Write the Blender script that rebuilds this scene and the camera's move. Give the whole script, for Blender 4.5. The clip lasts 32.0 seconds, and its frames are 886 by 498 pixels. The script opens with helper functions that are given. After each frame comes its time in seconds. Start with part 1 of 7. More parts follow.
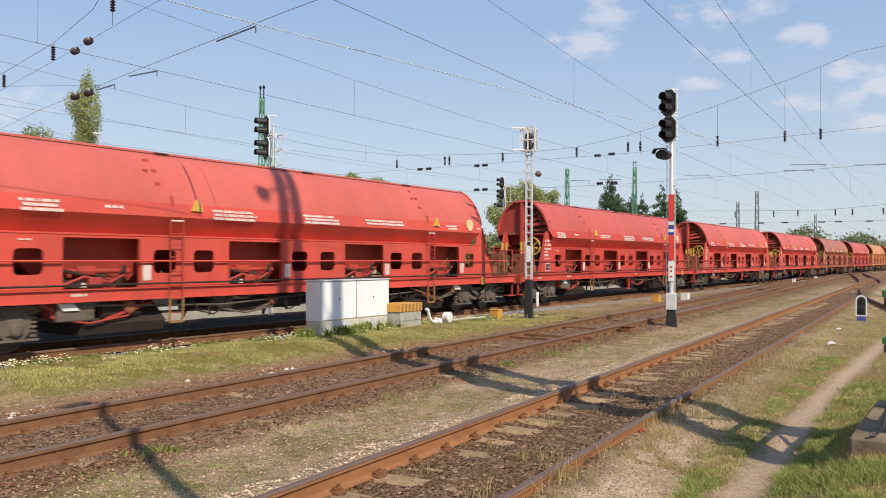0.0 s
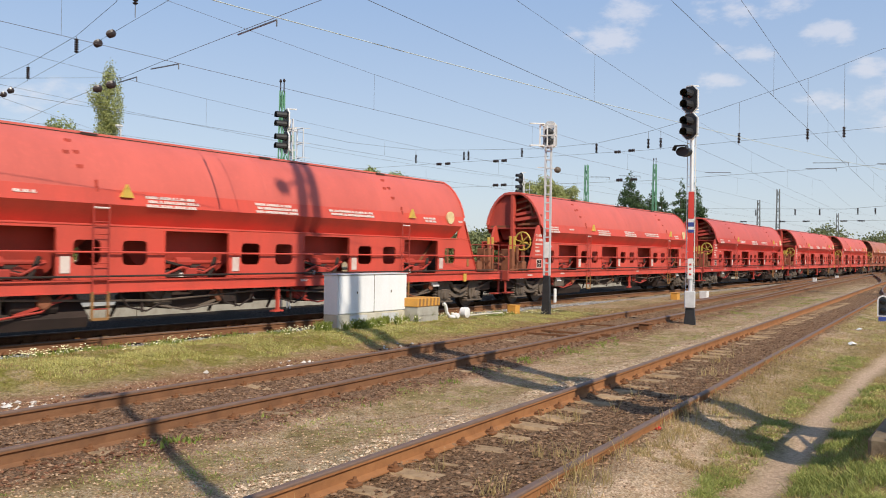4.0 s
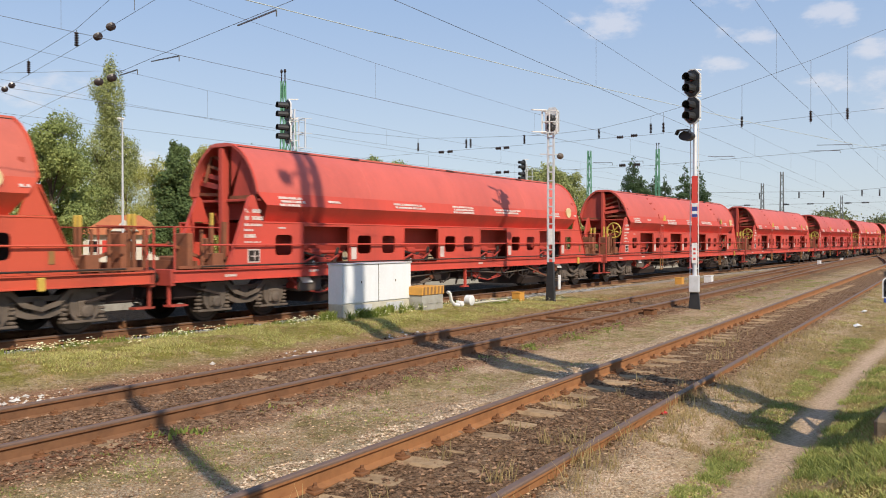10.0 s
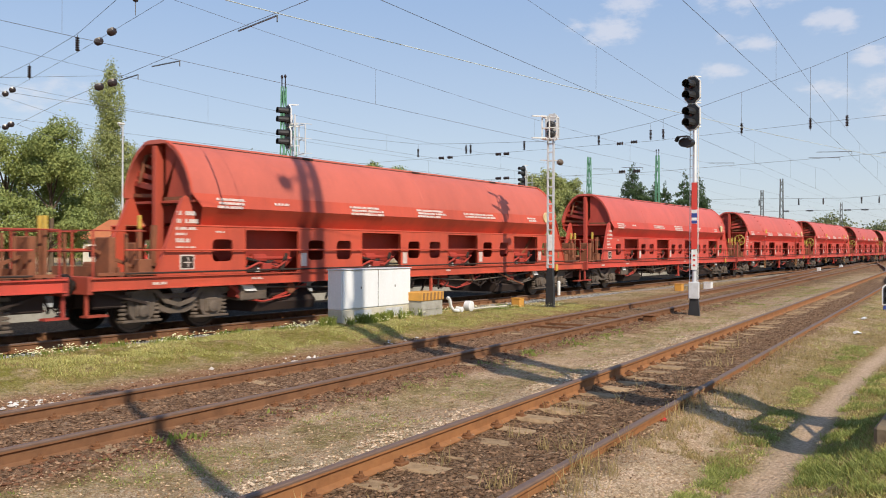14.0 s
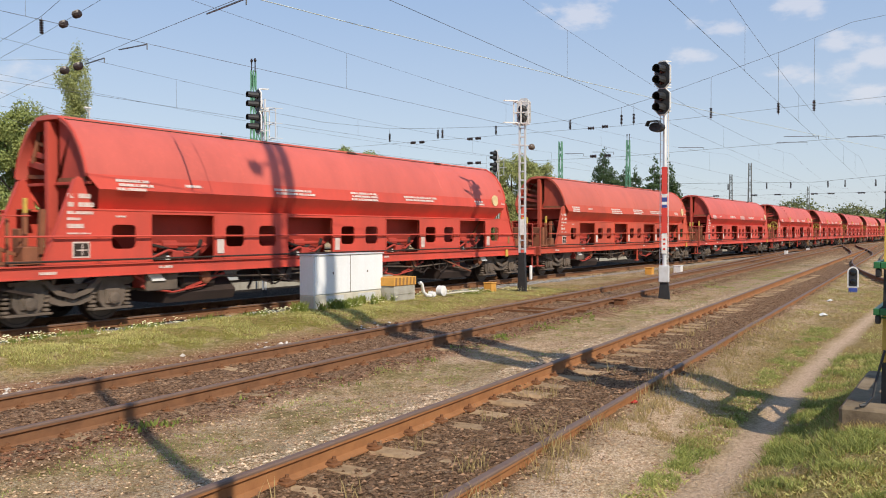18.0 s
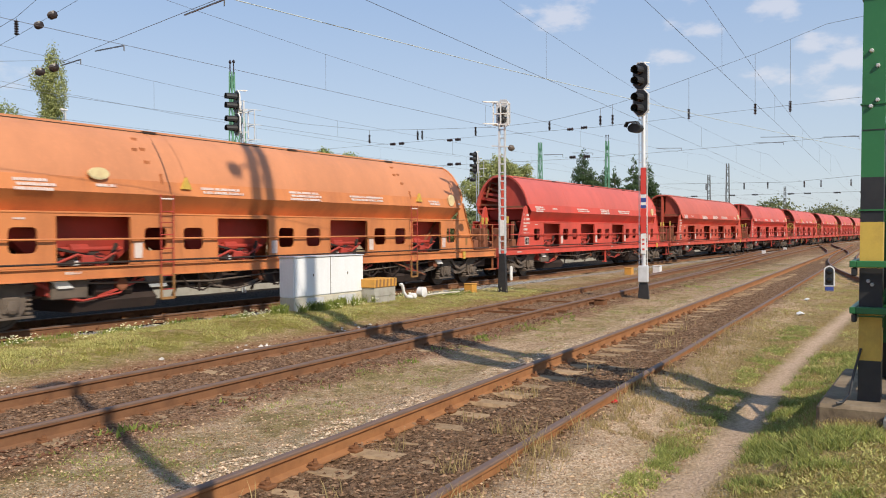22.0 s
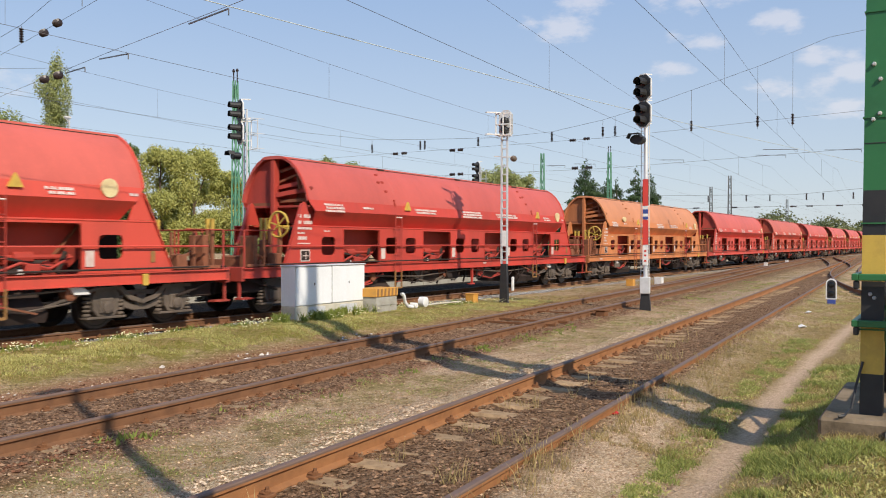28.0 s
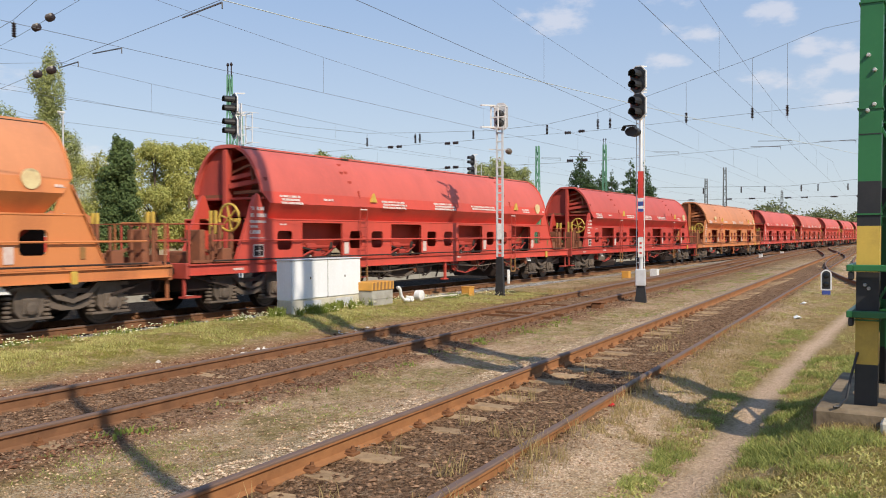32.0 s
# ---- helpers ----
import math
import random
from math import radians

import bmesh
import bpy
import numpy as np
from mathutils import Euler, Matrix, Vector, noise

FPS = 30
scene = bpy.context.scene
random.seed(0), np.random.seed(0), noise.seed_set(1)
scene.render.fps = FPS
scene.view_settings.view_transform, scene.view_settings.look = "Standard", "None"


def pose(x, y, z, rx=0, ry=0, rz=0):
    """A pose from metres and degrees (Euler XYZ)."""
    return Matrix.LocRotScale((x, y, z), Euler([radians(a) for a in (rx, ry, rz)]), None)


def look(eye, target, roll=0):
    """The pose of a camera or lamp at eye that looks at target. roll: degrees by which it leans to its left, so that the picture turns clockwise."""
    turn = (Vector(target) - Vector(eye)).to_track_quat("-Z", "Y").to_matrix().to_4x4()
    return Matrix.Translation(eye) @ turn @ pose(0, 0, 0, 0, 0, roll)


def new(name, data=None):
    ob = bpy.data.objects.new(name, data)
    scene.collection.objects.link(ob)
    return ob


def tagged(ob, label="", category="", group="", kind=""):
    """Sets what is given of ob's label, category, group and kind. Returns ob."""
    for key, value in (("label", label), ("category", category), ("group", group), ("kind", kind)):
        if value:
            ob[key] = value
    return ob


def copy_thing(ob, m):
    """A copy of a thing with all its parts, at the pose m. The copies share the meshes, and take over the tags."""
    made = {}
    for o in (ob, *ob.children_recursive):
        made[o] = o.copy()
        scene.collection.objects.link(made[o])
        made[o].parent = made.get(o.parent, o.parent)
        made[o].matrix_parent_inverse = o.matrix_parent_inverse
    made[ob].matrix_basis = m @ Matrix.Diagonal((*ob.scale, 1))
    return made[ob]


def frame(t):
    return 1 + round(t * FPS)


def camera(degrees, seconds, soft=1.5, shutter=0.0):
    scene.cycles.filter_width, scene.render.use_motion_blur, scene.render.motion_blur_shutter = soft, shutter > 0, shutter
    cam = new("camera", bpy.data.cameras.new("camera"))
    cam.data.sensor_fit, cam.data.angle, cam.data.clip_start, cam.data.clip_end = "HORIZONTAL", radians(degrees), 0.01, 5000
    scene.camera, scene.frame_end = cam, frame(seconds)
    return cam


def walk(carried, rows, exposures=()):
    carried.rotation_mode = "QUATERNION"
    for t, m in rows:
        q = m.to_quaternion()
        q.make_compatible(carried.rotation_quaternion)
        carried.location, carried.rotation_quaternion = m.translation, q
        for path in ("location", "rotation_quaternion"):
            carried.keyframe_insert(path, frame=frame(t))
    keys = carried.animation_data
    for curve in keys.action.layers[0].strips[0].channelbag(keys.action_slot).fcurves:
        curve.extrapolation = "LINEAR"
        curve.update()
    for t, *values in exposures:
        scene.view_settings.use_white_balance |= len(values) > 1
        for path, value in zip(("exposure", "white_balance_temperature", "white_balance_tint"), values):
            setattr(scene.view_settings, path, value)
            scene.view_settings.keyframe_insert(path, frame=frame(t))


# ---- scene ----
cam = camera(54.4, 32.0, soft=1.0, shutter=0.4)
EYE = (0.0, 0.0, 1.87)
# seconds, tilt, lean, turn of the hand-held camera on its spot
PATH = [
    (0, 0.58, -0.23, -57.70), (0.5, 0.61, -0.48, -57.47), (1, 0.56, -0.55, -57.23), (1.5, 0.56, -0.62, -57.07), (2, 0.32, -0.70, -56.94),
    (2.5, 0.01, -0.90, -56.98), (3, 0.28, -0.83, -56.73), (3.5, 0.38, -0.90, -56.47), (5.5, -0.63, -0.43, -56.53), (6, -0.77, -0.20, -56.25),
    (6.5, -0.82, -0.11, -56.43), (7, -0.78, -0.19, -56.39), (7.5, -0.90, -0.27, -56.48), (8, -1.16, -0.21, -56.35), (8.5, -1.32, -0.15, -56.41),
    (9, -0.78, -0.07, -56.28), (9.5, -0.82, 0.09, -56.24), (10, -0.55, -0.00, -56.26), (10.5, -0.65, 0.03, -56.34), (11, -0.78, -0.09, -56.33),
    (11.5, -0.22, 0.01, -56.42), (12, 0.36, -0.12, -56.43), (12.5, 0.20, -0.03, -56.13), (13, 0.20, -0.02, -56.36), (13.5, 0.03, 0.14, -56.21),
    (14, -0.17, -0.18, -56.28), (14.5, -0.60, 0.01, -56.03), (16.5, -0.89, -0.34, -56.67), (17, -0.97, -0.23, -57.57), (17.5, -0.98, -0.21, -57.73),
    (18, -1.17, 0.05, -58.13), (18.5, -1.08, 0.15, -58.83), (19, -1.52, 0.15, -59.47), (19.5, -1.46, 0.19, -59.28), (20, -1.10, 0.12, -59.47),
    (20.5, -0.42, 0.24, -59.67), (21, -0.38, 0.12, -60.31), (21.5, -0.96, 0.20, -59.80), (22, -1.09, 0.32, -59.44), (22.5, -1.11, 0.29, -59.86),
    (23, -0.75, 0.12, -60.15), (23.5, -0.63, 0.10, -60.27), (24, -0.48, -0.02, -60.37), (24.5, -0.35, 0.39, -60.39), (25, -0.34, 0.60, -60.48),
    (25.5, -0.19, 0.20, -60.24), (27.5, -0.23, 0.13, -59.20), (28, -0.43, -0.11, -59.32), (28.5, -1.00, -0.07, -59.12), (29, -1.11, -0.19, -59.15),
    (29.5, -1.45, -0.13, -59.43), (30, -1.54, -0.38, -59.71), (30.5, -1.11, -0.27, -59.43), (31, -0.98, -0.06, -59.48), (31.5, -1.09, 0.18, -59.64),
    (32, -0.88, 0.21, -59.61),
]

walk(cam, [(t, pose(*EYE, 90 + tilt, lean, turn)) for t, tilt, lean, turn in PATH])

# ---- world, sun ----
SUN_TRAVEL = Vector((0.340, 0.674, -0.656)).normalized()
world = bpy.data.worlds.new("sky")
scene.world = world
world.use_nodes = True
wn, wl = world.node_tree.nodes, world.node_tree.links
wn.clear()
sky = wn.new("ShaderNodeTexSky")
sky.sky_type = "NISHITA"
sky.sun_disc = False
sky.sun_elevation = math.asin(-SUN_TRAVEL.z)
sky.sun_rotation = math.atan2(-SUN_TRAVEL.x, -SUN_TRAVEL.y)
sky.air_density, sky.dust_density, sky.ozone_density = 1.0, 0.6, 1.6
back = wn.new("ShaderNodeBackground")
back.inputs[1].default_value = 0.115
# pale haze low down, and a few fair-weather clouds towards the right-hand distance
tc = wn.new("ShaderNodeTexCoord")
sepw = wn.new("ShaderNodeSeparateXYZ")
wl.new(tc.outputs["Generated"], sepw.inputs[0])
high = wn.new("ShaderNodeMapRange")
high.interpolation_type = "SMOOTHSTEP"
high.inputs["From Min"].default_value, high.inputs["From Max"].default_value = -0.02, 0.42
wl.new(sepw.outputs[2], high.inputs["Value"])


def world_mix(fac, a, b):
    x = wn.new("ShaderNodeMix")
    x.data_type = "RGBA"
    for v, key in ((fac, "Factor"), (a, "A"), (b, "B")):
        if isinstance(v, tuple):
            x.inputs[key].default_value = (*v, 1)
        elif isinstance(v, float):
            x.inputs[key].default_value = v
        else:
            wl.new(v, x.inputs[key])
    return x.outputs["Result"]


def world_math(op, a, b):
    x = wn.new("ShaderNodeMath")
    x.operation = op
    for i, v in enumerate((a, b)):
        if isinstance(v, float):
            x.inputs[i].default_value = v
        else:
            wl.new(v, x.inputs[i])
    return x.outputs[0]


haze = world_mix(high.outputs[0], (5.5, 6.15, 7.0), (2.75, 4.3, 7.2))
air = world_mix(0.7, sky.outputs[0], haze)
cn = wn.new("ShaderNodeTexNoise")
cn.inputs["Scale"].default_value, cn.inputs["Detail"].default_value, cn.inputs["Roughness"].default_value = 16.0, 9, 0.6
mp = wn.new("ShaderNodeMapping")
mp.inputs["Scale"].default_value = (1, 1, 2.4)
wl.new(tc.outputs["Generated"], mp.inputs[0])
wl.new(mp.outputs[0], cn.inputs["Vector"])
cover = None
for bearing, rise, size in (
        (21.2, 15.8, 0.049), (23.0, 14.1, 0.039), (24.8, 14.2, 0.02), (16.9, 15.2, 0.033), (14.8, 15.2, 0.039), (12.3, 15.3, 0.039), (9.7, 13.5, 0.03), (8.6, 13.2, 0.02), (15.8, 13.1, 0.016), (14.0, 12.6, 0.023), (15.5, 11.0, 0.026), (7.5, 11.3, 0.026), (9.0, 9.4, 0.039), (7.2, 9.4, 0.039), (5.8, 8.2, 0.039), (5.3, 10.3, 0.033), (58.5, 9.0, 0.05), (54.0, 4.2, 0.055)):
    ce, cb = math.cos(radians(rise)), radians(bearing)
    away = wn.new("ShaderNodeVectorMath")
    away.operation = "SUBTRACT"
    away.inputs[1].default_value = (ce * math.cos(cb), ce * math.sin(cb), math.sin(radians(rise)))
    wl.new(tc.outputs["Generated"], away.inputs[0])
    flat = wn.new("ShaderNodeVectorMath")
    flat.operation = "MULTIPLY"
    flat.inputs[1].default_value = (1, 1, 1.9)
    wl.new(away.outputs[0], flat.inputs[0])
    vd = wn.new("ShaderNodeVectorMath")
    vd.operation = "LENGTH"
    wl.new(flat.outputs[0], vd.inputs[0])
    mr = wn.new("ShaderNodeMapRange")
    mr.inputs["From Min"].default_value, mr.inputs["From Max"].default_value = size * 1.35, size * 0.15
    wl.new(vd.outputs["Value"], mr.inputs["Value"])
    cover = mr.outputs[0] if cover is None else world_math("MAXIMUM", cover, mr.outputs[0])
mask = world_math("ADD", cn.outputs["Fac"], world_math("MULTIPLY", cover, 0.30))
soft = wn.new("ShaderNodeMapRange")
soft.interpolation_type = "SMOOTHSTEP"
soft.inputs["From Min"].default_value, soft.inputs["From Max"].default_value = 0.62, 0.86
wl.new(mask, soft.inputs["Value"])
cloud = world_math("MULTIPLY", world_math("MULTIPLY", soft.outputs[0], 0.42), world_math("MINIMUM", world_math("MULTIPLY", cover, 4.0), 1.0))
outw = wn.new("ShaderNodeOutputWorld")
wl.new(world_mix(cloud, air, (8.2, 7.7, 7.7)), back.inputs[0])
wl.new(back.outputs[0], outw.inputs[0])
sun = new("sun", bpy.data.lights.new("sun", "SUN"))
sun.data.energy, sun.data.angle, sun.data.color = 4.7, radians(0.53), (1.0, 0.89, 0.73)
sun.matrix_world = look((0, 0, 60), Vector((0, 0, 60)) + SUN_TRAVEL)
scene.view_settings.exposure = 0.0


# ---- materials ----
def nodes_of(name):
    m = bpy.data.materials.new(name)
    m.use_nodes = True
    n, l = m.node_tree.nodes, m.node_tree.links
    return m, n, l, n["Principled BSDF"]


def noise_node(n, l, vec, scale, detail=5, rough=0.6):
    k = n.new("ShaderNodeTexNoise")
    k.inputs["Scale"].default_value, k.inputs["Detail"].default_value, k.inputs["Roughness"].default_value = scale, detail, rough
    l.new(vec, k.inputs["Vector"])
    return k.outputs["Fac"]


def ramp_node(n, l, fac, lo, hi):
    r = n.new("ShaderNodeMapRange")
    r.inputs["From Min"].default_value, r.inputs["From Max"].default_value = lo, hi
    l.new(fac, r.inputs["Value"])
    return r.outputs[0]


def mix_node(n, l, fac, a, b):
    x = n.new("ShaderNodeMix")
    x.data_type = "RGBA"
    for v, key in ((fac, "Factor"), (a, "A"), (b, "B")):
        if isinstance(v, tuple):
            x.inputs[key].default_value = (*v, 1)
        elif isinstance(v, (int, float)):
            x.inputs[key].default_value = v
        else:
            l.new(v, x.inputs[key])
    return x.outputs["Result"]


def math_node(n, l, op, a, b=None, c=None):
    x = n.new("ShaderNodeMath")
    x.operation = op
    for i, v in enumerate((a, b, c)):
        if v is None:
            continue
        if isinstance(v, (int, float)):
            x.inputs[i].default_value = v
        else:
            l.new(v, x.inputs[i])
    return x.outputs[0]


def coords(n):
    return n.new("ShaderNodeTexCoord").outputs["Object"]


def bump_node(n, l, height, strength, dist, b):
    k = n.new("ShaderNodeBump")
    k.inputs["Strength"].default_value, k.inputs["Distance"].default_value = strength, dist
    l.new(height, k.inputs["Height"])
    l.new(k.outputs[0], b.inputs["Normal"])


def stained(name, base, dirt, rough=0.5, metal=0.0, fine=30.0, coarse=1.2, amount=0.6, bump=0.15, streak=False, rnd=0.0):
    """Paint, rust, stone: a base colour broken by dirt at two scales."""
    m, n, l, b = nodes_of(name)
    v = coords(n)
    if streak:
        mpn = n.new("ShaderNodeMapping")
        mpn.inputs["Scale"].default_value = (1, 1, 0.18)
        l.new(v, mpn.inputs[0])
        vs = mpn.outputs[0]
    else:
        vs = v
    big = ramp_node(n, l, noise_node(n, l, vs, coarse, 6, 0.62), 0.42, 0.75)
    small = noise_node(n, l, v, fine, 4, 0.6)
    col = mix_node(n, l, math_node(n, l, "MULTIPLY", big, amount), base, dirt)
    lite = tuple(min(1, c * 1.18 + 0.01) for c in base)
    col = mix_node(n, l, math_node(n, l, "MULTIPLY", ramp_node(n, l, small, 0.5, 0.8), 0.35), col, lite)
    if rnd:
        oi = n.new("ShaderNodeObjectInfo")
        hs = n.new("ShaderNodeHueSaturation")
        l.new(math_node(n, l, "MULTIPLY_ADD", oi.outputs["Random"], rnd, 1 - rnd / 2), hs.inputs["Value"])
        l.new(col, hs.inputs["Color"])
        col = hs.outputs[0]
    l.new(col, b.inputs["Base Color"])
    b.inputs["Metallic"].default_value = metal
    if rough is not None and rough >= 0.8:
        b.inputs["Specular IOR Level"].default_value = 0.15
    l.new(ramp_node(n, l, small, -1.2, 1.6) if rough is None else math_node(n, l, "MULTIPLY_ADD", small, 0.25, rough - 0.12), b.inputs["Roughness"])
    if bump:
        bump_node(n, l, small, bump, 0.01, b)
    return m


PAINT_COLOURS = {
    "red": ((0.61, 0.074, 0.046), (0.33, 0.056, 0.038)),
    "crimson": ((0.55, 0.054, 0.034), (0.28, 0.044, 0.030)),
    "salmon": ((0.57, 0.085, 0.042), (0.26, 0.05, 0.03)),
    "orange": ((0.62, 0.22, 0.072), (0.28, 0.09, 0.04)),
    "brown": ((0.42, 0.11, 0.05), (0.22, 0.07, 0.04)),
}
PAINTS, ROOFS, ENDS = {}, {}, {}
for tone, (base, dirt) in PAINT_COLOURS.items():
    PAINTS[tone] = stained(tone + "_wagon_paint", base, dirt, 0.6, fine=22, coarse=0.9, amount=0.7, bump=0.06, streak=True)
    # roof copy of the paint: chalky fade and sky glare mixed into one colour
    chalk_glare = tuple(0.84 * c + 0.13 * k for c, k in zip(base, (0.60, 0.42, 0.36)))
    ENDS[tone] = stained(tone + "_grimy_end_paint", tuple(0.5 * c + 0.5 * d for c, d in zip(base, dirt)), tuple(0.45 * d for d in dirt), 0.75, fine=16, coarse=1.6, amount=0.9, bump=0.1, streak=True)
    ROOFS[tone] = stained(tone + "_chalky_glare_roof_paint", chalk_glare, tuple(0.70 * c for c in chalk_glare), 0.56, fine=9, coarse=0.8, amount=0.7, bump=0.03, streak=True)
M_BOGIE = stained("grimy_brown_steel", (0.14, 0.106, 0.08), (0.05, 0.04, 0.032), 0.75, fine=25, coarse=3, amount=0.8)
M_WHEEL = stained("dark_wheel_steel", (0.035, 0.025, 0.02), (0.022, 0.017, 0.014), 0.6, metal=0.4, fine=30, coarse=4)
M_TREAD = stained("worn_wheel_tread", (0.09, 0.07, 0.06), (0.05, 0.04, 0.03), 0.4, metal=0.7)
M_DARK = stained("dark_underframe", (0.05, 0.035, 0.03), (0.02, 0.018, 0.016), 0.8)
M_WHITE = stained("worn_white_lettering", (0.66, 0.56, 0.51), (0.52, 0.30, 0.25), 0.6, amount=0.7, coarse=6)
M_YELLOW = stained("yellow_paint", (0.60, 0.40, 0.07), (0.33, 0.2, 0.05), 0.5, coarse=5, amount=0.5)
M_RAIL = stained("rusty_rail_side", (0.33, 0.152, 0.064), (0.19, 0.085, 0.040), 0.85, fine=40, coarse=5, amount=0.8, bump=0.4)
M_RAILB = stained("brown_rail_side", (0.22, 0.108, 0.055), (0.11, 0.055, 0.032), 0.85, fine=40, coarse=5, amount=0.8, bump=0.4)
M_RAILTOP = stained("rail_head", (0.18, 0.115, 0.085), (0.12, 0.062, 0.038), 0.66, metal=0.2, fine=60, coarse=8, amount=0.5, bump=0.05)
M_SLEEPER = stained("weathered_concrete", (0.38, 0.255, 0.145), (0.13, 0.078, 0.044), 0.9, fine=60, coarse=7, amount=0.8, bump=0.5, rnd=0.3)
M_CLIP = stained("rusty_fastening", (0.20, 0.09, 0.042), (0.06, 0.035, 0.025), 0.9, fine=50, coarse=9, bump=0.4)
M_CONCRETE = stained("grey_concrete", (0.40, 0.38, 0.33), (0.22, 0.20, 0.16), 0.9, fine=45, coarse=3, amount=0.7, bump=0.4)
M_CREAM = stained("cream_plinth", (0.56, 0.52, 0.42), (0.35, 0.31, 0.24), 0.85, fine=45, coarse=4, amount=0.6, bump=0.3)
M_CABINET = stained("white_cabinet_paint", (0.80, 0.81, 0.82), (0.62, 0.61, 0.57), 0.45, fine=15, coarse=2, amount=0.35, bump=0.03, streak=True)
M_GREY = stained("light_grey_paint", (0.55, 0.55, 0.56), (0.36, 0.35, 0.33), 0.5, fine=30, coarse=4, amount=0.5)
M_LATTICE = stained("light_lattice_steel", (0.62, 0.63, 0.64), (0.4, 0.38, 0.34), 0.45, fine=30, coarse=5, amount=0.4, metal=0.2)
M_BLACK = stained("black_paint", (0.018, 0.018, 0.02), (0.05, 0.045, 0.04), 0.5, fine=30, coarse=4, amount=0.5, bump=0.05)
M_GREEN = stained("green_mast_paint", (0.028, 0.155, 0.050), (0.02, 0.09, 0.035), 0.4, fine=20, coarse=2.5, amount=0.6, bump=0.08)
M_PALEGREEN = stained("pale_green_lattice", (0.10, 0.27, 0.16), (0.07, 0.17, 0.1), 0.5, coarse=2)
M_SIGNRED = stained("signal_red", (0.62, 0.05, 0.035), (0.4, 0.05, 0.04), 0.45, coarse=5)
M_SIGNBLUE = stained("signal_blue", (0.04, 0.07, 0.28), (0.03, 0.04, 0.14), 0.45, coarse=5)
M_STRIPE = stained("orange_stripe", (0.62, 0.30, 0.05), (0.4, 0.22, 0.06), 0.6, coarse=5)
M_STRIPEDARK = stained("ochre_brown_stripe", (0.30, 0.15, 0.045), (0.2, 0.11, 0.05), 0.6, coarse=5)
M_WIRE = stained("grey_wire", (0.16, 0.165, 0.175), (0.10, 0.10, 0.10), 0.6, bump=0)
M_WIREPALE = stained("pale_wire", (0.62, 0.66, 0.58), (0.5, 0.52, 0.45), 0.5, bump=0)
M_FARMAST = stained("weathered_grey_steel", (0.13, 0.14, 0.14), (0.09, 0.09, 0.085), 0.6, bump=0)
M_INSUL = stained("brown_insulator", (0.035, 0.022, 0.02), (0.02, 0.015, 0.014), 0.3, bump=0)
M_GLASS = stained("dark_lens", (0.01, 0.012, 0.014), (0.015, 0.015, 0.015), 0.15, bump=0)
M_TRUNK = stained("bark", (0.14, 0.10, 0.07), (0.07, 0.05, 0.035), 0.95, fine=14, coarse=3, bump=0.6)
M_ROOFTILE = stained("orange_roof_tiles", (0.46, 0.16, 0.07), (0.30, 0.11, 0.06), 0.85, fine=9, coarse=1)
M_PLASTER = stained("pale_plaster", (0.62, 0.58, 0.50), (0.45, 0.42, 0.36), 0.9, fine=9, coarse=0.8)
M_LITTER = stained("white_litter", (0.75, 0.74, 0.72), (0.5, 0.46, 0.4), 0.7, coarse=9)
M_REDBIT = stained("red_plastic", (0.65, 0.03, 0.03), (0.4, 0.03, 0.03), 0.4, coarse=9)
M_PETAL = stained("pale_yellow_petals", (0.86, 0.82, 0.50), (0.8, 0.74, 0.30), 0.7, coarse=5, bump=0)
M_RUSTY = stained("rusty_brown_deck", (0.26, 0.10, 0.055), (0.11, 0.055, 0.035), 0.85, fine=18, coarse=2.5, amount=0.8, bump=0.2)
M_BADGE = stained("cream_yellow_badge", (0.72, 0.60, 0.32), (0.5, 0.3, 0.16), 0.6, coarse=5)
M_SLAB = stained("chipped_dirty_concrete", (0.25, 0.19, 0.125), (0.07, 0.05, 0.033), 0.95, fine=22, coarse=3, amount=0.85, bump=0.8)
M_WARM = stained("rust_red_hopper", (0.42, 0.045, 0.028), (0.17, 0.034, 0.024), 0.7, fine=14, coarse=1.2, amount=0.7, bump=0.1)


def leafy(name, dark, light, scale=0.35, trans=0.25):
    m, n, l, b = nodes_of(name)
    g = n.new("ShaderNodeNewGeometry")
    big = noise_node(n, l, g.outputs["Position"], scale, 3, 0.5)
    col = mix_node(n, l, math_node(n, l, "ADD", math_node(n, l, "MULTIPLY", g.outputs["Random Per Island"], 0.6), math_node(n, l, "MULTIPLY", ramp_node(n, l, big, 0.3, 0.7), 0.4)), dark, light)
    l.new(col, b.inputs["Base Color"])
    b.inputs["Roughness"].default_value = 0.7
    b.inputs["Specular IOR Level"].default_value = 0.2
    tr = n.new("ShaderNodeBsdfTranslucent")
    l.new(col, tr.inputs[0])
    ms = n.new("ShaderNodeMixShader")
    ms.inputs[0].default_value = trans
    l.new(b.outputs[0], ms.inputs[1])
    l.new(tr.outputs[0], ms.inputs[2])
    l.new(ms.outputs[0], n["Material Output"].inputs[0])
    return m


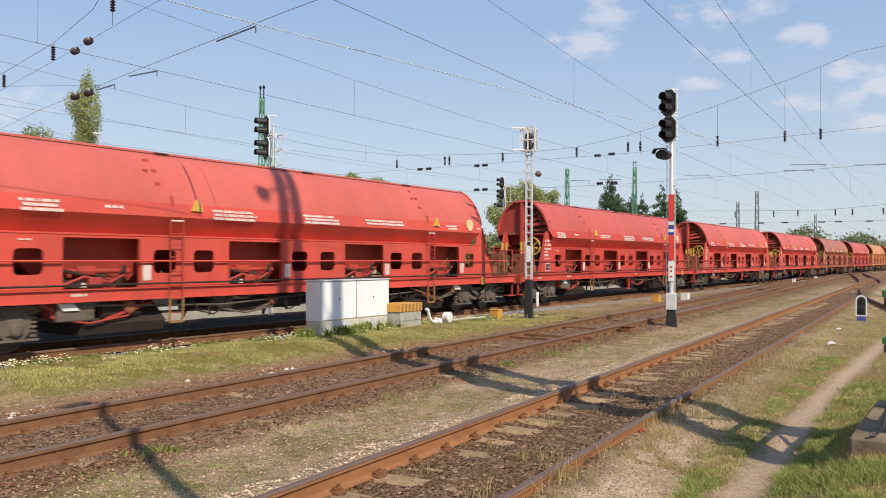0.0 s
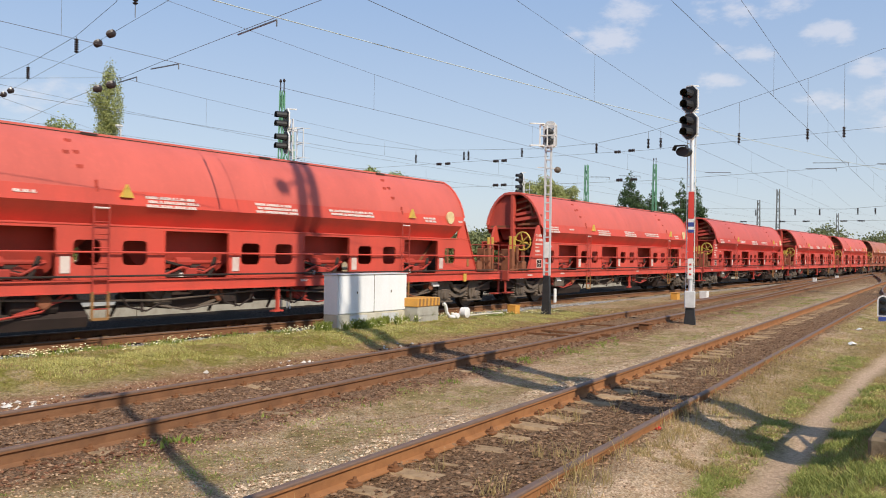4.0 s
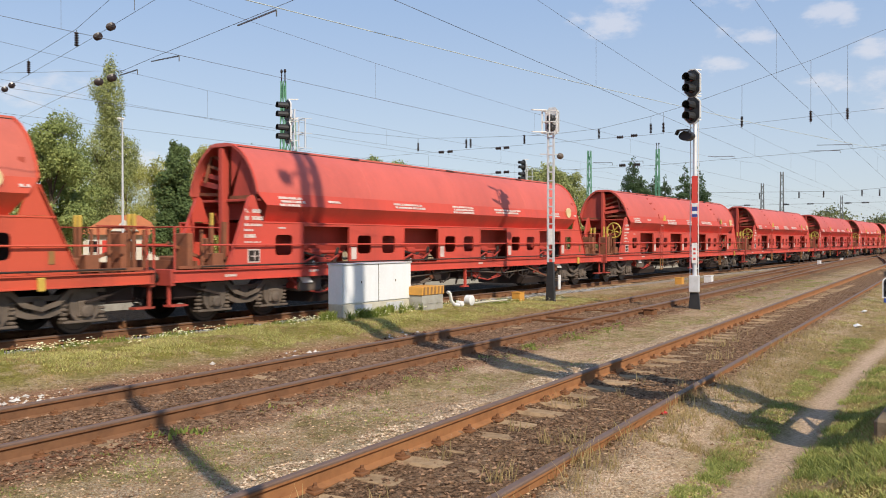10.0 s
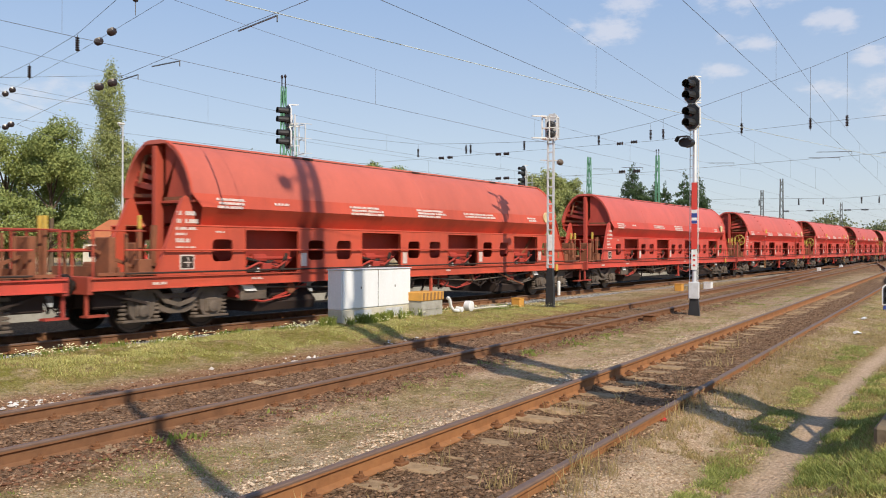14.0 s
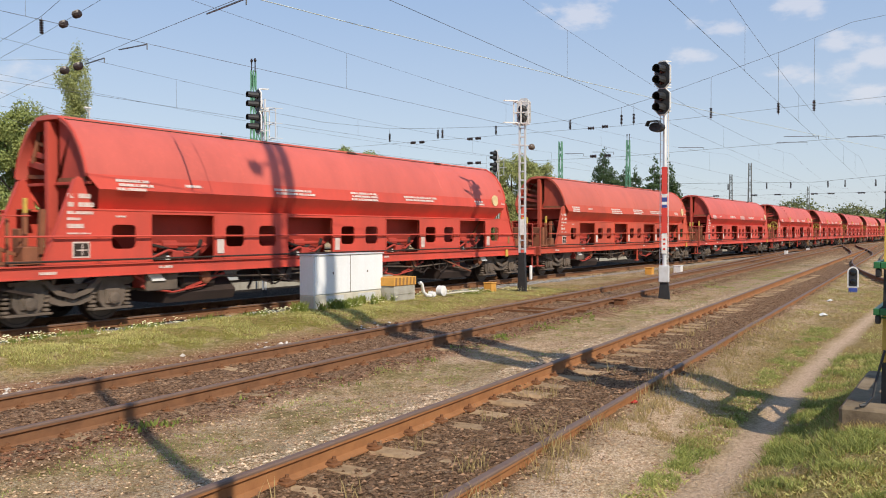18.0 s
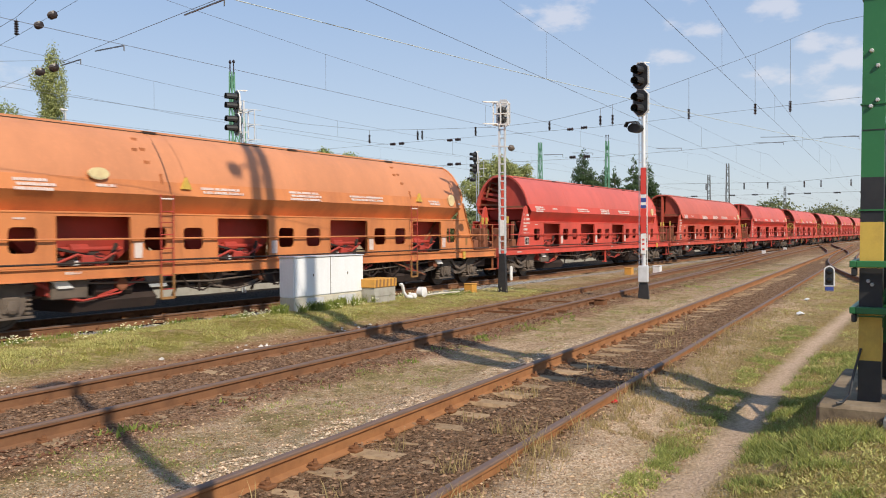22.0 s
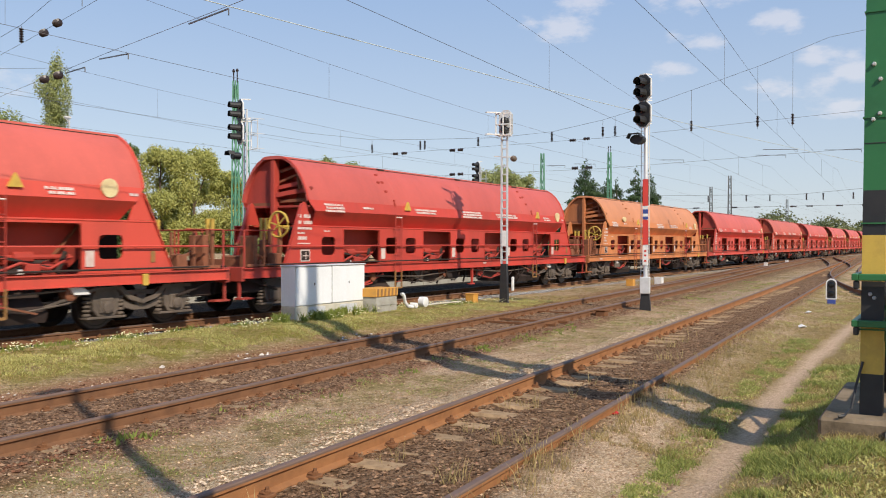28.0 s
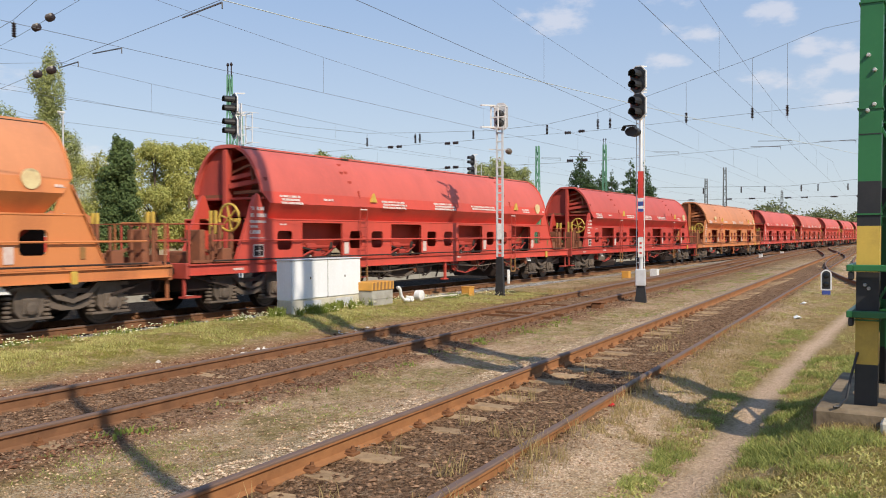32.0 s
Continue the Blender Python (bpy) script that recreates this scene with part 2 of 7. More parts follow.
M_POPLAR = leafy("poplar_leaves", (0.20, 0.23, 0.08), (0.48, 0.50, 0.20))
M_BROAD = leafy("broadleaf", (0.15, 0.20, 0.06), (0.42, 0.46, 0.16))
M_YELLOWLEAF = leafy("yellowing_leaves", (0.26, 0.28, 0.065), (0.58, 0.55, 0.19))
M_YEW = leafy("yew_leaves", (0.06, 0.10, 0.035), (0.19, 0.25, 0.09))
M_FIR = leafy("fir_needles", (0.035, 0.075, 0.03), (0.12, 0.17, 0.07))
M_LUSH = leafy("lush_grass_blades", (0.10, 0.15, 0.028), (0.56, 0.56, 0.18), 1.6, 0.4)
M_GRASS = leafy("grass_blades", (0.23, 0.24, 0.055), (0.82, 0.74, 0.30), 0.8, 0.4)
M_DRYGRASS = leafy("dry_grass_blades", (0.25, 0.185, 0.07), (0.60, 0.46, 0.22), 0.8, 0.35)
M_WOODS = leafy("distant_foliage", (0.11, 0.135, 0.055), (0.29, 0.295, 0.13), 0.05)
M_WEED = leafy("weed_leaves", (0.13, 0.19, 0.035), (0.34, 0.36, 0.09), 0.8, 0.35)

# lie of the near tracks: they draw slowly away to the left
BEND = (0.055, 0.0)


def lay(x):
    d = x - 5
    return BEND[0] * d + (BEND[1] * d * d if d > 0 else 0)


def ground_material():
    m, n, l, b = nodes_of("railway_ground")
    v = coords(n)
    sp = n.new("ShaderNodeSeparateXYZ")
    l.new(v, sp.inputs[0])
    X, Y = sp.outputs[0], sp.outputs[1]
    d = math_node(n, l, "SUBTRACT", X, 5.0)
    dpos = math_node(n, l, "MAXIMUM", d, 0.0)
    off = math_node(n, l, "ADD", math_node(n, l, "MULTIPLY", d, BEND[0]), math_node(n, l, "MULTIPLY", math_node(n, l, "MULTIPLY", dpos, dpos), BEND[1]))
    wob = noise_node(n, l, v, 0.9, 5, 0.6)
    W = math_node(n, l, "ADD", math_node(n, l, "SUBTRACT", Y, off), math_node(n, l, "MULTIPLY_ADD", wob, 0.9, -0.45))
    YW = math_node(n, l, "ADD", Y, math_node(n, l, "MULTIPLY_ADD", wob, 1.0, -0.5))

    def band(src, lo, hi, soft):
        a = ramp_node(n, l, src, lo - soft, lo + soft)
        c = ramp_node(n, l, src, hi + soft, hi - soft)
        return math_node(n, l, "MULTIPLY", a, c)
    big = noise_node(n, l, v, 0.35, 6, 0.65)
    mid = noise_node(n, l, v, 2.2, 6, 0.65)
    fine = noise_node(n, l, v, 28, 6, 0.7)
    vor = n.new("ShaderNodeTexVoronoi")
    vor.inputs["Scale"].default_value = 32
    l.new(v, vor.inputs["Vector"])
    vsep = n.new("ShaderNodeSeparateColor")
    l.new(vor.outputs["Color"], vsep.inputs[0])
    vr = vsep.outputs[0]
    vor2 = n.new("ShaderNodeTexVoronoi")
    vor2.inputs["Scale"].default_value = 75
    l.new(v, vor2.inputs["Vector"])
    v2 = n.new("ShaderNodeSeparateColor")
    l.new(vor2.outputs["Color"], v2.inputs[0])
    # gritty tan soil
    soil = mix_node(n, l, ramp_node(n, l, fine, 0.3, 0.7), (0.29, 0.175, 0.098), (0.68, 0.47, 0.29))
    soil = mix_node(n, l, math_node(n, l, "MULTIPLY", ramp_node(n, l, v2.outputs[0], 0.70, 0.85), 0.8), soil, (0.76, 0.61, 0.45))
    soil = mix_node(n, l, math_node(n, l, "MULTIPLY", ramp_node(n, l, mid, 0.5, 0.7), 0.5), soil, (0.194, 0.103, 0.052))
    # low dry turf over it
    turf = mix_node(n, l, ramp_node(n, l, fine, 0.35, 0.7), (0.175, 0.140, 0.048), (0.43, 0.335, 0.145))
    turfy = math_node(n, l, "MULTIPLY", ramp_node(n, l, big, 0.42, 0.54), ramp_node(n, l, mid, 0.36, 0.54))
    col = mix_node(n, l, math_node(n, l, "MULTIPLY", turfy, 0.85), soil, turf)
    # pale gravel line outside the near track
    pale = mix_node(n, l, ramp_node(n, l, v2.outputs[0], 0.15, 0.85), (0.30, 0.20, 0.125), (0.80, 0.64, 0.47))
    col = mix_node(n, l, math_node(n, l, "MULTIPLY", band(W, 4.45, 5.05, 0.28), math_node(n, l, "MULTIPLY", ramp_node(n, l, mid, 0.36, 0.58), 0.9)), col, pale)
    # red-brown clods shed along the second track
    clod = mix_node(n, l, ramp_node(n, l, vr, 0.1, 0.9), (0.10, 0.042, 0.024), (0.38, 0.175, 0.098))
    col = mix_node(n, l, math_node(n, l, "MULTIPLY", band(W, 6.4, 6.95, 0.2), ramp_node(n, l, mid, 0.28, 0.5)), col, clod)
    # brown ballast in the two near tracks
    bal = mix_node(n, l, ramp_node(n, l, vr, 0.1, 0.9), (0.085, 0.047, 0.027), (0.34, 0.20, 0.115))
    bal = mix_node(n, l, ramp_node(n, l, v2.outputs[0], 0.8, 0.95), bal, (0.291, 0.189, 0.111))
    col = mix_node(n, l, band(W, 2.75, 4.55, 0.2), col, bal)
    bal2 = mix_node(n, l, ramp_node(n, l, vr, 0.1, 0.9), (0.126, 0.069, 0.041), (0.359, 0.215, 0.130))
    col = mix_node(n, l, band(W, 6.55, 9.3, 0.25), col, bal2)
    col = mix_node(n, l, math_node(n, l, "MULTIPLY", band(W, 6.3, 9.8, 0.5), ramp_node(n, l, X, 18.0, 34.0)), col, bal)
    # reddish dirt, then the green strip
    col = mix_node(n, l, math_node(n, l, "MULTIPLY", band(W, 9.2, 10.3, 0.3), 0.7), col, (0.291, 0.133, 0.070))
    green = mix_node(n, l, ramp_node(n, l, fine, 0.3, 0.7), (0.145, 0.142, 0.026), (0.349, 0.301, 0.074))
    gmask = math_node(n, l, "MULTIPLY", band(YW, 10.6, 13.6, 0.5), ramp_node(n, l, mid, 0.25, 0.5))
    col = mix_node(n, l, math_node(n, l, "MULTIPLY", gmask, ramp_node(n, l, X, 32.0, 18.0)), col, green)
    dull = math_node(n, l, "MULTIPLY", band(W, 4.6, 12.0, 0.6), ramp_node(n, l, X, 16.0, 30.0))
    col = mix_node(n, l, math_node(n, l, "MULTIPLY", dull, 0.3), col, mix_node(n, l, ramp_node(n, l, mid, 0.35, 0.65), (0.19, 0.145, 0.06), (0.17, 0.105, 0.055)))
    far = math_node(n, l, "MULTIPLY", band(W, 3.0, 30.0, 0.5), ramp_node(n, l, X, 60.0, 78.0))
    far = math_node(n, l, "MULTIPLY", far, math_node(n, l, "MULTIPLY_ADD", ramp_node(n, l, big, 0.35, 0.6), 0.5, 0.5))
    col = mix_node(n, l, far, col, bal)
    speck = noise_node(n, l, v, 9.0, 8, 0.8)
    col = mix_node(n, l, math_node(n, l, "MULTIPLY", ramp_node(n, l, speck, 0.53, 0.64), 0.85), col, (0.10, 0.060, 0.032))
    col = mix_node(n, l, math_node(n, l, "MULTIPLY", ramp_node(n, l, speck, 0.45, 0.33), 0.7), col, (0.64, 0.48, 0.32))
    # light grey ballast of the train's track
    grey = mix_node(n, l, ramp_node(n, l, vr, 0.1, 0.9), (0.194, 0.163, 0.133), (0.504, 0.439, 0.370))
    col = mix_node(n, l, band(Y, 13.5, 14.75, 0.12), col, grey)
    # near-black bed under and beyond the train: its shade is painted in
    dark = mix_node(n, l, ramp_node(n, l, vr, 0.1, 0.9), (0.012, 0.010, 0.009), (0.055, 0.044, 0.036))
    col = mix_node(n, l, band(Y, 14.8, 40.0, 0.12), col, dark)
    # verge on the path's side
    verge = mix_node(n, l, ramp_node(n, l, fine, 0.3, 0.7), (0.136, 0.129, 0.030), (0.330, 0.267, 0.081))
    col = mix_node(n, l, math_node(n, l, "MULTIPLY", math_node(n, l, "MULTIPLY", ramp_node(n, l, YW, 1.9, 1.3), ramp_node(n, l, mid, 0.3, 0.55)), ramp_node(n, l, X, 34.0, 24.0)), col, verge)
    dryv = mix_node(n, l, ramp_node(n, l, fine, 0.3, 0.7), (0.175, 0.125, 0.045), (0.37, 0.265, 0.10))
    col = mix_node(n, l, math_node(n, l, "MULTIPLY", math_node(n, l, "MULTIPLY", ramp_node(n, l, YW, 3.2, 2.4), ramp_node(n, l, X, 8.5, 13.0)), 0.75), col, dryv)
    bare = math_node(n, l, "MULTIPLY", band(W, 2.15, 2.75, 0.2), ramp_node(n, l, X, 12.5, 9.0))
    col = mix_node(n, l, math_node(n, l, "MULTIPLY", bare, ramp_node(n, l, mid, 0.3, 0.6)), col, mix_node(n, l, ramp_node(n, l, v2.outputs[0], 0.2, 0.9), (0.50, 0.325, 0.20), (0.92, 0.69, 0.49)))
    # trodden path
    bow = n.new("ShaderNodeMapRange")
    bow.interpolation_type = "SMOOTHSTEP"
    bow.inputs["From Min"].default_value, bow.inputs["From Max"].default_value, bow.inputs["To Max"].default_value = 6.0, 15.0, 0.30
    l.new(X, bow.inputs["Value"])
    pathc = math_node(n, l, "SUBTRACT", math_node(n, l, "ADD", Y, math_node(n, l, "MULTIPLY_ADD", mid, 0.24, -0.12)), bow.outputs[0])
    pth = mix_node(n, l, ramp_node(n, l, fine, 0.3, 0.7), (0.44, 0.29, 0.185), (0.78, 0.57, 0.405))
    col = mix_node(n, l, math_node(n, l, "MULTIPLY", band(pathc, 1.54, 1.83, 0.10), 0.92), col, pth)
    l.new(col, b.inputs["Base Color"])
    b.inputs["Roughness"].default_value = 0.95
    b.inputs["Specular IOR Level"].default_value = 0.04
    hgt = math_node(n, l, "ADD", math_node(n, l, "MULTIPLY", vor.outputs["Distance"], 0.25), math_node(n, l, "MULTIPLY", fine, 0.7))
    bump_node(n, l, hgt, 1.0, 0.07, b)
    return m


M_GROUND = ground_material()


# ---- mesh helpers ----
class Shape:
    """Vertices and faces of one part."""

    def __init__(self):
        self.v, self.f = [], []

    def add(self, verts, faces):
        o = len(self.v)
        self.v += [tuple(p) for p in verts]
        self.f += [tuple(i + o for i in q) for q in faces]
        return self

    def box(self, x0, x1, y0, y1, z0, z1, c=0.0):
        """A box, its edges chamfered by c."""
        if c <= 0:
            p = [(x, y, z) for x in (x0, x1) for y in (y0, y1) for z in (z0, z1)]
            return self.add(p, [(0, 1, 3, 2), (4, 6, 7, 5), (0, 4, 5, 1), (2, 3, 7, 6), (0, 2, 6, 4), (1, 5, 7, 3)])
        bm = bmesh.new()
        bmesh.ops.create_cube(bm, size=1, matrix=Matrix.Translation(((x0 + x1) / 2, (y0 + y1) / 2, (z0 + z1) / 2)) @ Matrix.Diagonal((x1 - x0, y1 - y0, z1 - z0, 1)))
        bmesh.ops.bevel(bm, geom=bm.edges[:], offset=c, segments=1, affect="EDGES")
        bm.verts.index_update()
        self.add([w.co for w in bm.verts], [[w.index for w in q.verts] for q in bm.faces])
        bm.free()
        return self

    def obox(self, m, sx, sy, sz):
        p = [m @ Vector((x * sx / 2, y * sy / 2, z * sz / 2)) for x in (-1, 1) for y in (-1, 1) for z in (-1, 1)]
        return self.add(p, [(0, 1, 3, 2), (4, 6, 7, 5), (0, 4, 5, 1), (2, 3, 7, 6), (0, 2, 6, 4), (1, 5, 7, 3)])

    def tube(self, pts, r, n=6, caps=True):
        """A round bar along points; r a radius or one for each point."""
        pts = [Vector(p) for p in pts]
        rs = r if isinstance(r, (list, tuple)) else [r] * len(pts)
        rings = []
        for i, p in enumerate(pts):
            t = (pts[min(i + 1, len(pts) - 1)] - pts[max(i - 1, 0)]).normalized()
            s = t.cross(Vector((0, 0, 1)))
            s = s.normalized() if s.length > 1e-3 else Vector((1, 0, 0))
            u = s.cross(t)
            rings.append([p + rs[i] * (math.cos(2 * math.pi * k / n) * s + math.sin(2 * math.pi * k / n) * u) for k in range(n)])
        faces = [(i * n + k, i * n + (k + 1) % n, (i + 1) * n + (k + 1) % n, (i + 1) * n + k) for i in range(len(pts) - 1) for k in range(n)]
        if caps:
            faces += [tuple(range(n))[::-1], tuple((len(pts) - 1) * n + k for k in range(n))]
        return self.add([q for ring in rings for q in ring], faces)

    def bar(self, a, b, w, h=None):
        """A square bar from a to b."""
        a, b = Vector(a), Vector(b)
        q = (b - a).to_track_quat("X", "Z").to_matrix().to_4x4()
        return self.obox(Matrix.Translation((a + b) / 2) @ q, (b - a).length, w, h or w)

    def lathe(self, axis_p, axis_d, prof, n=16):
        """Turned: prof of (along, radius)."""
        d = Vector(axis_d).normalized()
        s = d.cross(Vector((0, 0, 1)))
        s = s.normalized() if s.length > 1e-3 else Vector((1, 0, 0))
        u = s.cross(d)
        o = Vector(axis_p)
        v = [o + d * a + r * (math.cos(2 * math.pi * k / n) * s + math.sin(2 * math.pi * k / n) * u) for a, r in prof for k in range(n)]
        f = [(i * n + k, i * n + (k + 1) % n, (i + 1) * n + (k + 1) % n, (i + 1) * n + k) for i in range(len(prof) - 1) for k in range(n)]
        f += [tuple(range(n))[::-1], tuple((len(prof) - 1) * n + k for k in range(n))]
        return self.add(v, f)

    def prism(self, poly, x0, x1, axis=0):
        """A closed outline pushed from x0 to x1 along an axis; outline in the other two axes."""
        def p3(a, q):
            return ((a, q[0], q[1]), (q[0], a, q[1]), (q[0], q[1], a))[axis]
        n = len(poly)
        v = [p3(x0, q) for q in poly] + [p3(x1, q) for q in poly]
        f = [tuple(range(n))[::-1], tuple(range(n, 2 * n))] + [(k, (k + 1) % n, n + (k + 1) % n, n + k) for k in range(n)]
        return self.add(v, f)

    def mesh(self, name):
        me = bpy.data.meshes.new(name)
        me.from_pydata(self.v, [], self.f)
        bm = bmesh.new()
        bm.from_mesh(me)
        bmesh.ops.recalc_face_normals(bm, faces=bm.faces[:])
        bm.to_mesh(me)
        bm.free()
        me.update()
        return me


def smooth_by_angle(me, degrees=35):
    me.polygons.foreach_set("use_smooth", [True] * len(me.polygons))
    bm = bmesh.new()
    bm.from_mesh(me)
    for e in bm.edges:
        e.smooth = len(e.link_faces) == 2 and e.calc_face_angle(0) < radians(degrees)
    bm.to_mesh(me)
    bm.free()


def part(name, shape, material, parent=None, label="", round_off=False):
    """Links a Shape as one mesh object under a thing or a part."""
    me = shape.mesh(name)
    if round_off:
        smooth_by_angle(me)
    me.materials.append(material)
    ob = new(name, me)
    ob.parent = parent
    if label:
        ob["label"] = label
    return ob


def thing(name, at, label, category, group="", kind=""):
    """An Empty at a thing's base."""
    ob = new(name)
    ob.empty_display_size = 0.2
    ob.matrix_basis = at if isinstance(at, Matrix) else Matrix.Translation(at)
    return tagged(ob, label, category, group, kind)


def share(name, ob, parent, m):
    """Another part on the same mesh."""
    o = new(name, ob.data)
    o.parent = parent
    o.matrix_basis = m
    return o


def pebbly(name, dark, light):
    m, n, l, b = nodes_of(name)
    g = n.new("ShaderNodeNewGeometry")
    fine = noise_node(n, l, g.outputs["Position"], 40, 4, 0.6)
    col = mix_node(n, l, g.outputs["Random Per Island"], dark, light)
    col = mix_node(n, l, math_node(n, l, "MULTIPLY", ramp_node(n, l, fine, 0.45, 0.7), 0.45), col, tuple(0.5 * c for c in dark))
    l.new(col, b.inputs["Base Color"])
    b.inputs["Roughness"].default_value = 0.95
    b.inputs["Specular IOR Level"].default_value = 0.08
    return m


M_BALLAST = pebbly("brown_ballast_stone", (0.10, 0.055, 0.032), (0.38, 0.235, 0.145))
M_PALESTONE = pebbly("pale_gravel_stone", (0.28, 0.18, 0.11), (0.80, 0.63, 0.46))
M_WHITESTONE = pebbly("white_stone", (0.45, 0.38, 0.31), (0.85, 0.80, 0.74))
M_GREYSTONE = pebbly("grey_ballast_stone", (0.14, 0.13, 0.12), (0.46, 0.45, 0.44))
M_CLOD = pebbly("red_brown_clod", (0.10, 0.045, 0.026), (0.27, 0.13, 0.075))
M_GRIT = pebbly("mixed_grit_stone", (0.20, 0.115, 0.065), (0.70, 0.49, 0.31))


# ---- ground ----
def rise(a, lo, hi):
    """From 0 at lo to 1 at hi, smoothly."""
    u = min(1.0, max(0.0, (a - lo) / (hi - lo)))
    return u * u * (3 - 2 * u)


def path_line(x):
    """The middle of the trodden path."""
    return 1.68 + 0.30 * rise(x, 6.0, 15.0)


def ground_height(x, y):
    w = y - lay(x)
    h = 0.04 * noise.fractal(Vector((x * 0.8, y * 0.8, 0)), 0.9, 2.0, 3) + 0.012 * noise.noise(Vector((x * 6, y * 6, 3))) - 0.02
    for c in (3.66, 7.86):
        d = w - c
        if abs(d) < 1.7:
            k = min(1, (1.7 - abs(d)) / 0.4)
            low = c < 5 and 0.22 < d < 0.66 + 0.1 * noise.noise(Vector((x * 2, 0, 5)))
            bed = (-0.012 if low else 0.018) + 0.024 * noise.noise(Vector((x * 3.1, y * 3.1, 9))) + 0.02 * noise.noise(Vector((x * 8.0, y * 8.0, 2)))
            h = h * (1 - k) + k * bed
    if y > 13.5:
        h = h * (1 - 0.6 * min(1, (y - 13.5) / 1.0)) - 0.10 * min(1, (y - 13.5) / 1.0)
    h += 0.075 * rise(w, 2.2, 2.75) * rise(w, 3.5, 3.0) * (0.75 + 0.5 * noise.noise(Vector((x * 1.3, y * 2.0, 17))))
    p = path_line(x)
    if abs(y - p) < 0.3 and x < 40:
        h -= 0.03 * (1 - abs(y - p) / 0.3)
    # low bank under the catenary mast, and the raised strip before the main track
    h += 0.29 * rise(y, 1.45, 0.75) * rise(x, 5.6, 7.6) * rise(x, 17.0, 11.0)
    h += 0.16 * rise(y, 10.5, 11.6) * rise(y, 13.5, 12.7) * rise(x, 22.5, 19.5)
    return h


def spread(a, b, step, far_lo, far_hi, grow=1.35):
    mid = list(np.arange(a, b + 1e-6, step))
    lo, hi, s = [], [], step
    p = a
    while p > far_lo:
        s *= grow
        p -= s
        lo.append(p)
    p, s = b, step
    while p < far_hi:
        s *= grow
        p += s
        hi.append(p)
    return lo[::-1] + mid + hi


def build_ground():
    xs, ys = spread(1.5, 26, 0.11, -1500, 3000), spread(-1.5, 14.5, 0.11, -1500, 3000)
    g = Shape()
    g.v = [(x, y, ground_height(x, y) if abs(x) < 200 and abs(y) < 60 else -0.12) for x in xs for y in ys]
    n = len(ys)
    g.f = [(i * n + j, (i + 1) * n + j, (i + 1) * n + j + 1, i * n + j + 1) for i in range(len(xs) - 1) for j in range(n - 1)]
    me = bpy.data.meshes.new("ground")
    me.from_pydata(g.v, [], g.f)
    me.polygons.foreach_set("use_smooth", [True] * len(me.polygons))
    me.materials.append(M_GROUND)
    tagged(new("ground", me), "gritty station-yard ground with ballast, dry turf, trodden path and shade painted under the train", "ground", kind="structure")


build_ground()

# ---- tracks ----
RAIL_PROFILE = ((-0.07, 0.0), (0.07, 0.0), (0.07, 0.012), (0.012, 0.035), (0.012, 0.115), (0.034, 0.13), (0.034, 0.148), (-0.034, 0.148), (-0.034, 0.13), (-0.012, 0.115), (-0.012, 0.035), (-0.07, 0.012))
HEAD_PROFILE = ((-0.034, 0.148), (0.034, 0.148), (0.034, 0.160), (0.024, 0.17), (-0.024, 0.17), (-0.034, 0.160))


def swept(line, prof, off, z0):
    """A profile carried along a line of (x, y), moved sideways by off."""
    s = Shape()
    n = len(prof)
    for i, (x, y) in enumerate(line):
        a, b = line[max(i - 1, 0)], line[min(i + 1, len(line) - 1)]
        t = Vector((b[0] - a[0], b[1] - a[1])).normalized()
        nx, ny = -t.y, t.x
        s.v += [(x + nx * (off + p), y + ny * (off + p), z0 + q) for p, q in prof]
    s.f = [(i * n + k, i * n + (k + 1) % n, (i + 1) * n + (k + 1) % n, (i + 1) * n + k) for i in range(len(line) - 1) for k in range(n)]
    s.f += [tuple(range(n))[::-1], tuple((len(line) - 1) * n + k for k in range(n))]
    return s


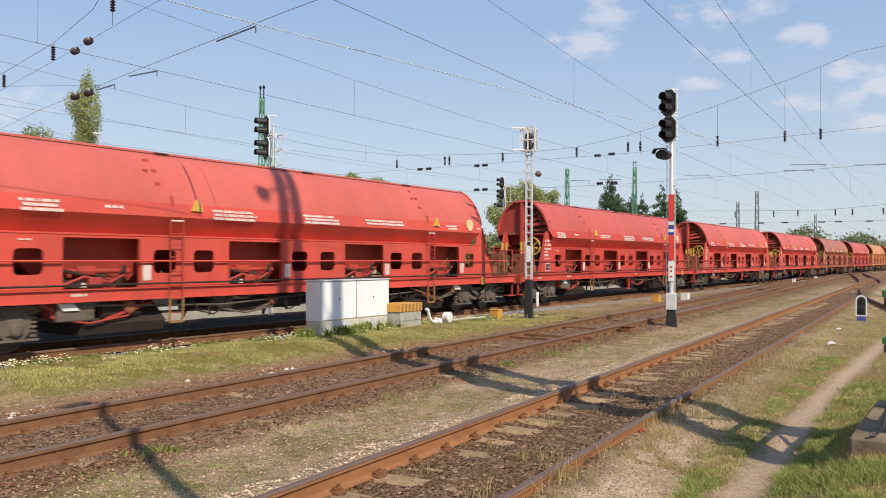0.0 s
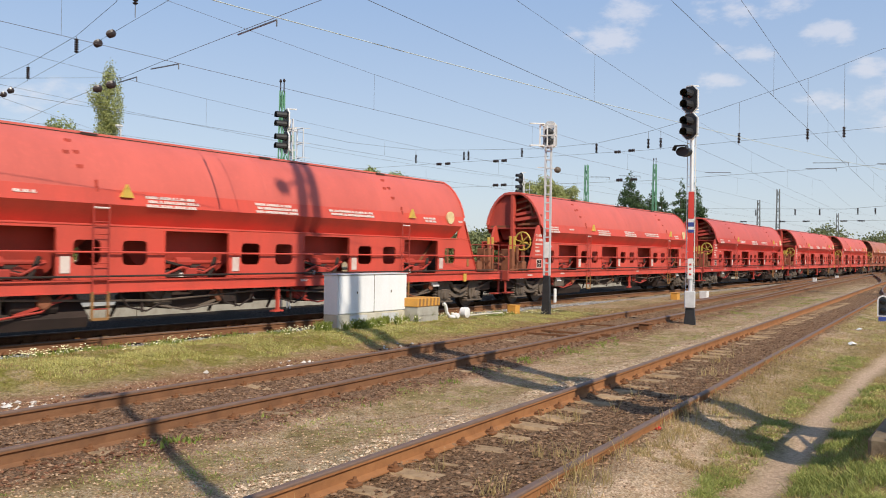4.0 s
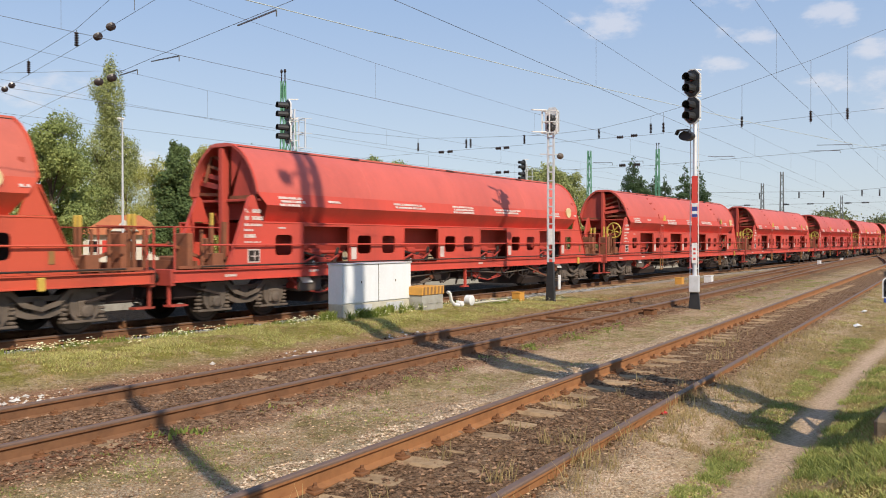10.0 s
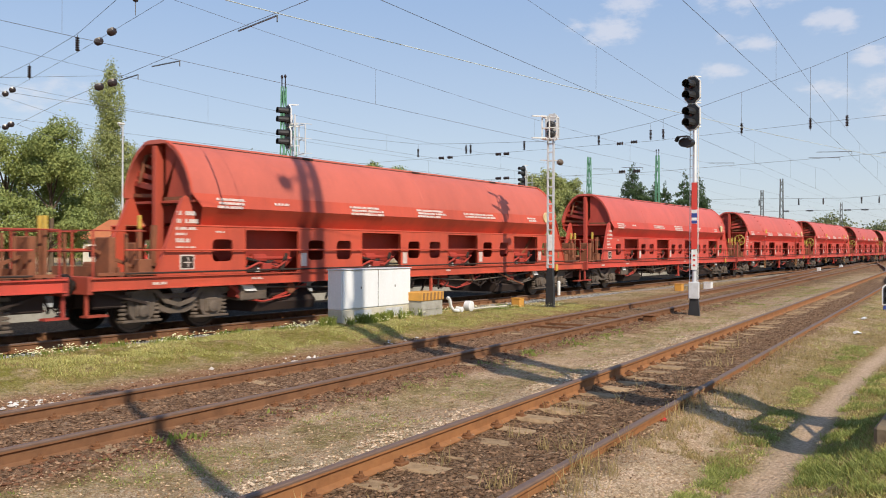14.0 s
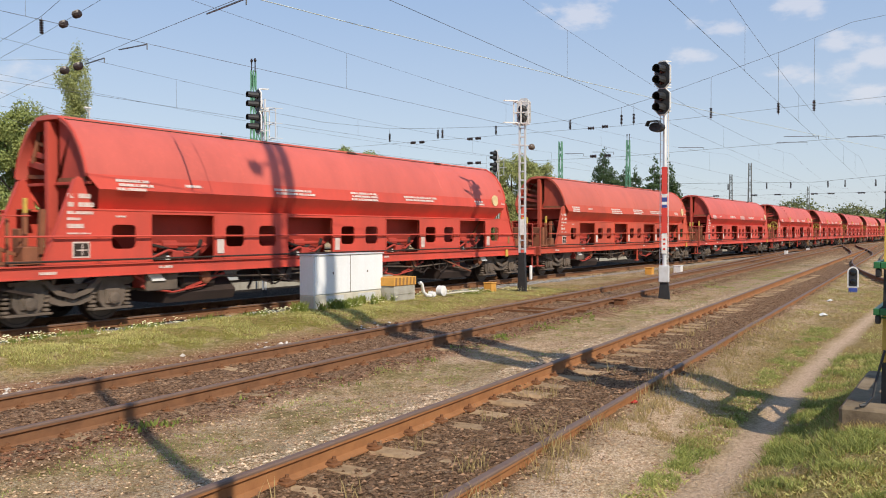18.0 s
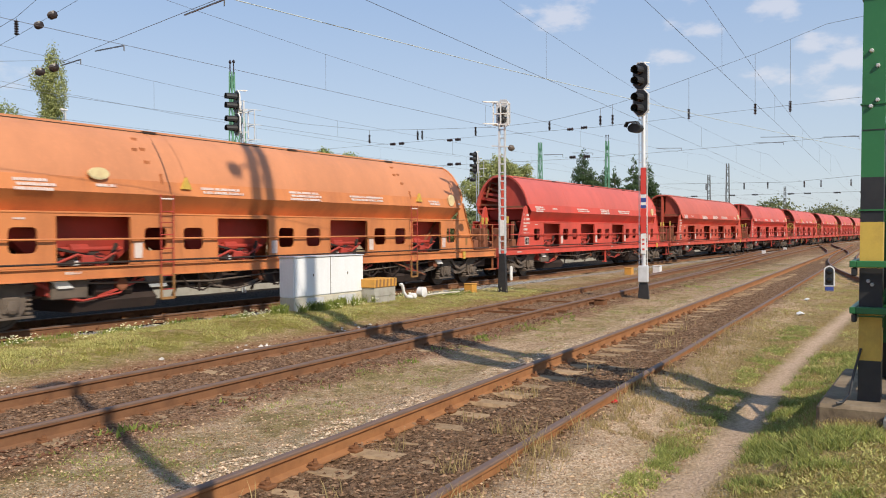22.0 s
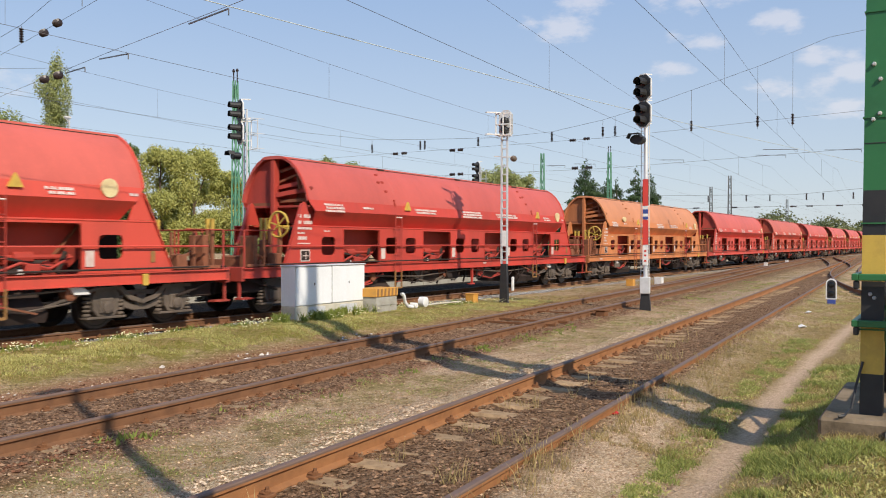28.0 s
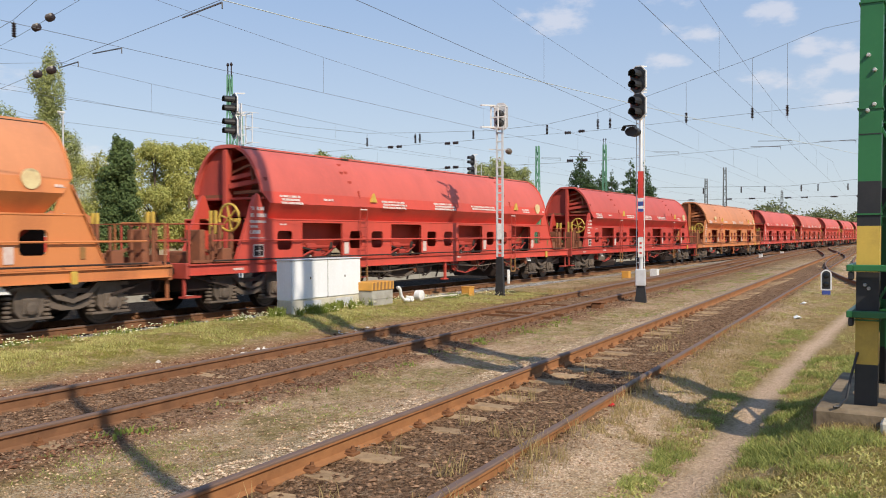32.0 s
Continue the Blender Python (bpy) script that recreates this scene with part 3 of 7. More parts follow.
def track(label, line, z0, side, sleepers=(0, 0), clips=(0, 0), pitch=0.6, joint=None):
    """Two rails along a line, with sleepers and fastenings over the given stretch."""
    t = thing("railway_track", (0, 0, 0), label, "railway track", kind="structure")
    for off in (-0.752, 0.752):
        r = part("rail", swept(line, RAIL_PROFILE, off, z0), side, t, "rusty rail")
        part("rail_head", swept(line, HEAD_PROFILE, off, z0), M_RAILTOP, r, "worn steel running surface")
    lengths = [0]
    for a, b in zip(line, line[1:]):
        lengths.append(lengths[-1] + math.dist(a, b))

    def at(d):
        for i in range(len(line) - 1):
            if lengths[i] <= d <= lengths[i + 1]:
                k = (d - lengths[i]) / (lengths[i + 1] - lengths[i])
                a, b = line[i], line[i + 1]
                return a[0] + k * (b[0] - a[0]), a[1] + k * (b[1] - a[1]), math.degrees(math.atan2(b[1] - a[1], b[0] - a[0]))
        return (*line[-1], 0)
    rng = random.Random(5)
    first = None
    d = 0.2
    fast = None
    while d < lengths[-1]:
        x, y, a = at(d)
        if sleepers[0] <= x <= sleepers[1]:
            m = pose(x, y, z0 + rng.uniform(-0.018, 0.014), rng.uniform(-1.2, 1.2), rng.uniform(-0.6, 0.6), a + rng.uniform(-2.5, 2.5))
            if first is None:
                q = Shape().box(-0.125, 0.125, -1.2, 1.2, -0.16, 0.0, 0.03)
                first = part("sleeper", q, M_SLEEPER, t)
                first.matrix_basis = m
            else:
                share("sleeper", first, t, m)
        if clips[0] <= x <= clips[1]:
            for off in (-0.752, 0.752):
                for sd in (-1, 1):
                    m = pose(x, y, z0, 0, 0, a) @ pose(rng.uniform(-0.02, 0.02), off + sd * 0.095, 0.0, 0, 0, 0 if sd > 0 else 180) @ Matrix.Diagonal((1.35, 1.2, 1.35, 1))
                    if fast is None:
                        q = Shape().box(-0.045, 0.045, -0.05, 0.03, 0.0, 0.022, 0.005).lathe((0, -0.005, 0.0), (0, 0, 1), ((0.0, 0.02), (0.04, 0.02), (0.045, 0.013), (0.06, 0.012)), 6).box(-0.026, 0.026, -0.05, -0.005, 0.02, 0.038, 0.006)
                        fast = part("fastening", q, M_CLIP, t)
                        fast.matrix_basis = m
                    else:
                        share("fastening", fast, t, m)
        d += pitch
    return t


track_a = track("rusty side track on half-buried concrete sleepers in brown ballast", [(x, 3.66 + lay(x)) for x in range(-14, 122, 2)], 0.0, M_RAIL, (2, 40), (3, 22))
track_b = track("brown rusty track sunk in reddish ballast", [(x, 7.86 + lay(x)) for x in range(-14, 150, 2)], 0.0, M_RAILB, (2, 45), (3, 24))
track_t = track("main track that the goods train rolls along", [(x, 15.9) for x in range(-60, 640, 10)], -0.09, M_RAILB, (4, 60), (8, 30))

def eased(x0, y0, x1, y1, n=24):
    """A line that leaves and joins two tracks tangentially."""
    out = []
    for k in range(n + 1):
        u = k / n
        s = u * u * (3 - 2 * u)
        x = x0 + (x1 - x0) * u
        out.append((x, (y0 + 0.055 * (x - x0)) * (1 - s) + (y1 + 0.055 * (x - x1)) * s))
    return out


side = ((6, -8.2), (14, -4.7), (24, -1.0), (32.6, 1.75), (42.2, 3.75), (52, 5.2), (62, 6.15), (75, 7.0), (100, 8.5))
line = [tuple(Vector(side[i]).lerp(Vector(side[i + 1]), k / 4)) for i in range(len(side) - 1) for k in range(4)] + [side[-1]]
for _ in range(3):
    line = [line[0]] + [tuple((Vector(a) + 2 * Vector(b) + Vector(c)) / 4) for a, b, c in zip(line, line[1:], line[2:])] + [line[-1]]
track("dark side track that joins from the verge at a turnout", line, 0.004, M_RAILB, (28, 60), (0, 0))
track("crossover between two yard tracks", eased(64, 3.66 + lay(64), 130, 7.86 + lay(130)), 0.004, M_RAILB, (64, 70), (0, 0))
track("crossover towards the main track", eased(17, 7.86 + lay(17), 112, 15.9), 0.004, M_RAILB, (24, 60), (24, 40))


def switch_rods():
    t = thing("point_rodding", (0, 0, 0), "rusty point rods and motor beside the turnout", "point rods")
    for x in (17.6, 18.4):
        y = 7.86 + lay(x)
        part("stretcher_rod", Shape().bar((x, y - 1.0, 0.05), (x, y + 0.95, 0.05), 0.045), M_CLIP, t)
    y = 7.86 + lay(20.8)
    part("motor_case", Shape().box(20.68, 20.94, y - 1.2, y - 0.92, -0.02, 0.15, 0.03), M_CLIP, t, "rusty point motor case")
    part("motor_lid", Shape().box(20.66, 20.96, y - 1.22, y - 0.90, 0.15, 0.18, 0.012), M_CLIP, t)
    part("drive_rod", Shape().bar((20.8, y - 0.92, 0.06), (20.8, y + 0.7, 0.06), 0.035), M_CLIP, t)


switch_rods()


# ---- hopper wagon ----
LENGTH = 22.485
TRACK_Y, RAIL_Z = 15.9, 0.08
OPENINGS = (-6.22, -2.08, 2.08, 6.22)
WINDOWS = (-7.75, -4.72, -3.66, -0.55, 0.52, 3.6, 4.68, 7.77)
ROOF_ARC = ((0.0, 4.15), (0.25, 4.145), (0.47, 4.10), (0.70, 3.98), (0.92, 3.80), (1.13, 3.53), (1.28, 3.24), (1.35, 3.01), (1.355, 2.98))


def wall_with_holes(s, x0, x1, z0, z1, holes, y, th):
    """A plate in the xz plane with rectangular holes (x0, x1, z0, z1, corner)."""
    xs = sorted({x0, x1, *[h[0] for h in holes], *[h[1] for h in holes]})
    for a, b in zip(xs, xs[1:]):
        hs = sorted([h for h in holes if h[0] <= a + 1e-6 and h[1] >= b - 1e-6], key=lambda h: h[2])
        z = z0
        for h in hs:
            if h[2] > z + 1e-6:
                s.box(a, b, y - th / 2, y + th / 2, z, h[2])
            z = h[3]
        if z < z1 - 1e-6:
            s.box(a, b, y - th / 2, y + th / 2, z, z1)
    for h in holes:
        c = h[4]
        if c:
            for hx, sx in ((h[0], 1), (h[1], -1)):
                for hz, sz in ((h[2], 1), (h[3], -1)):
                    poly = [(hx, hz), (hx + sx * c, hz), (hx + sx * c * 0.3, hz + sz * c * 0.3), (hx, hz + sz * c)]
                    s.prism(poly, y - th / 2, y + th / 2, 1)
    return s


def bars(s, x, z, w, rows, h, y, rng, gap=0.35, tilt=None):
    """Rows of short bars where small lettering stands."""
    for i in range(rows):
        zz = z - i * h * (1 + gap)
        xx = x + (rng.uniform(0, 0.15) * w if i else 0)
        end = x + w - (rng.uniform(0, 0.2) * w if i else 0)
        if end > xx:
            yy = y(zz) if callable(y) else y
            s.box(xx, end, yy - 0.003, yy + 0.005, zz - 0.001, zz + 0.22 * h)
        while xx < end:
            k = min(rng.uniform(0.03, 0.085), end - xx)
            yy = y(zz) if callable(y) else y
            y2 = y(zz + h) if callable(y) else y
            s.add([(xx, yy, zz), (xx + k, yy, zz), (xx + k, y2, zz + h), (xx, y2, zz + h), (xx, yy + 0.004, zz), (xx + k, yy + 0.004, zz), (xx + k, y2 + 0.004, zz + h), (xx, y2 + 0.004, zz + h)],
                  [(0, 1, 2, 3), (7, 6, 5, 4), (0, 4, 5, 1), (3, 2, 6, 7), (0, 3, 7, 4), (1, 5, 6, 2)])
            xx += k + (0.012 if rng.random() < 0.8 else 0.05)
    return s


def band_y(z):
    """Where the roof's lower band lies."""
    for (ya, za), (yb, zb) in zip(ROOF_ARC, ROOF_ARC[1:]):
        if zb <= z <= za:
            return -(ya + (yb - ya) * (za - z) / (za - zb)) - 0.03
    return -(1.355 + 0.095 * min(1, max(0, (2.98 - z) / 0.27))) - 0.02


def bogie(parent, x, wheelsets, turn):
    b = part("bogie", Shape().box(-0.25, 0.25, -1.0, 1.0, 0.45, 0.72, 0.03).box(-0.9, 0.9, -0.55, -0.4, 0.5, 0.62).box(-0.9, 0.9, 0.4, 0.55, 0.5, 0.62), M_BOGIE, parent, "grimy cast two-axle bogie")
    b.matrix_basis = pose(x, 0, 0)
    frame_poly = [(-1.5, 0.80), (-1.42, 0.88), (-0.62, 0.86), (-0.4, 0.78), (0.4, 0.78), (0.62, 0.86), (1.42, 0.88), (1.5, 0.80), (1.3, 0.74), (0.72, 0.70), (0.42, 0.46), (0.2, 0.38), (-0.2, 0.38), (-0.42, 0.46), (-0.72, 0.70), (-1.3, 0.74)]
    for sy in (-1, 1):
        y = sy * 1.02
        s = Shape()
        # upper chord, belly and struts
        up = [p for p in frame_poly[:8]] + [(1.36, 0.72), (0.6, 0.71), (0.4, 0.68), (-0.4, 0.68), (-0.6, 0.71), (-1.36, 0.72)]
        s.prism(up, y - 0.06, y + 0.06, 1)
        s.prism([(-0.74, 0.76), (-0.62, 0.78), (-0.40, 0.56), (-0.18, 0.48), (0.18, 0.48), (0.40, 0.56), (0.62, 0.78), (0.74, 0.76), (0.46, 0.45), (0.2, 0.37), (-0.2, 0.37), (-0.46, 0.45)], y - 0.08, y + 0.08, 1)
        s.box(-0.12, 0.12, y - 0.09, y + 0.09, 0.45, 0.72, 0.02)
        part("side_frame", s, M_BOGIE, b)
        ya = y + sy * 0.14
        arch = [(-1.3, 0.80), (-0.62, 0.82), (-0.36, 0.60), (0.0, 0.50), (0.36, 0.60), (0.62, 0.82), (1.3, 0.80), (1.3, 0.87), (0.55, 0.89), (0.30, 0.68), (0.0, 0.58), (-0.30, 0.68), (-0.55, 0.89), (-1.3, 0.87)]
        part("frame_arch", Shape().prism(arch, ya - 0.03, ya + 0.03, 1), M_BOGIE, b)
        for ax in (-0.9, 0.9):
            yo = y + sy * 0.05
            s = Shape().prism([(ax - 0.24, 0.82), (ax + 0.24, 0.82), (ax + 0.32, 0.66), (ax + 0.30, 0.42), (ax + 0.20, 0.29), (ax - 0.20, 0.29), (ax - 0.30, 0.42), (ax - 0.32, 0.66)], yo - 0.07, yo + 0.07, 1)
            s.box(ax - 0.47, ax + 0.47, yo - 0.10, yo + 0.10, 0.235, 0.285, 0.01).box(ax - 0.17, ax + 0.17, yo + sy * 0.08 - 0.04, yo + sy * 0.08 + 0.04, 0.34, 0.66, 0.03)
            box = part("axle_box", s, M_BOGIE, b)
            part("axle_cover", Shape().lathe((ax, yo + sy * 0.11, 0.47), (0, sy, 0), ((0, 0.13), (0.04, 0.125), (0.06, 0.07)), 12), M_BOGIE, box)
            for dx in (-0.40, 0.40):
                s = Shape()
                for k in range(5):
                    s.lathe((ax + dx, y + sy * 0.03, 0.29 + k * 0.085), (0, 0, 1), ((0, 0.05), (0.02, 0.085), (0.045, 0.085), (0.065, 0.05)), 8)
                part("spring", s, M_BOGIE, b)
    for ax in (-0.9, 0.9):
        s = Shape().lathe((0, -1.05, 0), (0, 1, 0), ((0, 0.07), (0.3, 0.07), (0.31, 0.09), (1.79, 0.09), (1.8, 0.07), (2.1, 0.07)), 10)
        w = part("wheelset", s, M_WHEEL, b)
        w.matrix_basis = pose(ax, 0, 0.46)
        for sy in (-1, 1):
            prof = ((-0.07, 0.12), (-0.06, 0.30), (-0.075, 0.38), (-0.07, 0.455), (0.055, 0.46), (0.06, 0.485), (0.085, 0.48), (0.085, 0.38), (0.03, 0.33), (0.05, 0.12))
            q = Shape().lathe((0, sy * 0.75, 0), (0, -sy, 0), prof, 24)
            part("wheel", q, M_WHEEL, w, "", True)
            q = Shape().lathe((0, sy * 0.82, 0), (0, -sy, 0), ((-0.004, 0.445), (-0.004, 0.40), (0.002, 0.40), (0.002, 0.445)), 24)
            part("wheel_rim", q, M_TREAD, w, "bare steel rim")
        wheelsets.append(w)
    return b


def hopper_wagon(paint, label, wheel=True, seed=1):
    """A swing-roof bulk wagon; its place is the rail under its middle."""
    P, E = PAINTS[paint], ENDS[paint]
    rng = random.Random(seed)
    w = thing("hopper_wagon", (0, 0, 0), label, "railway wagon", "wagons of the goods train")
    sets = []
    for x in (-8.75, 8.75):
        bogie(w, x, sets, None)
    for sy in (-1, 1):
        y = sy * 1.36
        holes = [(c - 0.86, c + 0.86, 1.17, 2.22, 0.07) for c in OPENINGS] + [(c - 0.29, c + 0.29, 1.45, 1.93, 0.09) for c in WINDOWS]
        s = wall_with_holes(Shape(), -8.9, 8.9, 1.17, 2.30, holes, y, 0.05)
        side = part("side_wall", s, P, w)
        # thickened rims of the openings
        for h in holes[:4]:
            s = Shape().box(h[0] - 0.03, h[0], y - 0.04, y + 0.04, h[2], h[3] + 0.03).box(h[1], h[1] + 0.03, y - 0.04, y + 0.04, h[2], h[3] + 0.03).box(h[0], h[1], y - 0.04, y + 0.04, h[3], h[3] + 0.03)
            part("opening_rim", s, P, side)
        s = Shape().box(-11.0, 11.0, y - 0.03, y + 0.03, 0.93, 1.17, 0.008).box(-11.0, 11.0, min(y, y + sy * 0.09), max(y, y + sy * 0.09), 1.145, 1.175).box(-11.0, 11.0, min(y, y + sy * 0.07), max(y, y + sy * 0.07), 0.92, 0.945)
        part("sill", s, P, w)
        for sx in (-1, 1):
            # the end with the brake wheel leans out further
            lo, hi = (9.52, 8.84) if sx < 0 else (9.34, 8.58)
            poly = [(sx * 8.9, 1.175), (sx * lo, 1.175), (sx * hi, 2.88), (sx * (hi - 0.08), 2.93), (sx * (hi - 0.15), 2.90), (sx * (hi - 0.37), 2.33), (sx * 8.9, 2.33)]
            yg = y if sy < 0 else 0.76
            s = Shape().prism(poly, yg - 0.025, yg + 0.025, 1)
            # flange on the sloping edge
            s.bar((sx * lo, yg, 1.19), (sx * hi, yg, 2.88), 0.12, 0.02)
            part("end_gusset", s, P, w)
        for z, yy in ((1.70, 1.47), (1.24, 1.50)):
            s = Shape().tube([(-10.3, sy * yy, z), (10.3, sy * yy, z)], 0.022, 6)
            for x in (-10.2, -8.35, -5.1, -3.1, -1.05, 1.05, 3.1, 5.1, 8.35, 10.2):
                s.bar((x, sy * 1.36, z), (x, sy * yy, z), 0.03)
            part("handrail", s, P if z > 1.5 else M_DARK, w)
        for lx in ((-4.5, 5.3) if sy < 0 else (-5.3, 4.5)) if wheel else ():
            s = Shape()
            for dx in (-0.17, 0.17):
                s.tube([(lx + dx, sy * 1.50, 0.55), (lx + dx, sy * 1.52, 2.72)], 0.014, 5)
            for k in range(7):
                z = 0.62 + k * 0.29
                s.tube([(lx - 0.17, sy * 1.51, z), (lx + 0.17, sy * 1.51, z)], 0.012, 5)
            ladder = part("ladder", s, M_WARM, w, "narrow steel ladder")
            part("top_rung", Shape().tube([(lx - 0.17, sy * 1.515, 2.63), (lx + 0.17, sy * 1.515, 2.63)], 0.02, 6), M_WHITE, ladder, "white top rung")
            foot = Shape().bar((lx - 0.17, sy * 1.5, 0.95), (lx - 0.17, sy * 1.5, 0.42), 0.04).bar((lx + 0.17, sy * 1.5, 0.95), (lx + 0.17, sy * 1.5, 0.42), 0.04).bar((lx - 0.17, sy * 1.5, 0.43), (lx + 0.17, sy * 1.5, 0.43), 0.05)
            part("ladder_foot", foot, M_STRIPEDARK, ladder, "dull yellow ladder foot")
            # footholds that climb the curved roof
            for dx, z, wd in ((-0.02, 2.98, 0.035), (-0.02, 3.10, 0.035), (-0.30, 3.40, 0.09), (-0.50, 3.66, 0.08), (-0.28, 3.68, 0.08), (-0.34, 3.90, 0.09)):
                yy = -band_y(z) - 0.03
                part("foothold", Shape().bar((lx + dx - wd * 0.7, sy * (yy + 0.004), z), (lx + dx + wd * 0.7, sy * (yy + 0.004), z), 0.05, 0.13 if wd < 0.05 else 0.07), E, w, "grimy roof foothold")
    # swing roof in two halves, its ridge strip and the band below
    for sy in (-1, 1):
        s = Shape()
        xs = (-8.60, -8.54, -4.4, -4.36, 0.0, 0.04, 4.36, 4.4, 8.54, 8.60)
        n = len(ROOF_ARC)
        for x in xs:
            s.v += [(x, sy * yy, zz) for yy, zz in ROOF_ARC]
        o = len(s.v)
        for x in xs:
            s.v += [(x, sy * max(yy - 0.03, 0), zz - 0.03) for yy, zz in ROOF_ARC]
        for i in range(len(xs) - 1):
            for k in range(n - 1):
                s.f.append((i * n + k, (i + 1) * n + k, (i + 1) * n + k + 1, i * n + k + 1))
                s.f.append((o + i * n + k, o + i * n + k + 1, o + (i + 1) * n + k + 1, o + (i + 1) * n + k))
            s.f.append((i * n + n - 1, (i + 1) * n + n - 1, o + (i + 1) * n + n - 1, o + i * n + n - 1))
        for i in (0, len(xs) - 1):
            for k in range(n - 1):
                s.f.append((i * n + k, i * n + k + 1, o + i * n + k + 1, o + i * n + k))
        roof = part("roof", s, ROOFS[paint], w, "", True)
        # rolled edges and cover strips over the sheet joints
        for x in (-8.58, 8.58):
            s = Shape().tube([(x, sy * (yy + 0.012), zz + 0.012) for yy, zz in ROOF_ARC], 0.03, 6)
            part("roof_edge", s, P, roof)
        for x in (-4.38, 0.02, 4.38):
            s = Shape().tube([(x, sy * (yy - 0.004), zz - 0.002) for yy, zz in ROOF_ARC], 0.009, 4)
            part("joint_strip", s, ROOFS[paint], roof)
        # lettered strip below the roof and the band that draws in under it, thin sheets with slanting open ends
        s = Shape()
        for q in (-1, 1):
            s.v += [(q * 8.60, sy * 1.365, 3.0), (q * 8.36, sy * 1.45, 2.71), (q * 8.36, sy * 1.425, 2.70), (q * 8.60, sy * 1.34, 3.0)]
        s.f = [(0, 1, 2, 3), (7, 6, 5, 4)] + [(k, (k + 1) % 4, 4 + (k + 1) % 4, 4 + k) for k in range(4)]
        part("upper_band", s, P, w)
        s = Shape()
        for q in (-1, 1):
            s.v += [(q * 8.36, sy * 1.455, 2.71), (q * 8.14, sy * 1.06, 2.29), (q * 8.14, sy * 1.03, 2.31), (q * 8.36, sy * 1.425, 2.72)]
        s.f = [(0, 1, 2, 3), (7, 6, 5, 4)] + [(k, (k + 1) % 4, 4 + (k + 1) % 4, 4 + k) for k in range(4)]
        part("lower_band", s, P, w)
        s = Shape().box(-8.9, 8.9, min(sy * 1.02, sy * 1.40), max(sy * 1.02, sy * 1.40), 2.285, 2.325, 0.008)
        part("side_ledge", s, P, w)
    for sy in (-1, 1):
        part("ridge_gap", Shape().box(-8.6, 8.6, min(sy * 0.455, sy * 0.485), max(sy * 0.455, sy * 0.485), 4.085, 4.112), M_DARK, w, "dark gap along the ridge strip")
    s = Shape().prism([(-0.45, 4.10), (-0.44, 4.16), (-0.2, 4.19), (0.2, 4.19), (0.44, 4.16), (0.45, 4.10)], -8.62, 8.62, 0)
    part("ridge_strip", s, ROOFS[paint], w)
    for x in (-4.2, 0.6, 5.2):
        part("roof_hinge", Shape().box(x - 0.18, x + 0.18, -0.52, -0.455, 4.09, 4.14), M_DARK, w)
    # hoppers with sloping walls
    for c in OPENINGS:
        s = Shape()
        top, bot = (2.06, 1.0, 2.30), (0.42, 0.62, 0.80)
        for r in range(2):
            a, b2, z = (top, bot)[r]
            s.v += [(c - a, -b2, z), (c + a, -b2, z), (c + a, b2, z), (c - a, b2, z)]
        s.f = [(0, 1, 5, 4), (1, 2, 6, 5), (2, 3, 7, 6), (3, 0, 4, 7), (4, 5, 6, 7)]
        hp = part("hopper", s, M_WARM, w, "rust-red sloping discharge hopper")
        s = Shape().lathe((c - 0.35, -0.95, 1.34), (1, 0, 0), ((0, 0.13), (0.7, 0.13)), 10).box(c - 0.75, c - 0.35, -1.2, -0.8, 1.2, 1.34).bar((c - 0.8, -1.1, 1.55), (c + 0.6, -1.1, 1.25), 0.05).bar((c + 0.45, -1.2, 1.2), (c + 0.7, -1.1, 1.6), 0.07)
        part("shutter_gear", s, M_DARK, hp)
        deep = abs(c) > 4
        lo, wd, cc = (0.26, 1.0, c - 0.7 if c > 0 else c + 0.7) if deep else (0.52, 0.5, c)
        s = Shape().prism([(-0.62, 0.9), (0.62, 0.9), (1.15, lo + 0.2), (1.05, lo), (-1.05, lo), (-1.15, lo + 0.2)], cc - wd, cc + wd, 0)
        part("discharge_chute", s, M_DARK, hp, "blackened discharge chute")
        s = Shape().lathe((c + 0.3, -1.12, 1.28), (0, 1, 0), ((0, 0.05), (0.01, 0.15), (0.05, 0.15), (0.06, 0.06)), 12).tube([(c - 0.8, -1.2, 1.22), (c - 0.3, -1.22, 1.4), (c + 0.3, -1.2, 1.28), (c + 0.8, -1.15, 1.5)], 0.03, 6).box(c - 0.2, c + 0.1, -1.25, -1.05, 1.2, 1.38, 0.02)
        part("shutter_crank", s, M_WARM, hp, "rusty shutter crank and rods")
        s = Shape().prism([(c - 0.82, 1.19), (c + 0.12, 1.19), (c + 0.02, 1.27), (c - 0.70, 1.31)], -1.12, -0.72, 1)
        part("dust_sheet", s, M_LITTER, hp, "pale dusty deflector sheet")
        part("drive_shaft", Shape().lathe((c - 0.86, -1.0, 1.50), (1, 0, 0), ((0, 0.05), (0.5, 0.05), (0.51, 0.11), (0.9, 0.11), (0.91, 0.05), (1.72, 0.05)), 10), M_WARM, hp, "rust-red drive shaft")
    # hold between the roof and the hoppers
    s = Shape().prism([(-1.02, 2.40), (1.02, 2.40), (1.30, 2.8), (1.1, 3.45), (0.7, 3.9), (0, 4.05), (-0.7, 3.9), (-1.1, 3.45), (-1.30, 2.8)], -7.75, 7.75, 0)
    part("hold", s, P, w)
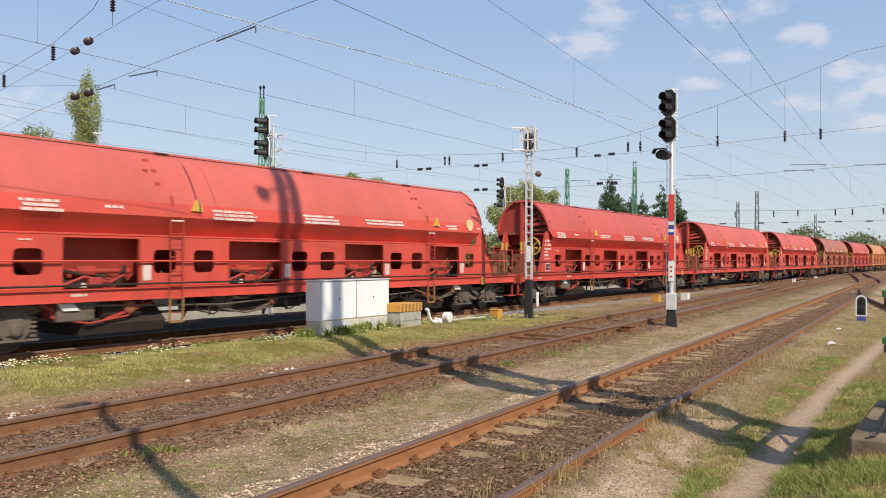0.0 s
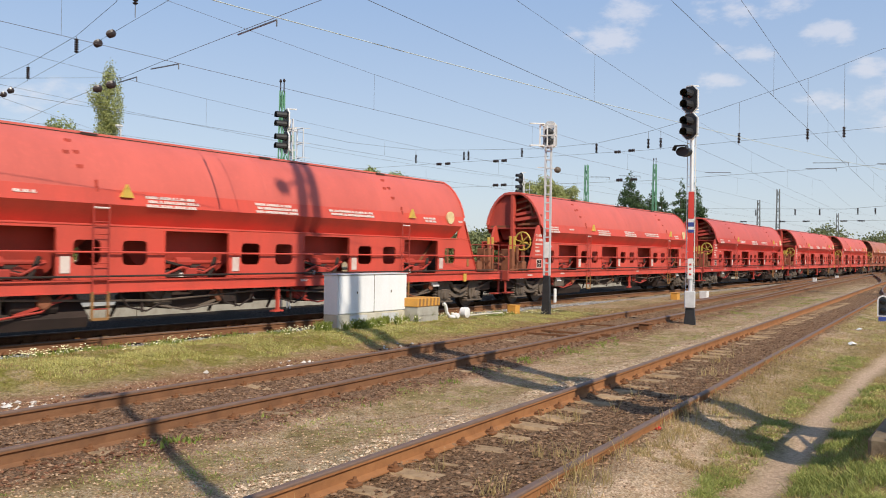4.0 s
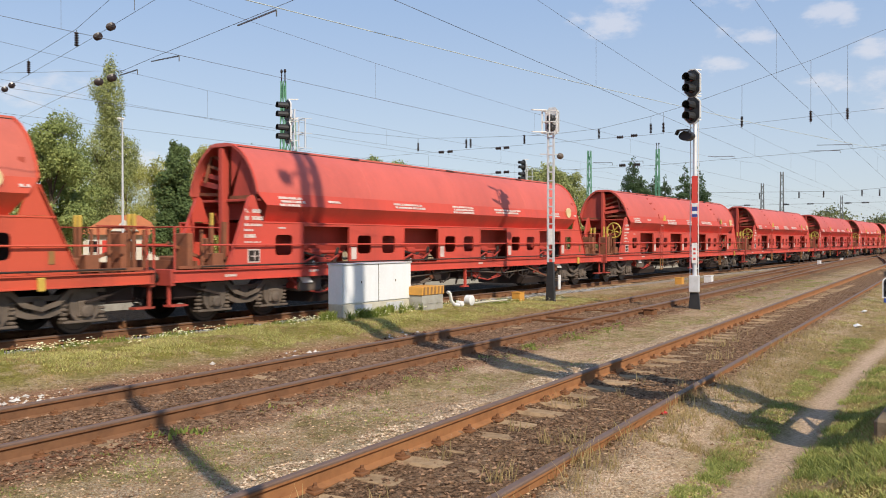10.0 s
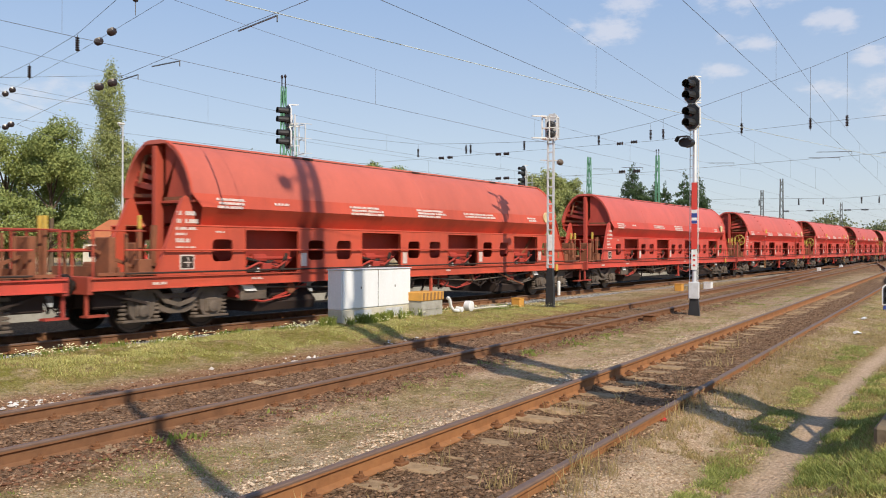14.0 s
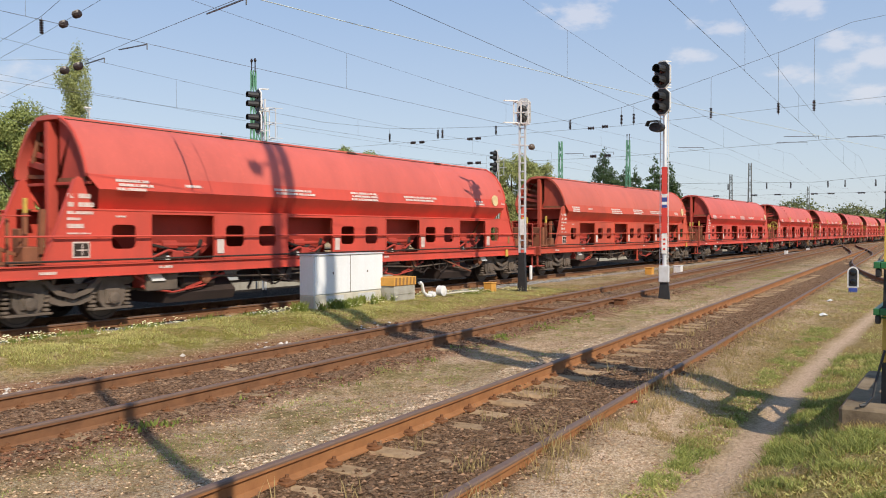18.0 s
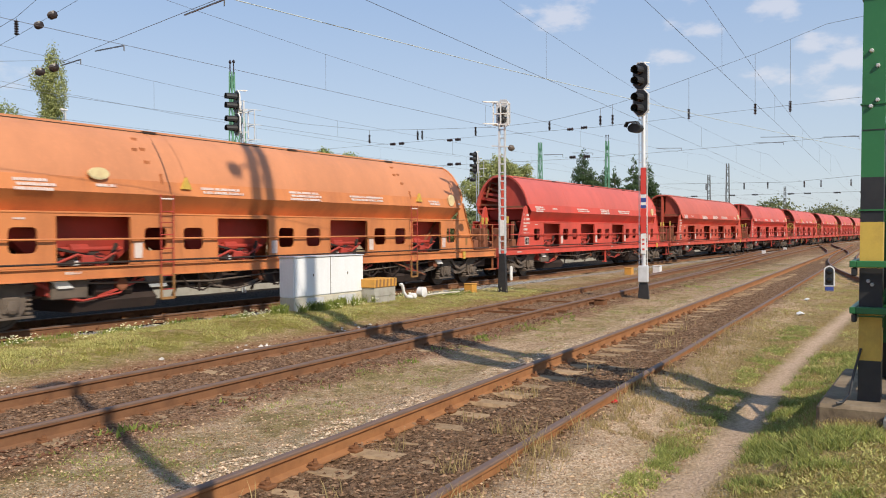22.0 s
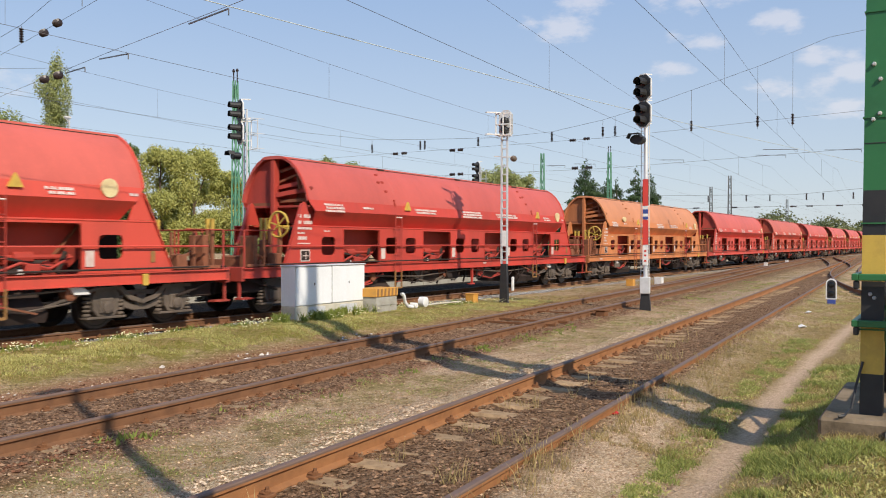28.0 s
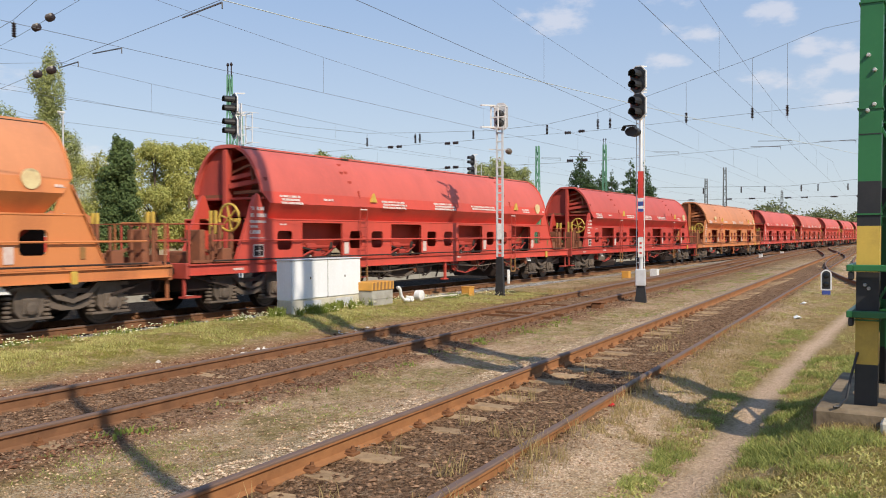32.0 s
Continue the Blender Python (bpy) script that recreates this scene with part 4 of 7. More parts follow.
    for sx in (-1, 1):
        # domed end sheet with its post and braces
        x = sx * 8.42
        poly = [(yy, zz - 0.04) for yy, zz in ROOF_ARC]
        poly = [(-a + 0.03, b2) for a, b2 in poly[::-1]] + [(a - 0.03, b2) for a, b2 in poly[1:]]
        q = sx if wheel else -sx
        flush = [c for c in poly if c[0] * q <= 0.001]
        deep = [c for c in poly if c[0] * q >= -0.001]
        s = Shape().prism(flush + ([(0, 2.8), (flush[0][0], 2.8)] if flush[-1][0] == 0 or abs(flush[-1][0]) < 0.04 else [(flush[-1][0], 2.8), (0, 2.8)]), min(x, x + sx * 0.05), max(x, x + sx * 0.05), 0)
        endp = part("end_sheet", s, E, w, "grimy end sheet")
        xd = sx * 7.85
        s = Shape().prism(deep + ([(0, 2.8), (deep[0][0], 2.8)] if abs(deep[-1][0]) < 0.04 else [(deep[-1][0], 2.8), (0, 2.8)]), min(xd, xd - sx * 0.05), max(xd, xd - sx * 0.05), 0)
        part("recessed_sheet", s, M_RUSTY, endp, "recessed half of the end sheet")
        s = Shape().box(min(x, x + sx * 0.22), max(x, x + sx * 0.22), -0.075, 0.075, 1.2, 4.06, 0.012)
        part("end_post", s, E, endp)
        for a, b2, c in (((x - sx * 0.05, q * 0.08, 3.78), (x - sx * 0.12, q * 0.72, 3.92), 0.07), ((x - sx * 0.02, q * 0.08, 3.50), (x - sx * 0.06, q * 0.95, 3.74), 0.06), ((x + sx * 0.04, q * 0.08, 3.34), (x - sx * 0.1, q * 1.12, 3.50), 0.10), ((x + sx * 0.10, q * 0.08, 3.14), (x - sx * 0.1, q * 1.26, 3.30), 0.12), ((x + sx * 0.02, q * 0.9, 3.28), (x - sx * 0.05, q * 0.72, 3.92), 0.07), ((x + sx * 0.0, q * 0.15, 2.98), (x - sx * 0.1, q * 1.3, 3.02), 0.08)):
            part("end_brace", Shape().bar(a, b2, c), E if c > 0.09 else M_RUSTY, endp)
        part("plate_rail", Shape().box(min(x + sx * 0.05, x + sx * 0.08), max(x + sx * 0.05, x + sx * 0.08), min(-q * 1.2, -q * 0.2), max(-q * 1.2, -q * 0.2), 2.86, 2.94), M_RUSTY, endp)
        s = Shape().box(min(x, x + sx * 0.09), max(x, x + sx * 0.09), -1.33, 1.33, 2.80, 2.86, 0.008)
        part("end_beam", s, E, endp)
        # rust brown carries dirt and the shade inside the end void
        s = Shape().add([(sx * 7.8, -1.25, 2.9), (sx * 7.8, 1.25, 2.9), (sx * 6.5, 0.8, 1.1), (sx * 6.5, -0.8, 1.1), (sx * 7.75, -1.25, 2.9), (sx * 7.75, 1.25, 2.9), (sx * 6.45, 0.8, 1.1), (sx * 6.45, -0.8, 1.1)],
                        [(0, 1, 2, 3), (4, 7, 6, 5), (0, 3, 7, 4), (1, 5, 6, 2), (0, 4, 5, 1), (3, 2, 6, 7)])
        part("end_slope", s, M_RUSTY, w, "dirty rust-brown hopper end, shade of the void in its colour")
        # dark sheet stands in for the unlit inside seen through the end windows
        part("inner_bulkhead", Shape().box(min(sx * 7.1, sx * 8.5), max(sx * 7.1, sx * 8.5), -0.55, -0.52, 1.2, 2.3), M_DARK, w, "dark sheet added for the unlit inside behind the end windows")
        # platform, headstock, buffers, coupling
        s = Shape().box(min(sx * 8.9, sx * 11.0), max(sx * 8.9, sx * 11.0), -1.3, 1.3, 1.12, 1.165)
        pf = part("platform", s, M_RUSTY, w, "rusty brown end platform")
        part("platform_rack", Shape().box(min(sx * 9.1, sx * 10.8), max(sx * 9.1, sx * 10.8), -1.34, -1.24, 1.2, 1.26).box(min(sx * 9.1, sx * 9.16), max(sx * 9.1, sx * 9.16), -1.32, -0.4, 1.17, 1.42).box(min(sx * 10.3, sx * 10.36), max(sx * 10.3, sx * 10.36), -1.32, 1.3, 1.17, 1.36).box(min(sx * 9.7, sx * 10.1), max(sx * 9.7, sx * 10.1), -0.3, 0.5, 1.17, 1.45, 0.03), M_RUSTY, pf, "brackets and valve gear on the platform")
        s = Shape().box(min(sx * 10.93, sx * 11.05), max(sx * 10.93, sx * 11.05), -1.4, 1.4, 0.85, 1.2, 0.015)
        part("headstock", s, E, w)
        for sy in (-1, 1):
            s = Shape().lathe((sx * 11.05, sy * 0.875, 1.02), (sx, 0, 0), ((-0.25, 0.14), (-0.25, 0.16), (-0.02, 0.16), (0.0, 0.11)), 12)
            bf = part("buffer", s, M_BOGIE, w)
            s = Shape().lathe((sx * 11.05, sy * 0.875, 1.02), (sx, 0, 0), ((0.0, 0.09), (0.12, 0.10), (0.13, 0.225), (0.16, 0.23), (0.18, 0.18)), 14)
            part("buffer_head", s, M_WHEEL, bf)
            s = Shape().bar((sx * 11.0, sy * 1.25, 0.85), (sx * 11.0, sy * 1.25, 0.45), 0.06).box(min(sx * 10.6, sx * 11.05), max(sx * 10.6, sx * 11.05), sy * 1.25 - 0.13, sy * 1.25 + 0.13, 0.42, 0.46)
            part("step", s, E, w)
        # dark boxes added to fill the black void under the platform
        for a, b, y0, y1, z0, z1 in ((9.95, 10.75, -1.05, -0.35, 0.55, 0.93), (10.2, 10.6, 0.1, 0.8, 0.5, 0.95)):
            part("valve_box", Shape().box(min(sx * a, sx * b), max(sx * a, sx * b), y0, y1, z0, z1, 0.03), M_DARK, w, "dark valve box")
        part("brake_lever", Shape().bar((sx * 10.8, -1.2, 0.92), (sx * 9.6, -1.2, 0.62), 0.05), M_DARK, w)
        for yy in (-0.45, 0.4):
            part("brake_hose", Shape().tube([(sx * 11.02, yy, 0.88), (sx * 11.12, yy, 0.62), (sx * 11.16, yy * 0.9, 0.5), (sx * 11.22, yy * 0.8, 0.6)], 0.03, 6), M_DARK, w, "black brake hose")
        for a, b, y0, y1, z1 in ((9.55, 9.85, -1.30, -1.05, 1.52), (10.35, 10.5, -1.25, -0.7, 1.95)):
            part("brake_stand", Shape().box(min(sx * a, sx * b), max(sx * a, sx * b), y0, y1, 1.17, z1, 0.02), M_RUSTY, w, "rusty brake stand")
        part("brake_rod", Shape().bar((sx * 9.6, -0.9, 1.3), (sx * 10.8, -0.9, 1.75), 0.06), M_RUSTY, w)
        for x1, yy in ((10.1, -1.2), (10.6, 0.3)):
            part("stanchion", Shape().bar((sx * x1, yy, 1.17), (sx * x1, yy, 2.05), 0.055), M_RUSTY, w)
        s = Shape().tube([(sx * 11.0, 0, 0.98), (sx * 11.12, 0, 0.95), (sx * 11.23, 0, 0.85)], 0.05, 6)
        part("coupling", s, M_BOGIE, w)
        for yy in (-1.32, -0.55, 0.55, 1.32):
            part("railing_post", Shape().tube([(sx * 10.9, yy, 1.17), (sx * 10.9, yy, 2.12)], 0.026, 6), E, w)
        for z in (2.12, 1.68):
            part("end_railing", Shape().tube([(sx * 10.9, -1.32, z), (sx * 10.9, 1.32, z)], 0.022, 6), E, w, "tubular end railing")
        for sy in (-1, 1):
            part("end_railing", Shape().tube([(sx * 10.9, sy * 1.32, 2.12), (sx * 9.75, sy * 1.36, 2.12)], 0.022, 6), E, w, "tubular end railing")
        for yy in (-1.16, -0.98, 0.98, 1.16) if sx > 0 else ():
            s = Shape().box(sx * 10.7 - 0.04, sx * 10.7 + 0.04, yy - 0.03, yy + 0.03, 1.17, 2.12, 0.008)
            bk = part("lever_box", s, M_RUSTY, w)
            s = Shape().box(sx * 10.7 - 0.04, sx * 10.7 + 0.04, yy - 0.04, yy + 0.04, 2.13, 2.42, 0.01)
            part("lever", s, M_YELLOW, bk, "yellow-painted lever end")
    if wheel:
        s = Shape()
        cy, cz, cx = -0.99, 2.29, -9.36
        ring = [(cx, cy + 0.37 * math.cos(a), cz + 0.37 * math.sin(a)) for a in [2 * math.pi * k / 24 for k in range(25)]]
        s.tube(ring, 0.033, 6, False)
        for k in range(3):
            a = k * math.pi / 3 + 0.3
            s.bar((cx, cy - 0.36 * math.cos(a), cz - 0.36 * math.sin(a)), (cx, cy + 0.36 * math.cos(a), cz + 0.36 * math.sin(a)), 0.035)
        s.bar((cx, cy, cz), (-9.0, cy, cz), 0.06)
        part("handwheel", s, M_YELLOW, w, "yellow handbrake wheel")
    for yy in (-0.74, -0.56) if wheel else (-0.9,):
        part("lever", Shape().box(-9.62, -9.56, yy - 0.045, yy + 0.045, 1.85 if wheel else 2.2, 2.50, 0.01), M_YELLOW, w, "yellow-painted lever")
    part("lever_stand", Shape().box(-9.64, -9.54, -0.80, -0.5, 1.17, 1.85, 0.02).bar((-9.36, -1.0, 1.2), (-9.3, -1.0, 2.3), 0.10).bar((-9.6, -0.9, 1.2), (-9.6, -0.9, 2.2), 0.08), M_RUSTY, w)
    # white stencilled blocks, plates, signs on both sides
    for sy in (-1,):
        flip = Matrix.Rotation(math.pi, 4, "Z") if sy > 0 else Matrix.Identity(4)
        blocks = []
        for x, z, wd, rows in ((-7.95, 2.97, 0.85, 3), (-6.2, 2.93, 0.5, 1), (-3.45, 2.97, 1.45, 3 if seed % 2 else 2), (-0.45, 3.0, 1.45, 3), (2.1, 2.98, 1.9, 2), (6.3, 2.96, 0.65, 2), (8.2, 2.92, 0.22, 1)):
            for row in range(rows):
                s = bars(Shape(), x + 0.06 * (row % 2), z - 0.10 - row * 0.085, wd * rng.uniform(0.8, 1.0), 1, 0.055, band_y, rng)
                blocks.append(("lettering", s, M_WHITE, "white stencilled lettering"))
        for i, (x, wd) in enumerate(((-9.0, 0.13), (-8.78, 0.26), (-9.0, 0.12), (-8.78, 0.34), (-9.02, 0.56), (-9.02, 0.28), (-9.02, 0.36), (-9.02, 0.5))):
            row = (0, 0, 1, 1, 2, 3, 4, 4.7)[i]
            s = bars(Shape(), x, 2.52 - 0.165 * row, wd, 1, (0.085, 0.085, 0.085, 0.085, 0.08, 0.07, 0.08, 0.03)[i], -1.392, rng)
            blocks.append(("lettering", s, M_WHITE, "white stencilled lettering"))
        for x, z, wd in ((-9.6, 1.0, 0.35), (-6.9, 1.03, 0.35), (-7.95, 2.12, 0.25), (1.1, 1.04, 0.25)):
            s = bars(Shape(), x, z, wd, 1, 0.05, -1.398 if z < 1.2 else -1.392, rng)
            blocks.append(("lettering", s, M_WHITE, "white stencilled lettering"))
        for x in (-5.18, -1.02, 3.13, 7.27):
            s = Shape().box(x - 0.10, x + 0.10, -1.405, -1.388, 1.30, 1.62, 0.004)
            blocks.append(("label_plate", s, M_WHITE, "small white label plate"))
        s = Shape().prism([(7.7 + 0.19 * math.cos(a), 2.95 + 0.19 * math.sin(a)) for a in [2 * math.pi * k / 20 for k in range(20)]], -1.462, -1.40, 1)
        blocks.append(("round_badge", s, M_BADGE, "round cream-yellow badge"))
        if paint == "orange":
            s = Shape().prism([(-6.15 + 0.24 * math.cos(a), 3.08 + 0.12 * math.sin(a)) for a in [2 * math.pi * k / 18 for k in range(18)]], -1.462, -1.40, 1)
            blocks.append(("emblem", s, M_BADGE, "plain cream oval emblem"))
        for x in (-3.9, 5.7) if wheel else ():
            s = Shape().prism([(x - 0.15, 2.86), (x + 0.15, 2.86), (x, 3.12)], -1.468, -1.39, 1)
            blocks.append(("warning_triangle", s, M_YELLOW, "yellow warning triangle"))
        s = Shape().box(-8.92, -8.54, -1.398, -1.386, 1.29, 1.60, 0.003)
        blocks.append(("plate_frame", s, M_WHITE, "white plate frame"))
        s = Shape().box(-8.89, -8.57, -1.403, -1.397, 1.32, 1.57, 0.002)
        blocks.append(("data_plate", s, M_DARK, "dark data plate"))
        s = Shape().box(-8.72, -8.70, -1.406, -1.403, 1.34, 1.55).box(-8.83, -8.61, -1.406, -1.403, 1.43, 1.45)
        blocks.append(("plate_marking", s, M_WHITE, "white marking on a data plate"))
        s = Shape().box(8.75, 8.87, -1.402, -1.388, 1.36, 1.6, 0.004)
        blocks.append(("data_plate", s, M_STRIPEDARK, "faded orange plate"))
        for nm, s, mt, lb in blocks:
            s.v = [tuple(flip @ Vector(q)) for q in s.v]
            part(nm, s, mt, w, lb)
    # gear below the floor
    s = Shape().box(-10.4, 10.4, -0.28, 0.28, 0.9, 1.1)
    part("centre_sill", s, M_DARK, w)
    for x in (-6.1, 4.6):
        s = Shape().lathe((x, -0.95, 0.72), (1, 0, 0), ((0, 0.10), (0.05, 0.2), (0.95, 0.2), (1.0, 0.10)), 14)
        part("air_reservoir", s, M_DARK, w, "grimy air reservoir")
    s = Shape().box(-7.1, -6.3, -1.25, -0.85, 0.55, 0.92, 0.02)
    part("equipment_box", s, M_BOGIE, w, "grimy equipment box")
    s = Shape().tube([(-7.0, -1.2, 0.86), (-3.0, -1.25, 0.72), (0.0, -1.25, 0.86), (3.0, -1.25, 0.7), (7.0, -1.2, 0.86)], 0.022, 5)
    s.tube([(-7.4, -0.7, 0.6), (7.4, -0.7, 0.6)], 0.03, 5)
    part("brake_rod", s, M_BOGIE, w)
    for x in (0.35,):
        s = Shape().box(x, x + 0.07, -1.36, -1.28, 0.35, 0.93).box(x - 0.1, x + 0.2, -1.36, -1.2, 0.33, 0.37)
        part("step_iron", s, P, w)
    for i, c in enumerate(OPENINGS):
        s = Shape().bar((c - 1.2, -1.22, 0.9), (c - 0.5, -1.1, 0.55), 0.05).bar((c + 0.2, -1.15, 0.55), (c + 1.3, -1.2, 0.85), 0.05).tube([(c - 0.9, -1.15, 0.62), (c - 0.2, -1.25, 0.5), (c + 0.7, -1.2, 0.6), (c + 1.2, -1.1, 0.9)], 0.022, 5)
        part("linkage", s, (M_WARM, M_BOGIE)[i % 2], w)
        s = Shape().box(c - 0.95, c - 0.5, -1.15, -0.8, 0.62, 0.9, 0.02)
        part("gear_box", s, M_WARM if i != 1 else M_BOGIE, w)
        part("gear_drum", Shape().lathe((c + 0.75, -1.25, 0.78), (0, 1, 0), ((0, 0.10), (0.02, 0.14), (0.25, 0.14), (0.27, 0.08)), 12), M_RUSTY, w)
    for x in (-7.1, 6.9):
        s = Shape().prism([(x, 0.90), (x + 0.3, 0.90), (x + 0.45, 0.76), (x + 0.1, 0.76)], -1.3, -1.1, 1)
        part("deflector", s, M_LITTER, w, "dusty pale deflector plate")
    # hoses, hangers and rods that fill the space under the sill
    for x in (-3.4, -0.9, 0.9, 3.2, 4.3):
        s = Shape().tube([(x - 0.55, -1.28, 0.92), (x - 0.35, -1.3, 0.62), (x + 0.1, -1.28, 0.52), (x + 0.45, -1.25, 0.66), (x + 0.6, -1.2, 0.92)], 0.02, 5).bar((x, -1.2, 0.95), (x + 0.05, -1.2, 0.5), 0.045).bar((x - 0.2, -0.9, 0.95), (x - 0.5, -0.9, 0.42), 0.05)
        part("hose", s, M_DARK, w)
    s = Shape().box(-1.9, -0.1, -1.0, 0.2, 0.55, 0.95, 0.03).box(-1.3, -0.9, -1.25, -1.0, 0.6, 0.9, 0.03)
    part("brake_cylinder", s, M_DARK, w, "blackened brake gear")
    s = Shape().bar((4.4, -1.3, 0.9), (6.2, -1.3, 0.45), 0.035)
    part("stay", s, M_RUSTY, w, "rusty stay")
    part("brake_indicator", Shape().box(8.52, 8.66, -1.47, -1.40, 0.88, 1.13, 0.015), M_YELLOW, w, "yellow brake indicator box")
    # the body is narrower than the gauge of its bogies and stands close to the near side
    for ob in w.children_recursive:
        p, on_bogie = ob, False
        while p is not None and p is not w:
            on_bogie = on_bogie or p.name.split(".")[0] == "bogie"
            p = p.parent
        if not on_bogie:
            co = np.empty(len(ob.data.vertices) * 3)
            ob.data.vertices.foreach_get("co", co)
            co[1::3] = co[1::3] * np.where(co[1::3] > 0, 0.82, 0.87) - 0.19
            co[2::3] -= 0.09 * np.clip((co[2::3] - 1.97) / 0.3, 0, 1)
            ob.data.vertices.foreach_set("co", co)
    return w, sets


LOOKS = {
    -8: "red", -7: "crimson", -6: "orange", -5: "crimson", -4: "brown", -3: "red", -2: "red", -1: "crimson", 0: "red", 1: "red", 2: "red", 3: "salmon", 4: "red", 5: "orange", 6: "crimson", 7: "red", 8: "orange",
}
NO_WHEEL = {2, 3, 4}
LABELS = {
    "red": "long red four-axle swing-roof bulk wagon rolling in the train",
    "crimson": "long crimson-red four-axle swing-roof bulk wagon rolling in the train",
    "salmon": "long faded orange-red swing-roof bulk wagon rolling in the train",
    "orange": "long weathered orange swing-roof bulk wagon rolling in the train",
    "brown": "long dull brown-orange swing-roof bulk wagon rolling in the train",
}
built, wagons = {}, {}
for num in sorted(LOOKS, reverse=True):
    key = (LOOKS[num], num not in NO_WHEEL)
    if key not in built:
        wagon, sets = hopper_wagon(key[0], LABELS[key[0]], key[1], num + 20)
        built[key] = wagon
    else:
        wagon = copy_thing(built[key], Matrix.Identity(4))
    wagons[num] = wagon


def train_shift(t):
    """How far the train has rolled along its track."""
    u = t / 16 - 1
    return 0.973 * (85.336 * u + 0.827 * u * u - 0.29 * u ** 3) - 0.011 * (t - 4)


def wagon_x(num, t):
    return train_shift(t) + 98.72 - num * LENGTH


# ---- trackside things ----
STRIP = 0.91


def on_strip(x, y):
    """A pose on the raised strip, a little nearer than the flat plan and as much smaller."""
    return pose(x * STRIP, y * STRIP, 1.87 * (1 - STRIP)) @ Matrix.Diagonal((STRIP, STRIP, STRIP, 1))


def relay_cabinet():
    x0, x1, y0, y1 = 16.12, 18.97, 13.72, 14.18
    c = thing("relay_cabinet", on_strip(x0, y0), "white steel relay cabinet with two doors on a cream plinth", "cabinet")
    w, d = x1 - x0, y1 - y0
    part("plinth", Shape().box(0, w, 0, d, -0.12, 0.30, 0.015), M_CREAM, c, "cream concrete plinth")
    part("body", Shape().box(0.0, w, 0.012, d, 0.304, 1.27, 0.01), M_CABINET, c)
    part("lid", Shape().box(-0.025, w + 0.025, -0.035, d + 0.025, 1.27, 1.305, 0.012), M_GREY, c, "overhanging grey lid")
    for a, b in ((0.02, w / 2 - 0.012), (w / 2 + 0.012, w - 0.02)):
        door = part("door", Shape().box(a, b, -0.012, 0.01, 0.325, 1.255, 0.006), M_CABINET, c)
        h = Shape().box((a + b) / 2 - 0.014, (a + b) / 2 + 0.014, -0.03, -0.012, 0.80, 0.86, 0.005)
        part("door_handle", h, M_BOGIE, door, "small dark handle")
    part("seam", Shape().box(w / 2 - 0.011, w / 2 + 0.011, -0.008, 0.011, 0.31, 1.268), M_BOGIE, c, "dark seam between the doors")
    for a, b in ((0.45, 1.15), (1.75, 2.5)):
        part("vent_hatch", Shape().box(a, b, -0.014, 0.0, 0.06, 0.26, 0.004), M_GREY, c, "pale grey vent hatch")


relay_cabinet()


def striped_box():
    b = thing("cable_pit", on_strip(18.55, 13.28), "low grey concrete cable box with an orange striped lid edge", "cable box")
    part("body", Shape().box(0.34, 1.34, 0, 0.6, -0.12, 0.40, 0.015).box(0.34, 1.34, -0.012, 0.0, 0.17, 0.19), M_CONCRETE, b)
    lid = part("lid", Shape().box(0.31, 1.37, -0.02, 0.64, 0.40, 0.63, 0.012), M_STRIPE, b, "orange lid with dark stripes")
    for k in range(6):
        x = 0.35 + k * 0.172
        part("stripe", Shape().prism([(x, 0.415), (x + 0.08, 0.415), (x + 0.10, 0.62), (x + 0.02, 0.62)], -0.024, -0.018, 1), M_STRIPEDARK, lid)


striped_box()


def point_machine():
    m = thing("pipe_fitting", on_strip(19.86, 13.1), "white bent pipe with round drums lying beside the track", "pipe fitting")
    part("pipe", Shape().tube([(-0.02, 0, 0.44), (0.03, -0.01, 0.45), (0.08, -0.02, 0.40), (0.12, -0.03, 0.22), (0.24, -0.04, 0.10), (0.5, -0.05, 0.06)], 0.045, 8), M_LITTER, m, "", True)
    for x, r in ((0.55, 0.08), (1.05, 0.15)):
        part("drum", Shape().lathe((x, -0.15, r + 0.02), (0, 1, 0), ((0, r * 0.7), (0.02, r), (0.2, r), (0.22, r * 0.7)), 16), M_LITTER, m, "white round drum", True)
    part("hose", Shape().tube([(1.0, 0, 0.12), (1.5, 0.1, 0.05), (2.4, 0.2, 0.04), (3.3, 0.0, 0.05)], 0.025, 6), M_CREAM, m)


point_machine()


def marker_box(x, y, w, h, mat, label):
    t = thing("junction_box", (x, y, 0), label, "junction box", "small boxes beside the track")
    part("body", Shape().box(-w / 2, w / 2, -w / 2, w / 2, -0.05, h, 0.02), mat, t)
    part("lid", Shape().box(-w / 2 - 0.012, w / 2 + 0.012, -w / 2 - 0.012, w / 2 + 0.012, h, h + 0.03, 0.01), mat, t)


marker_box(23.6, 12.95, 0.30, 0.25, M_STRIPE, "small yellow junction box on the gravel")
marker_box(36.7, 12.2, 0.32, 0.26, M_STRIPE, "small yellow junction box on the gravel")
marker_box(38.9, 11.6, 0.34, 0.28, M_LITTER, "small white junction box on the gravel")
for x, y in ((72, 12.9), (84, 13.2)):
    marker_box(x, y, 0.26, 0.3, M_LITTER, "small white point-heater box among the turnouts")


